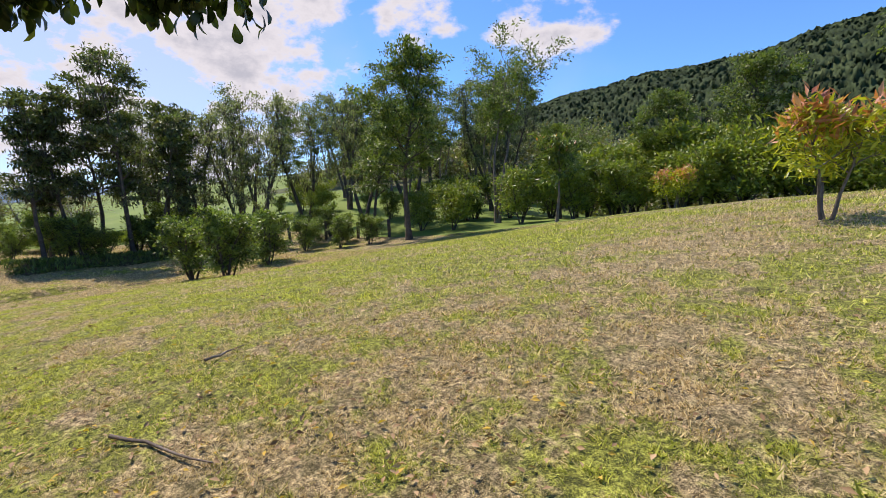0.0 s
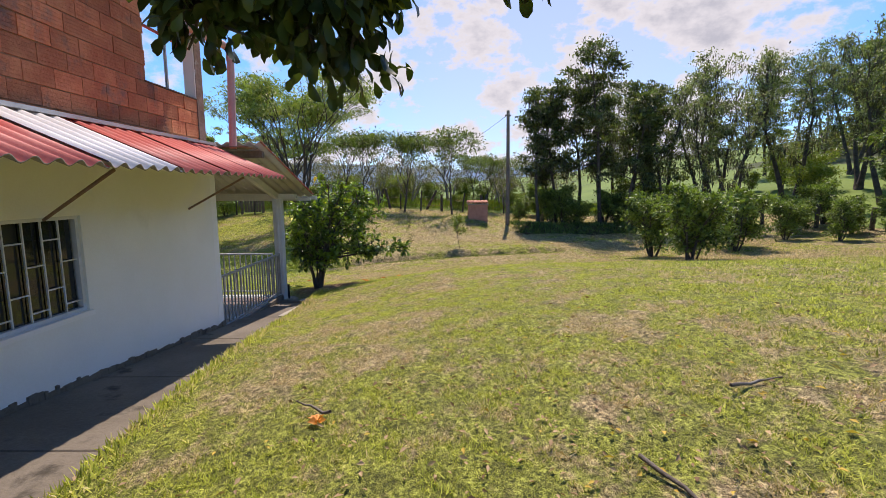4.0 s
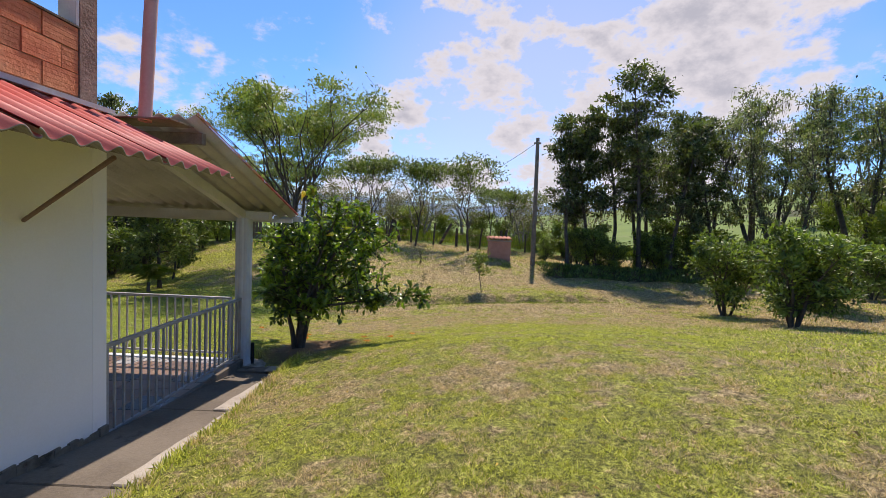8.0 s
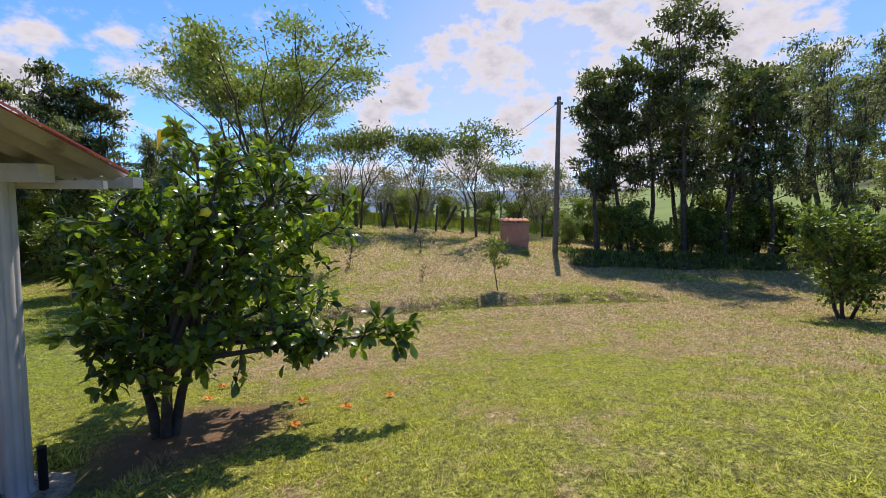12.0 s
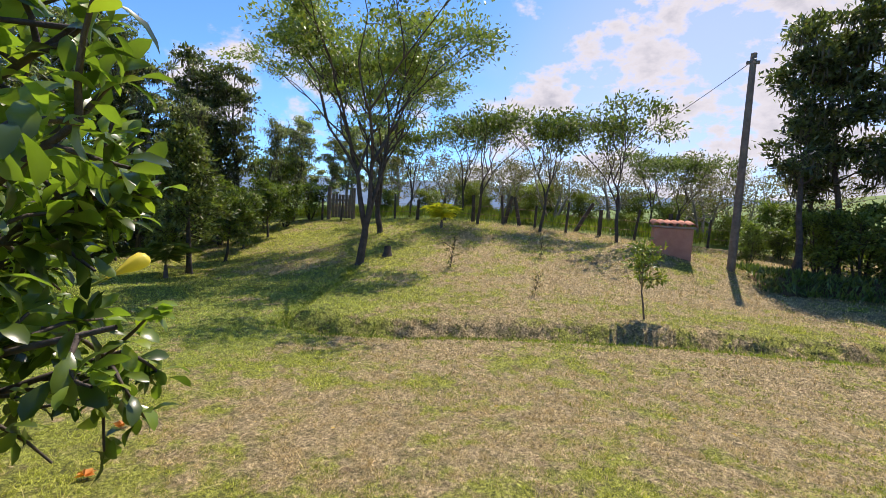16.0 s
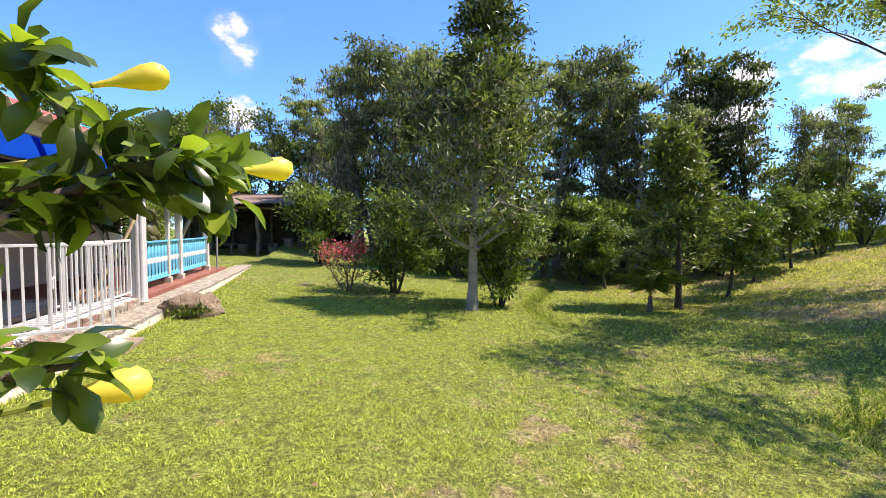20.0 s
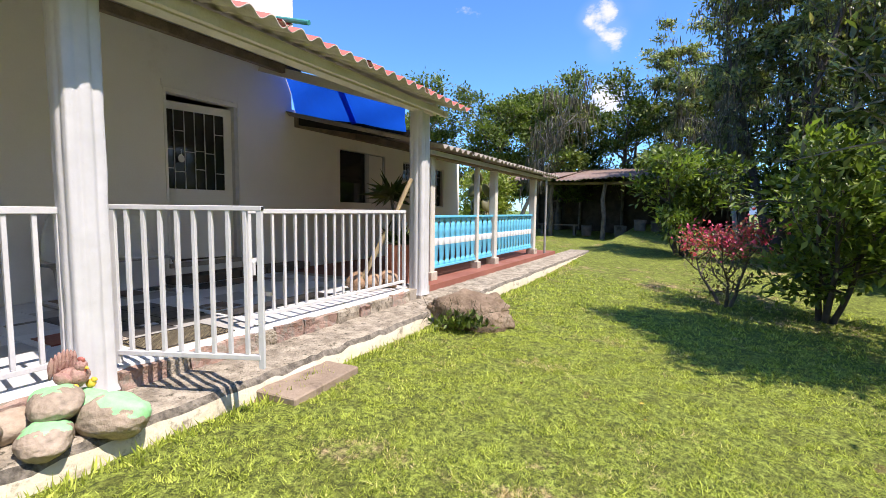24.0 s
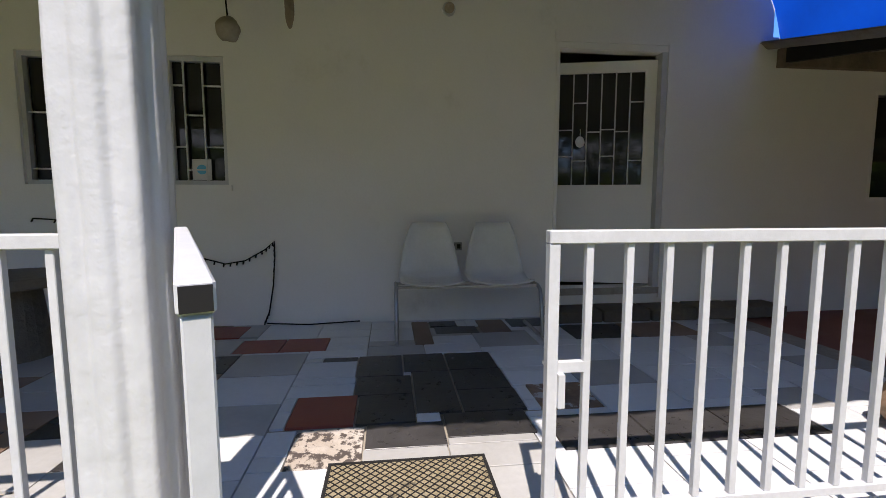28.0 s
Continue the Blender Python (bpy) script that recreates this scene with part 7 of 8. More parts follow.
for x, y, t, s in ((21.5, -20.5, 70, 0.72), (12.0, -27.0, 150, 0.6), (-3.0, -26.0, 20, 0.9), (-9.0, -22.0, 90, 0.9), (1.5, -30.0, 250, 0.85), (-14.0, -20.0, 160, 1.0), (6.5, -29.0, 310, 0.7), (-7.0, -30.0, 45, 1.1)):
    place(rnd, x, y, t, s)

# open woodland on the slope behind the row
def slope_wood():
    rng = np.random.default_rng(175)
    kinds = [bare, bare, rnd, slim, tall2]
    n = 0
    while n < 44:
        x, y = rng.uniform(8, 62), rng.uniform(-66, -30)
        if y > -22 - 0.12 * (x - 20) or math.hypot(x - 30, y + 20) < 5 or math.atan2(y + 0.5, x - 0.5) < -1.13:
            continue
        place(kinds[rng.integers(0, 5)], x, y, rng.uniform(0, 360), rng.uniform(0.75, 1.15))
        n += 1


slope_wood()


def hillside_scrub():
    """Thickets and low trees that close the view up the slope behind the pasture."""
    rng = np.random.default_rng(179)
    P = []
    for _ in range(620):
        y = rng.uniform(-78, -35)
        x = rng.uniform(-16, 64)
        if x > 20 and y > -38 - 0.10 * (x - 20):
            continue
        r, h = rng.uniform(0.9, 2.3), rng.uniform(1.2, 4.6)
        n = int(62 * r)
        c = np.array([x, y, height(x, y)])
        for _ in range(3):
            q = c + np.array([*rng.normal(0, r * 0.5, 2), h * rng.uniform(0.25, 0.9)])
            P.append(q + rng.normal(0, 1, (n // 2, 3)) * np.array([r * 0.42, r * 0.42, h * 0.16]))
    P = np.concatenate(P)
    for name, mat, pick in (("scrub_thicket", "leaf_wood", 0), ("scrub_thicket", "leaf_olive", 1)):
        Q = P[(np.floor(P[:, 0] * 0.35 + np.sin(P[:, 1])) % 2).astype(int) == pick]
        ways = unit(rng.normal(0, 1, Q.shape) + np.array([0, 0, 0.4]))
        tagged(new(name, leaf_mesh(name, M[mat], rng, Q, ways, 0.42, 0.24, spread=0.5)), "dense olive green thicket covering the slope", "thicket", kind="stuff")


hillside_scrub()

# shrubs
shrub = build_tree("shrub", "dense dark green shrub branching from the ground", 123, "dark_bark", "leaf_shiny", 4200, 0.15, 0.065, 0.12, category="shrub", sides=4, clump=0.34,
                   H=2.3, r=0.05, stems=((0, 0.25), (120, 0.3), (240, 0.3), (60, 0.5)), lo=0.22, reach=0.75, limbs=9, twigs=6, shape="round", rise=0.5, wob=0.08)
settle(shrub, 18.4, -8.2)
for x, y, t, s in ((15.3, -7.9, 60, 0.96), (16.0, -8.4, 20, 0.85), (18.9, -11.6, 100, 1.0), (20.5, -12.4, 40, 0.9), (16.2, 14.6, 200, 1.12), (18.5, 12.8, 300, 0.92),
                   (22.0, -15.8, 10, 0.75), (23.6, -17.2, 50, 0.8), (20.3, -16.8, 90, 0.7), (25.2, -14.0, 140, 0.8), (19.2, -18.0, 10, 0.7), (24.5, -19.5, 250, 0.9), (21.8, -18.6, 250, 0.7),
                   (14.2, 20.2, 100, 1.25), (30.8, -12.4, 10, 1.2), (29.2, -13.2, 60, 1.1), (27.4, -8.0, 10, 0.7), (28.6, -9.9, 80, 0.9), (29.8, -5.0, 120, 0.6)):
    place(shrub, x, y, t, s)
hedge = build_tree("hedge_shrub", "bright leafy shrub at the edge of the lawn", 127, "dark_bark", "leaf_fresh", 3800, 0.20, 0.09, 0.22, category="shrub", sides=4,
                   H=2.9, r=0.06, stems=((0, 0.3), (130, 0.3), (250, 0.3)), lo=0.15, reach=1.2, limbs=9, twigs=6, shape="round", rise=0.5, wob=0.08)
settle(hedge, 5.0, -25.0)
for x, y, t, s in ((2.5, -25.5, 50, 1.1), (7.5, -25.0, 100, 0.95), (10.0, -24.2, 150, 1.0), (0.0, -25.5, 200, 1.2), (-2.5, -24.0, 250, 1.0), (12.5, -23.0, 300, 1.0), (16.0, -21.5, 20, 0.9), (-6.0, -21.5, 20, 1.1), (18.4, -21.5, 70, 0.8), (-10.0, -18.0, 70, 1.0), (3.8, -27.5, 10, 1.4), (9.0, -27.5, 80, 1.3), (-13.0, -15.0, 80, 1.2)):
    place(hedge, x, y, t, s)


for x, y, t, s in ((13.0, -28.0, 0, 1.4), (11.0, -29.0, 60, 1.5), (8.0, -28.5, 120, 1.4), (5.5, -29.0, 180, 1.6), (3.0, -29.5, 240, 1.5), (0.5, -29.0, 300, 1.5), (-1.5, -28.0, 30, 1.4), (15.5, -27.0, 90, 1.3), (17.5, -26.0, 150, 1.2), (19.5, -25.5, 200, 1.2), (-4.0, -27.0, 250, 1.4), (10.0, -31.5, 10, 1.7), (6.5, -32.0, 70, 1.8), (14.0, -31.0, 130, 1.6)):
    place(hedge if x < 9 else shrub, x, y, t, s)

# undergrowth between the trunks of the row, on the slope and under the wood
def undergrowth():
    rng = np.random.default_rng(177)
    for i in range(52):
        t = rng.uniform()
        if i < 26:
            x, y, k = 27.5 + rng.uniform(0, 6), -5.5 - 12 * t, rng.uniform(0.45, 1.05)
        elif i < 34:
            x, y, k = 16 + 26 * t, -23.5 + 0.1 * 26 * t + rng.uniform(-4, 1), rng.uniform(0.5, 0.95)
        else:
            x, y, k = 17 + 20 * t, 23.0 - 6.0 * t + rng.uniform(0, 3), rng.uniform(0.8, 1.3)
        if i < 26 and i % 3 == 0:
            continue
        place(shrub if i < 26 or i % 3 else hedge, x, y, rng.uniform(0, 360), k)


undergrowth()

orange = build_tree("mango_tree", "young tree flushed with yellow and salmon-red new leaves", 131, "bark", "leaf_yellow", 1300, 0.18, 0.050, 0.11,
                    H=1.55, r=0.033, stems=((0, 0.3), (140, 0.35), (250, 0.3)), lo=0.5, reach=0.5, limbs=7, twigs=5, shape="round", rise=0.7, wob=0.06, extra=("leaf_orange", 420, 0.24, 0.06, "new_leaves"))
settle(orange, 0.20, -9.2, 30)
place(orange, 5.0, -23.4, 120, 1.1, label="yellow-green leafy young tree before the hedge")
sm = build_tree("avocado_tree", "small tree with drooping leaves on a thin trunk", 133, "bark", "leaf_mid", 1500, 0.30, 0.085, 0.18, droop=0.6,
                H=3.7, r=0.08, lo=0.5, reach=1.15, limbs=10, twigs=5, shape="round", rise=0.5, wob=0.04, extra=("leaf_orange", 60, 0.26, 0.07, "red_leaves"))
settle(sm, 9.2, -20.2)
young = build_tree("citrus_sapling", "young citrus tree with a bare slim trunk", 135, "bark", "leaf_fresh", 520, 0.115, 0.050, 0.07, spread=0.8,
                   H=1.45, r=0.022, lo=0.50, reach=0.42, limbs=9, twigs=5, shape="round", rise=0.6, wob=0.05)
settle(young, 21.35, -1.05)
sap = build_tree("sapling", "thin, almost leafless sapling", 137, "dark_bark", "leaf_olive", 120, 0.10, 0.04, 0.05, H=1.0, r=0.016, lo=0.2, reach=0.35, limbs=9, twigs=3, shape="vase", rise=0.8, wob=0.06)
settle(sap, 24.9, 4.0)
place(sap, 22.6, 1.2, 40, 0.55)
place(sap, 27.2, 1.6, 140, 0.8)

# trees along the fence
fence_tree = build_tree("fence_tree", "thin-stemmed tree with tiers of small leaves", 139, "dark_bark", "leaf_mid", 3000, 0.19, 0.080, 0.20, moss=60, thick=0.55,
                        clump=0.42, forked=True, H=5.0, r=0.075, trunk=1.4, reach=0.95, forks=3, levels=5, flat=0.36, split=1.8)
settle(fence_tree, 32.6, 5.2)
for x, y, t, s in ((32.4, 2.3, 80, 1.0), (32.0, -0.9, 160, 1.05), (36.5, 7.0, 300, 1.0), (37.5, -2.6, 100, 0.8), (34.8, -3.4, 10, 0.75), (35.0, 9.6, 130, 0.95)):
    place(fence_tree, x, y, t, s)
bushy = build_tree("orchard_tree", "low spreading orchard tree with fine branches", 141, "pale_bark", "leaf_olive", 2000, 0.15, 0.065, 0.15,
                   H=3.6, r=0.10, stems=((40, 0.35), (160, 0.35), (280, 0.35)), lo=0.3, reach=1.5, limbs=8, twigs=7, shape="round", rise=0.5, wob=0.09)
settle(bushy, 38.0, 11.5)
for x, y, t, s in ((37.0, 2.2, 40, 1.0), (39.5, -0.8, 90, 1.1), (41.5, 6.0, 180, 1.1), (36.8, 4.6, 270, 0.9), (42.0, -4.5, 20, 1.2), (36.2, -4.8, 70, 1.0), (40.5, 9.0, 70, 1.1), (44.0, 2.0, 10, 1.2), (46.0, -9.0, 20, 1.3), (34.5, -8.5, 60, 1.0), (47.0, 12.0, 60, 1.4)):
    place(bushy, x, y, t, s)

for x, y, t, s in ((35.2, -5.5, 0, 0.45), (36.4, -3.2, 70, 0.55), (35.4, -1.4, 140, 0.35), (37.6, 0.6, 200, 0.6), (35.8, 3.4, 270, 0.35), (38.4, 4.0, 330, 0.65), (36.6, 6.0, 30, 0.4), (39.6, 7.6, 100, 0.7), (37.4, 9.4, 160, 0.5), (41.0, 2.6, 220, 0.8), (42.0, -2.2, 280, 0.8), (43.5, 8.6, 340, 0.9), (36.0, 11.6, 50, 0.5), (44.5, -6.0, 120, 0.9), (46.5, 4.5, 180, 1.0)):
    place(hedge, x, y, t, s)

for x, y, t, s in ((8.2, 20.8, 0, 0.75), (7.2, 22.6, 160, 0.9)):
    place(hedge, x, y, t, s)

# wood behind the lawn and the house
wood_tree = build_tree("forest_tree", "tall dark forest tree draped with moss", 143, "pale_bark", "leaf_forest", 7600, 0.21, 0.090, 0.17, moss=700, clump=0.22, thick=0.36,
                       H=9.6, r=0.19, lo=0.28, reach=2.1, limbs=22, twigs=6, shape="column", rise=0.4, wob=0.06)
settle(wood_tree, 21.5, 22.5)
for x, y, t, s in ((18.6, 24.0, 40, 1.05), (24.2, 20.6, 90, 0.95), (26.6, 18.6, 140, 0.85), (29.6, 17.6, 190, 0.62), (16.2, 27.0, 340, 1.05), (20.4, 27.0, 30, 1.15), (23.6, 25.0, 80, 1.15), (27.4, 22.4, 130, 1.0),
                   (31.4, 21.2, 180, 0.7), (13.6, 30.5, 230, 0.95), (36.5, 18.6, 330, 0.6), (25.4, 28.8, 60, 1.2), (18.4, 31.0, 110, 1.2), (38.6, 15.6, 50, 0.6)):
    place(wood_tree, x, y, t, s)
for x, y, t, s in ((35.5, 14.8, 10, 0.5), (38.0, 13.4, 70, 0.55), (40.5, 16.5, 130, 0.7), (43.0, 14.0, 200, 0.7), (36.0, 17.0, 260, 0.65), (46.0, 17.0, 20, 0.8)):
    place(wood_tree, x, y, t, s)
for x, y, t, s in ((19.8, 20.2, 0, 0.95), (16.6, 23.2, 120, 1.05), (28.2, 17.0, 200, 0.7), (30.6, 16.4, 300, 0.65), (25.8, 19.4, 30, 0.85), (33.0, 15.8, 150, 0.6)):
    place(bare, x, y, t, s)
for x, y, t, s in ((17.4, 25.2, 100, 1.0), (25.4, 22.2, 170, 0.9), (29.4, 18.8, 230, 0.75), (26.6, 19.2, 60, 0.90)):
    place(tall, x, y, t, s)
for x, y, t, s in ((28.5, 17.7, 40, 1.12), (30.6, 17.3, 210, 1.0)):
    place(tall2, x, y, t, s)
for x, y, t, s in ((19.2, 18.6, 0, 1.0), (21.0, 17.8, 80, 1.1), (23.2, 16.8, 150, 0.9), (25.6, 15.9, 220, 0.9), (27.6, 15.3, 300, 0.8), (20.2, 19.6, 20, 1.3), (24.4, 18.0, 100, 1.3), (28.6, 16.6, 200, 1.1), (31.6, 15.0, 250, 0.9), (17.6, 20.0, 310, 1.2), (34.0, 15.2, 60, 0.9)):
    place(shrub, x, y, t, s)
broad = build_tree("broadleaf_tree", "broad green tree behind the house", 147, "bark", "leaf_mid", 14000, 0.20, 0.10, 0.21, clump=0.36,
                   H=7.4, r=0.2, stems=((10, 0.12), (190, 0.16)), lo=0.22, reach=2.6, limbs=14, twigs=8, shape="round", rise=0.45, wob=0.06)
settle(broad, 8.0, 30.5)
for x, y, t, s in ((4.5, 30.0, 60, 1.0), (11.2, 32.5, 120, 1.05), (0.5, 29.0, 180, 1.05), (6.0, 34.0, 240, 1.2), (-3.5, 28.0, 300, 1.1), (15.0, 34.0, 20, 1.1), (20.0, 20.4, 20, 0.42), (22.6, 18.6, 90, 0.40), (25.2, 17.0, 10, 0.38), (28.0, 16.0, 60, 0.34), (18.2, 21.4, 70, 0.42), (31.0, 15.9, 200, 0.3)):
    place(broad, x, y, t, s)
twiggy = build_tree("bare_tree", "leafless grey-branched tree beyond the low roof", 149, "pale_bark", "leaf_olive", 300, 0.14, 0.06, 0.2, moss=700,
                    H=5.6, r=0.10, lo=0.35, reach=1.7, limbs=14, twigs=9, shape="vase", rise=0.7, wob=0.1)
settle(twiggy, 8.6, 22.4)
place(twiggy, 15.6, 22.4, 100, 0.9)


def bougainvillea():
    ob = build_tree("bougainvillea", "small bougainvillea with bright pink bracts", 151, "bark", "leaf_olive", 700, 0.07, 0.04, 0.10, category="shrub",
                    H=1.25, r=0.035, stems=((0, 0.4), (150, 0.5), (260, 0.4)), lo=0.25, reach=0.50, limbs=8, twigs=6, shape="round", rise=0.5, wob=0.1, extra=("petal_pink", 760, 0.065, 0.055, "blossom"))
    ob.children[-1]["kind"] = "stuff"
    settle(ob, 14.95, 14.6)


bougainvillea()


def frond_plant(name, label, x, y, n, length, mat, rise, seed, stem):
    """A small palm: arching ribs with leaflets on both sides."""
    ob = thing(name, label, "palm", (x, y, height(x, y)))
    rng = np.random.default_rng(seed)
    part("stem", tube_mesh("stem", [(np.array([(0, 0, -0.05), (0, 0, stem * 0.5), (0, 0, stem)]), np.array([0.07, 0.06, 0.04]))], M["bark"], 8), None, ob)
    for i in range(n):
        a = i * 2.4 + rng.uniform(-0.3, 0.3)
        t = np.linspace(0, 1, 14)[:, None]
        out = np.array([math.cos(a), math.sin(a), 0])
        el = rise * rng.uniform(0.75, 1.2)
        pts = np.array([0, 0, stem]) + out * t * length * math.cos(el) + np.array([0, 0, 1]) * (t * length * math.sin(el) - 0.55 * length * t ** 2)
        side = np.array([-math.sin(a), math.cos(a), 0.0])
        f = part("frond", tube_mesh("frond", [(pts, np.linspace(0.012, 0.004, 14))], M[mat], 5), None, ob)
        p = np.repeat(pts[2:], 6, axis=0)
        sgn = np.tile([1, -1, 1, -1, 1, -1], 12)[:, None]
        w = side * sgn + out * 0.7 + np.array([0, 0, -0.15])
        part("foliage", leaf_mesh("foliage", M[mat], rng, p + rng.normal(0, 0.015, p.shape), w, length * 0.30, 0.022, spread=0.08, curl=0.15), None, f)["kind"] = "stuff"


frond_plant("palm", "young palm with a few arching fronds", 21.9, 11.7, 9, 1.45, "leaf_fresh", 1.25, 161, 0.40)
frond_plant("golden_palm", "small golden cane palm on the mound", 30.4, 6.2, 13, 1.5, "leaf_golden", 1.3, 163, 0.35)


def utility_pole():
    ob = thing("utility_pole", "dark weathered timber pole with a wire", "pole", (27.9, -4.05, height(27.9, -4.05)))
    part("shaft", tube_mesh("shaft", [(np.array([(0, 0, -0.3), (0, 0.02, 3.4), (0.0, 0.05, 6.45)]), np.array([0.125, 0.105, 0.085]))], M["wood"], 10), None, ob)
    part("insulator", one_bar((-0.12, 0.05, 6.15), (-0.20, 0.05, 6.25), 0.07, sides=8), M["rail_grey"], ob)
    part("crossarm", boxes((-0.05, 0.05, -0.12, 0.22, 6.15, 6.23)), M["wood"], ob)
    t = np.linspace(0, 1, 16)[:, None]
    pts = np.array([0, 0.1, 6.2]) + t * np.array([14.0, 6.0, -2.2]) - np.array([0, 0, 1.6]) * (t * (1 - t))
    part("wire", tube_mesh("wire", [(pts, np.full(16, 0.012))], M["black"], 4), None, ob)


utility_pole()


def meter_box():
    """Plastered brick box under a little roof of barrel tiles."""
    x, y = 27.8, -2.3
    z = height(x, y)
    ob = thing("brick_box", "small terracotta-coloured brick box under a tiled cap", "box", (x, y, z))
    part("body", boxes((-0.35, 0.35, -0.55, 0.55, -0.4, 0.74), bevel=0.01), surf("pink_brick", (0.42, 0.20, 0.135), (0.52, 0.27, 0.19), 4, 0.85, 0.3, 30, where="object"), ob)
    part("cap", boxes((-0.40, 0.40, -0.60, 0.60, 0.745, 0.80)), M["mortar"], ob)
    for i in range(6):
        V, F = [], []
        for j in range(9):
            a = math.pi * j / 8
            for px, pz in ((-0.46, 0.80), (0.46, 0.90)):
                V.append((px, -0.60 + 0.20 * i + 0.10 + 0.105 * math.cos(a), pz + 0.08 * math.sin(a)))
        F = [(2 * j, 2 * j + 1, 2 * j + 3, 2 * j + 2) for j in range(8)]
        o = part("roof_tile", mesh_from("roof_tile", V, F, M["terracotta"], smooth=True), None, ob)
        o.modifiers.new("thickness", "SOLIDIFY").thickness = 0.02


meter_box()


def fence():
    rng = np.random.default_rng(81)
    ob = thing("fence", "old wooden fence posts with slack wire along the field", "fence", kind="structure")
    pts = []
    for i in range(15):
        y = -6.0 + i * 1.45
        x = 33.6 + rng.uniform(-0.3, 0.3)
        z = height(x, y)
        h = rng.uniform(1.0, 1.4)
        lean = Vector((rng.normal(0, 0.08), rng.normal(0, 0.12), 1)) * h
        part("post", tube_mesh("post", [(np.array([(x, y, z - 0.2), (x + lean.x / 2, y + lean.y / 2, z + h / 2), (x + lean.x, y + lean.y, z + h)]), np.array([0.13, 0.12, 0.11]) * rng.uniform(0.4, 0.75))], M["dark_bark"], 8), None, ob)
        pts.append((x, y, z))
    for k in (0.4, 0.8):
        q = np.array(pts) + np.array([0, 0, k])
        part("wire", tube_mesh("wire", [(q, np.full(len(q), 0.008))], M["rust"], 4), None, ob)
    for x, y, dx, dy in ((34.2, 0.9, 0.0, -0.75), (32.6, -3.0, 0.1, 0.1), (33.8, 3.4, 0.1, 0.35), (34.0, 4.2, 0.0, -0.3)):
        p = thing("leaning_post", "thick old post leaning at the fence", "post", (x, y, height(x, y) - 0.1), "leaning posts")
        part("log", tube_mesh("log", [(np.array([(0, 0, 0), (dx / 2, dy / 2, 0.75), (dx, dy, 1.45)]), np.array([0.10, 0.09, 0.08]))], M["dark_bark"], 8), None, p)
    # small gate at the far end
    g = thing("field_gate", "grey field gate between two rough posts", "gate", (33.9, 13.2, height(33.9, 13.2)))
    for y in (-0.75, 0.75):
        part("post", one_bar((0, y, -0.2), (0, y, 1.75), 0.22, sides=8), M["wood"], g)
    for i in range(6):
        part("board", boxes((-0.02, 0.02, -0.60 + 0.2 * i, -0.44 + 0.2 * i, 0.1, 1.35)), M["wood"], g)
    part("brace", boxes((-0.04, -0.02, -0.62, 0.62, 1.0, 1.1)), M["wood"], g)
    # posts of the paddock on the slope
    p = thing("paddock_fence", "row of dark fence posts on the pasture slope", "fence", kind="structure")
    for i in range(18):
        x, y = 19.5 + i * 1.15, -20.0 + 0.35 * i + rng.uniform(-0.3, 0.3)
        z = height(x, y)
        part("post", one_bar((x, y, z - 0.2), (x + rng.normal(0, 0.1), y, z + rng.uniform(1.0, 1.5)), 0.2, sides=7), M["dark_bark"], p)


fence()
ob = thing("tree_stump", "short rotten tree stump on the bank", "stump", (25.8, 6.5, height(25.8, 6.5)))
part("wood", tube_mesh("wood", [(np.array([(0, 0, -0.05), (0.02, 0, 0.15), (0.05, 0.02, 0.32)]), np.array([0.20, 0.13, 0.11]))], M["dark_bark"], 10), None, ob)


def earth_bank():
    """Dark root-bound earth under the row of trees."""
    n, m = 130, 26
    V = []
    for i in range(n):
        y = -4.4 - i * 0.077
        for j in range(m):
            u = j / (m - 1)
            x = 25.9 + 2.2 * u + 0.3 * math.sin(y * 1.7)
            rise = math.sin(math.pi * u) ** 0.6 * (0.32 + 0.26 * noise.noise(Vector((x * 1.1, y * 1.1, 0.3)))) * min(1, i / 8, (n - 1 - i) / 8)
            V.append((x, y, height(x, y) - 0.05 + rise + 0.16 * noise.noise(Vector((x * 2.6, y * 2.6, 2.0))) + 0.10 * noise.noise(Vector((x * 7, y * 7, 5.0)))))
    F = [(i * m + j, i * m + j + 1, i * m + m + j + 1, i * m + m + j) for i in range(n - 1) for j in range(m - 1)]
    tagged(new("earth_bank", mesh_from("earth_bank", V, F, M["dark_earth"])), "dark bank of bare earth and roots under the trees", "bank", kind="structure")
    rng = np.random.default_rng(83)
    k = 5200
    x, y = rng.uniform(25.6, 28.6, k), rng.uniform(-14.6, -4.2, k)
    p = np.stack([x, y, lawn_height(x, y) + 0.05 + 0.25 * np.sin(np.pi * np.clip((x - 25.9) / 2.2, 0, 1))], -1)
    V, F = leaf_arrays(rng, p, np.tile([0, 0, 1.0], (k, 1)), 0.24, 0.055, spread=0.6)
    tagged(new("ground_cover", mesh_from("ground_cover", V, F, M["leaf_mid"])), "low dark weeds on the bank under the trees", "weeds", kind="stuff")


M["dark_earth"] = surf("dark_earth", (0.060, 0.042, 0.022), (0.150, 0.100, 0.055), 3.5, 0.98, 1.0, 18, stain=(0.085, 0.095, 0.025), stain_at=(0.48, 0.60), stain_scale=2.2, spec=0.1)
earth_bank()


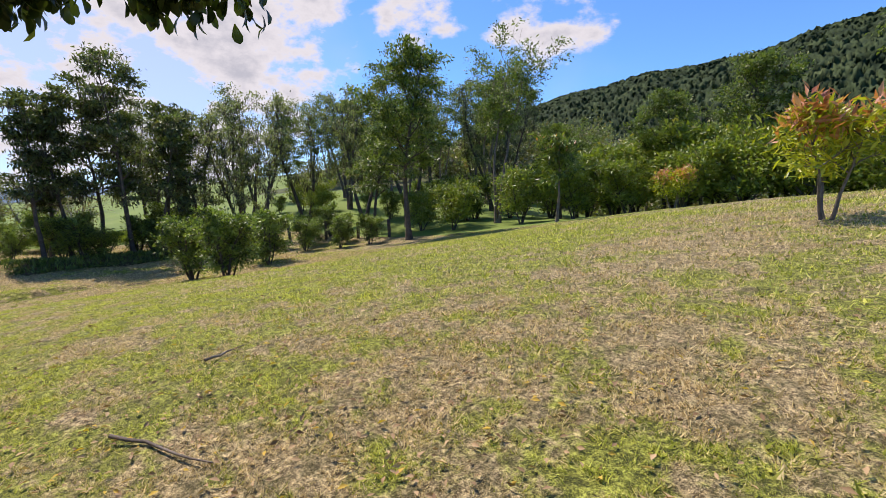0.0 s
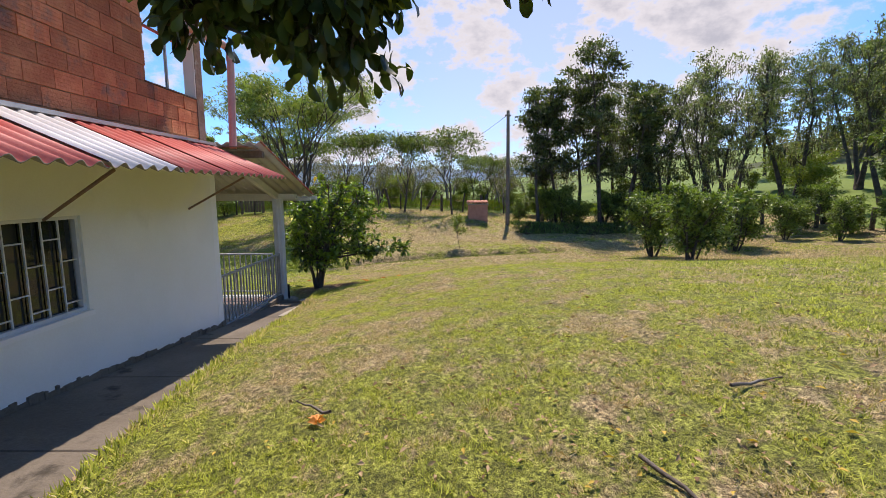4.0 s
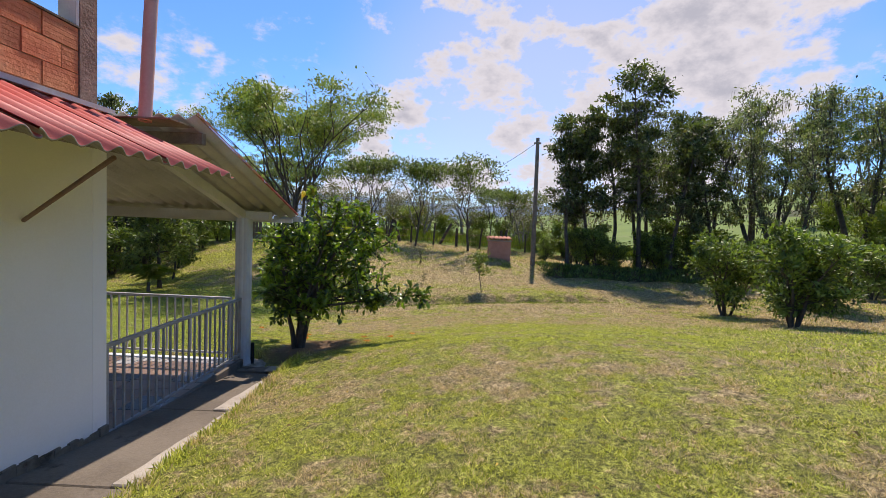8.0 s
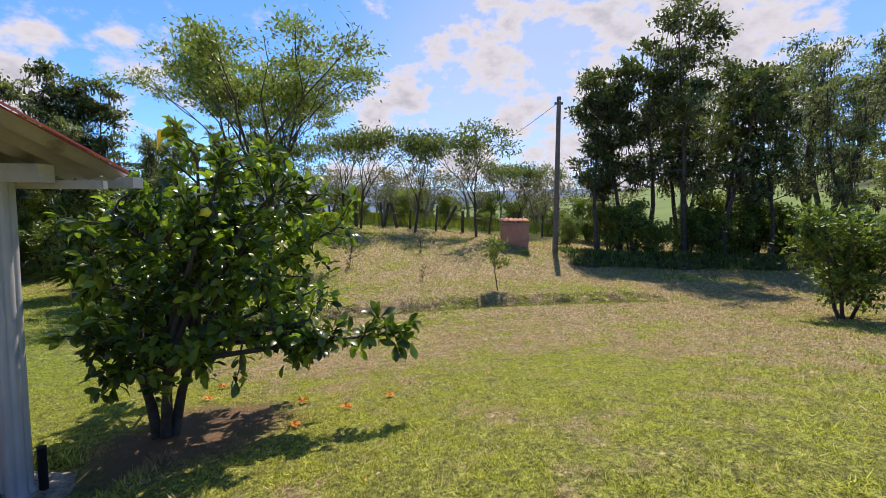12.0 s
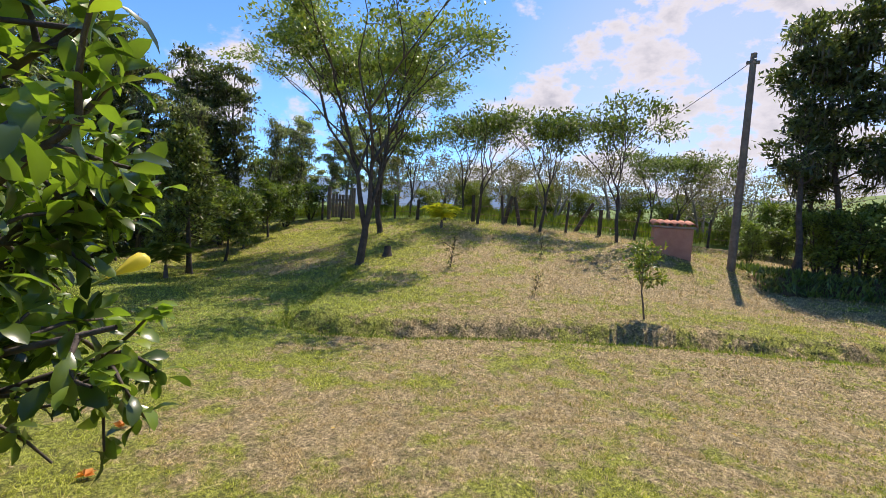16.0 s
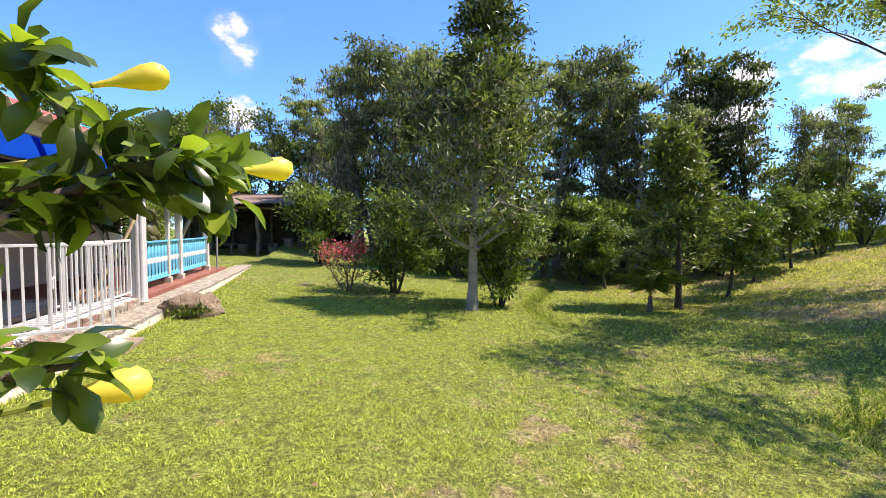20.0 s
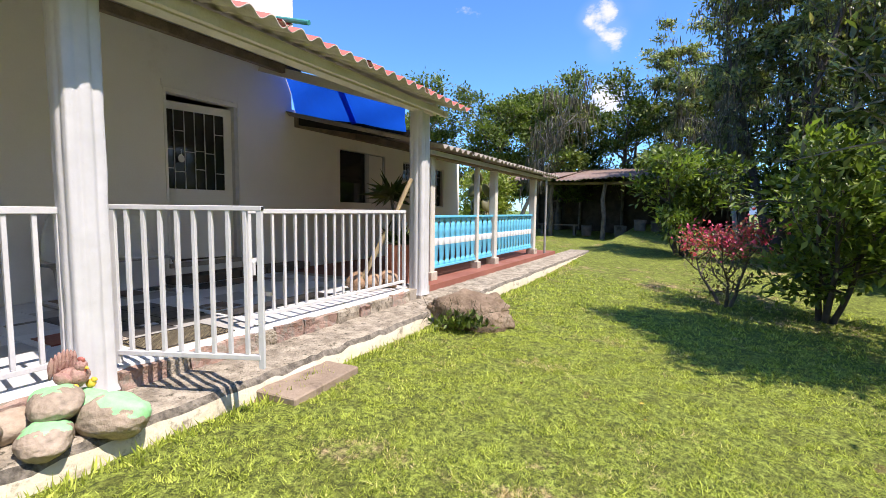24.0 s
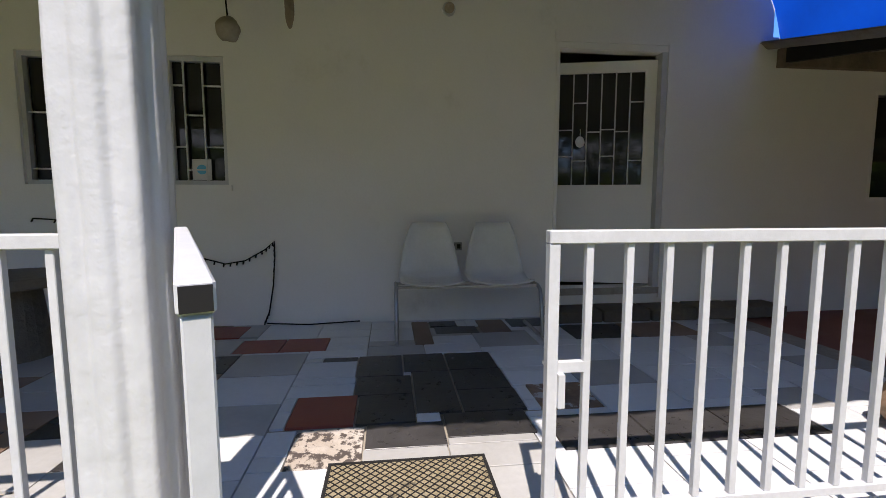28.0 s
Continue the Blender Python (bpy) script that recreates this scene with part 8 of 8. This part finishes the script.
def shed():
    """Open-sided shed with a sagging sheet roof; benches and drums in its shade."""
    x0, x1, y0, y1 = 6.6, 16.2, 25.2, 31.0
    z = height(11.5, 25.2)
    ob = thing("shed", "open shed with a low rusty sheet roof and dark inside", "shed", (0, 0, z))
    for i in range(10):
        w = (x1 - x0) / 10
        wave_sheet("roof_sheet", "rusty", "grey_sheet", ob, (x0 + i * w, y1, 3.3), (1, 0, 0), (0, -(y1 - y0 + 0.5), -0.95 + 0.05 * (i % 3)), w + 0.06, y1 - y0 + 0.6)
    for x in (6.9, 9.2, 11.3, 13.7, 15.9):
        pts = np.array([(x, y0, -0.2), (x + 0.05, y0, 0.9), (x - 0.03, y0, 1.6), (x + 0.06, y0, 2.25)])
        part("post", tube_mesh("post", [(pts, np.array([0.10, 0.08, 0.085, 0.07]))], M["bark"], 8), None, ob)
        part("post", one_bar((x, y1, -0.2), (x, y1, 3.2), 0.16, sides=8), M["bark"], ob)
    part("plate", one_bar((x0, y0, 2.28), (x1, y0, 2.20), 0.12, sides=8), M["bark"], ob)
    part("back_wall", boxes((x0, x1, y1 + 0.1, y1 + 0.2, -0.2, 3.1)), M["dark_bark"], ob, "dark plank wall at the back")
    part("side_wall", boxes((x1, x1 + 0.1, y0 + 1.5, y1, -0.2, 2.6)), M["dark_bark"], ob)
    for i, x in enumerate((11.9, 12.6, 13.2, 10.4)):
        d = thing("drum", "old bucket standing in the shed", "bucket", (x, y0 + 0.6 + 0.3 * i, height(x, y0 + 0.8)), "buckets in the shed")
        bm = bmesh.new()
        bmesh.ops.create_cone(bm, cap_ends=True, segments=16, radius1=0.2, radius2=0.24, depth=0.45)
        bmesh.ops.translate(bm, verts=bm.verts, vec=(0, 0, 0.22))
        part("body", bm, M["wood"] if i % 2 else M["dark_concrete"], d)
    b = thing("bench", "rough plank bench in the shed", "bench", (9.3, 26.2, height(9.3, 26.2)))
    part("plank", boxes((-0.9, 0.9, -0.18, 0.18, 0.42, 0.47)), M["wood"], b)
    for x in (-0.7, 0.7):
        part("leg", boxes((x - 0.05, x + 0.05, -0.15, 0.15, 0, 0.42)), M["wood"], b)


M["rusty"] = surf("rusty_sheet", (0.17, 0.120, 0.100), (0.28, 0.21, 0.18), 1.5, 0.7, 0.2, 30, stain=(0.17, 0.09, 0.07), stain_at=(0.5, 0.7), stain_scale=1.5)
shed()


def cactus():
    ob = thing("cactus", "tall prickly pear cactus at the corner of the house", "cactus", (9.0, 18.5, height(9.0, 18.5)))
    rng = np.random.default_rng(85)
    me = finish(pebble(301, (0.16, 0.05, 0.22)), "pad", M["leaf_olive"], True)
    for i in range(26):
        a, lev = rng.uniform(0, 6.28), i // 5
        o = new("pad", me)
        o.parent = ob
        o.matrix_basis = pose(0.28 * math.cos(a) * rng.uniform(0.2, 1.2), 0.28 * math.sin(a), 0.25 + lev * 0.36 + rng.uniform(-0.08, 0.08), rng.uniform(-25, 25), rng.uniform(-35, 35), rng.uniform(0, 180))


cactus()


def dropped_twigs():
    rng = np.random.default_rng(87)
    for i, (x, y, ln) in enumerate(((3.35, -1.25, 0.75), (2.75, 0.45, 0.5), (4.1, 0.35, 0.35), (3.9, -2.0, 0.4))):
        a = rng.uniform(0, 6.28)
        pts, rad = limb(rng, (0, 0, 0.02), (math.cos(a), math.sin(a), 0), ln, 0.012, 0.004, 7, 0.15)
        pts[:, 2] = 0.03 + np.abs(rng.normal(0, 0.012, 7))
        ob = thing("twig", "dry twig lying on the lawn", "twig", (x, y, height(x, y)), "dropped twigs")
        part("stick", tube_mesh("stick", [(pts, rad)], M["bark"], 5), None, ob)
    me = None
    for i, (x, y) in enumerate(((4.05, 0.42), (12.6, 1.15), (13.0, 1.7), (12.2, 1.5), (13.9, 3.0), (14.6, 3.6), (13.4, 2.9), (14.9, 4.4), (12.9, 0.8))):
        ob = thing("fallen_flower", "withered orange flower on the grass", "flower", (x, y, height(x, y) + 0.03), "fallen flowers", turn=i * 70)
        if me is None:
            a = np.linspace(0, 6.28, 9)[:-1]
            me = leaf_mesh("petals", M["orange_flower"], rng, np.zeros((8, 3)), np.stack([np.cos(a), np.sin(a), np.full(8, 0.25)], -1), 0.075, 0.055, spread=0.15)
        part("petals", me, None, ob)


dropped_twigs()
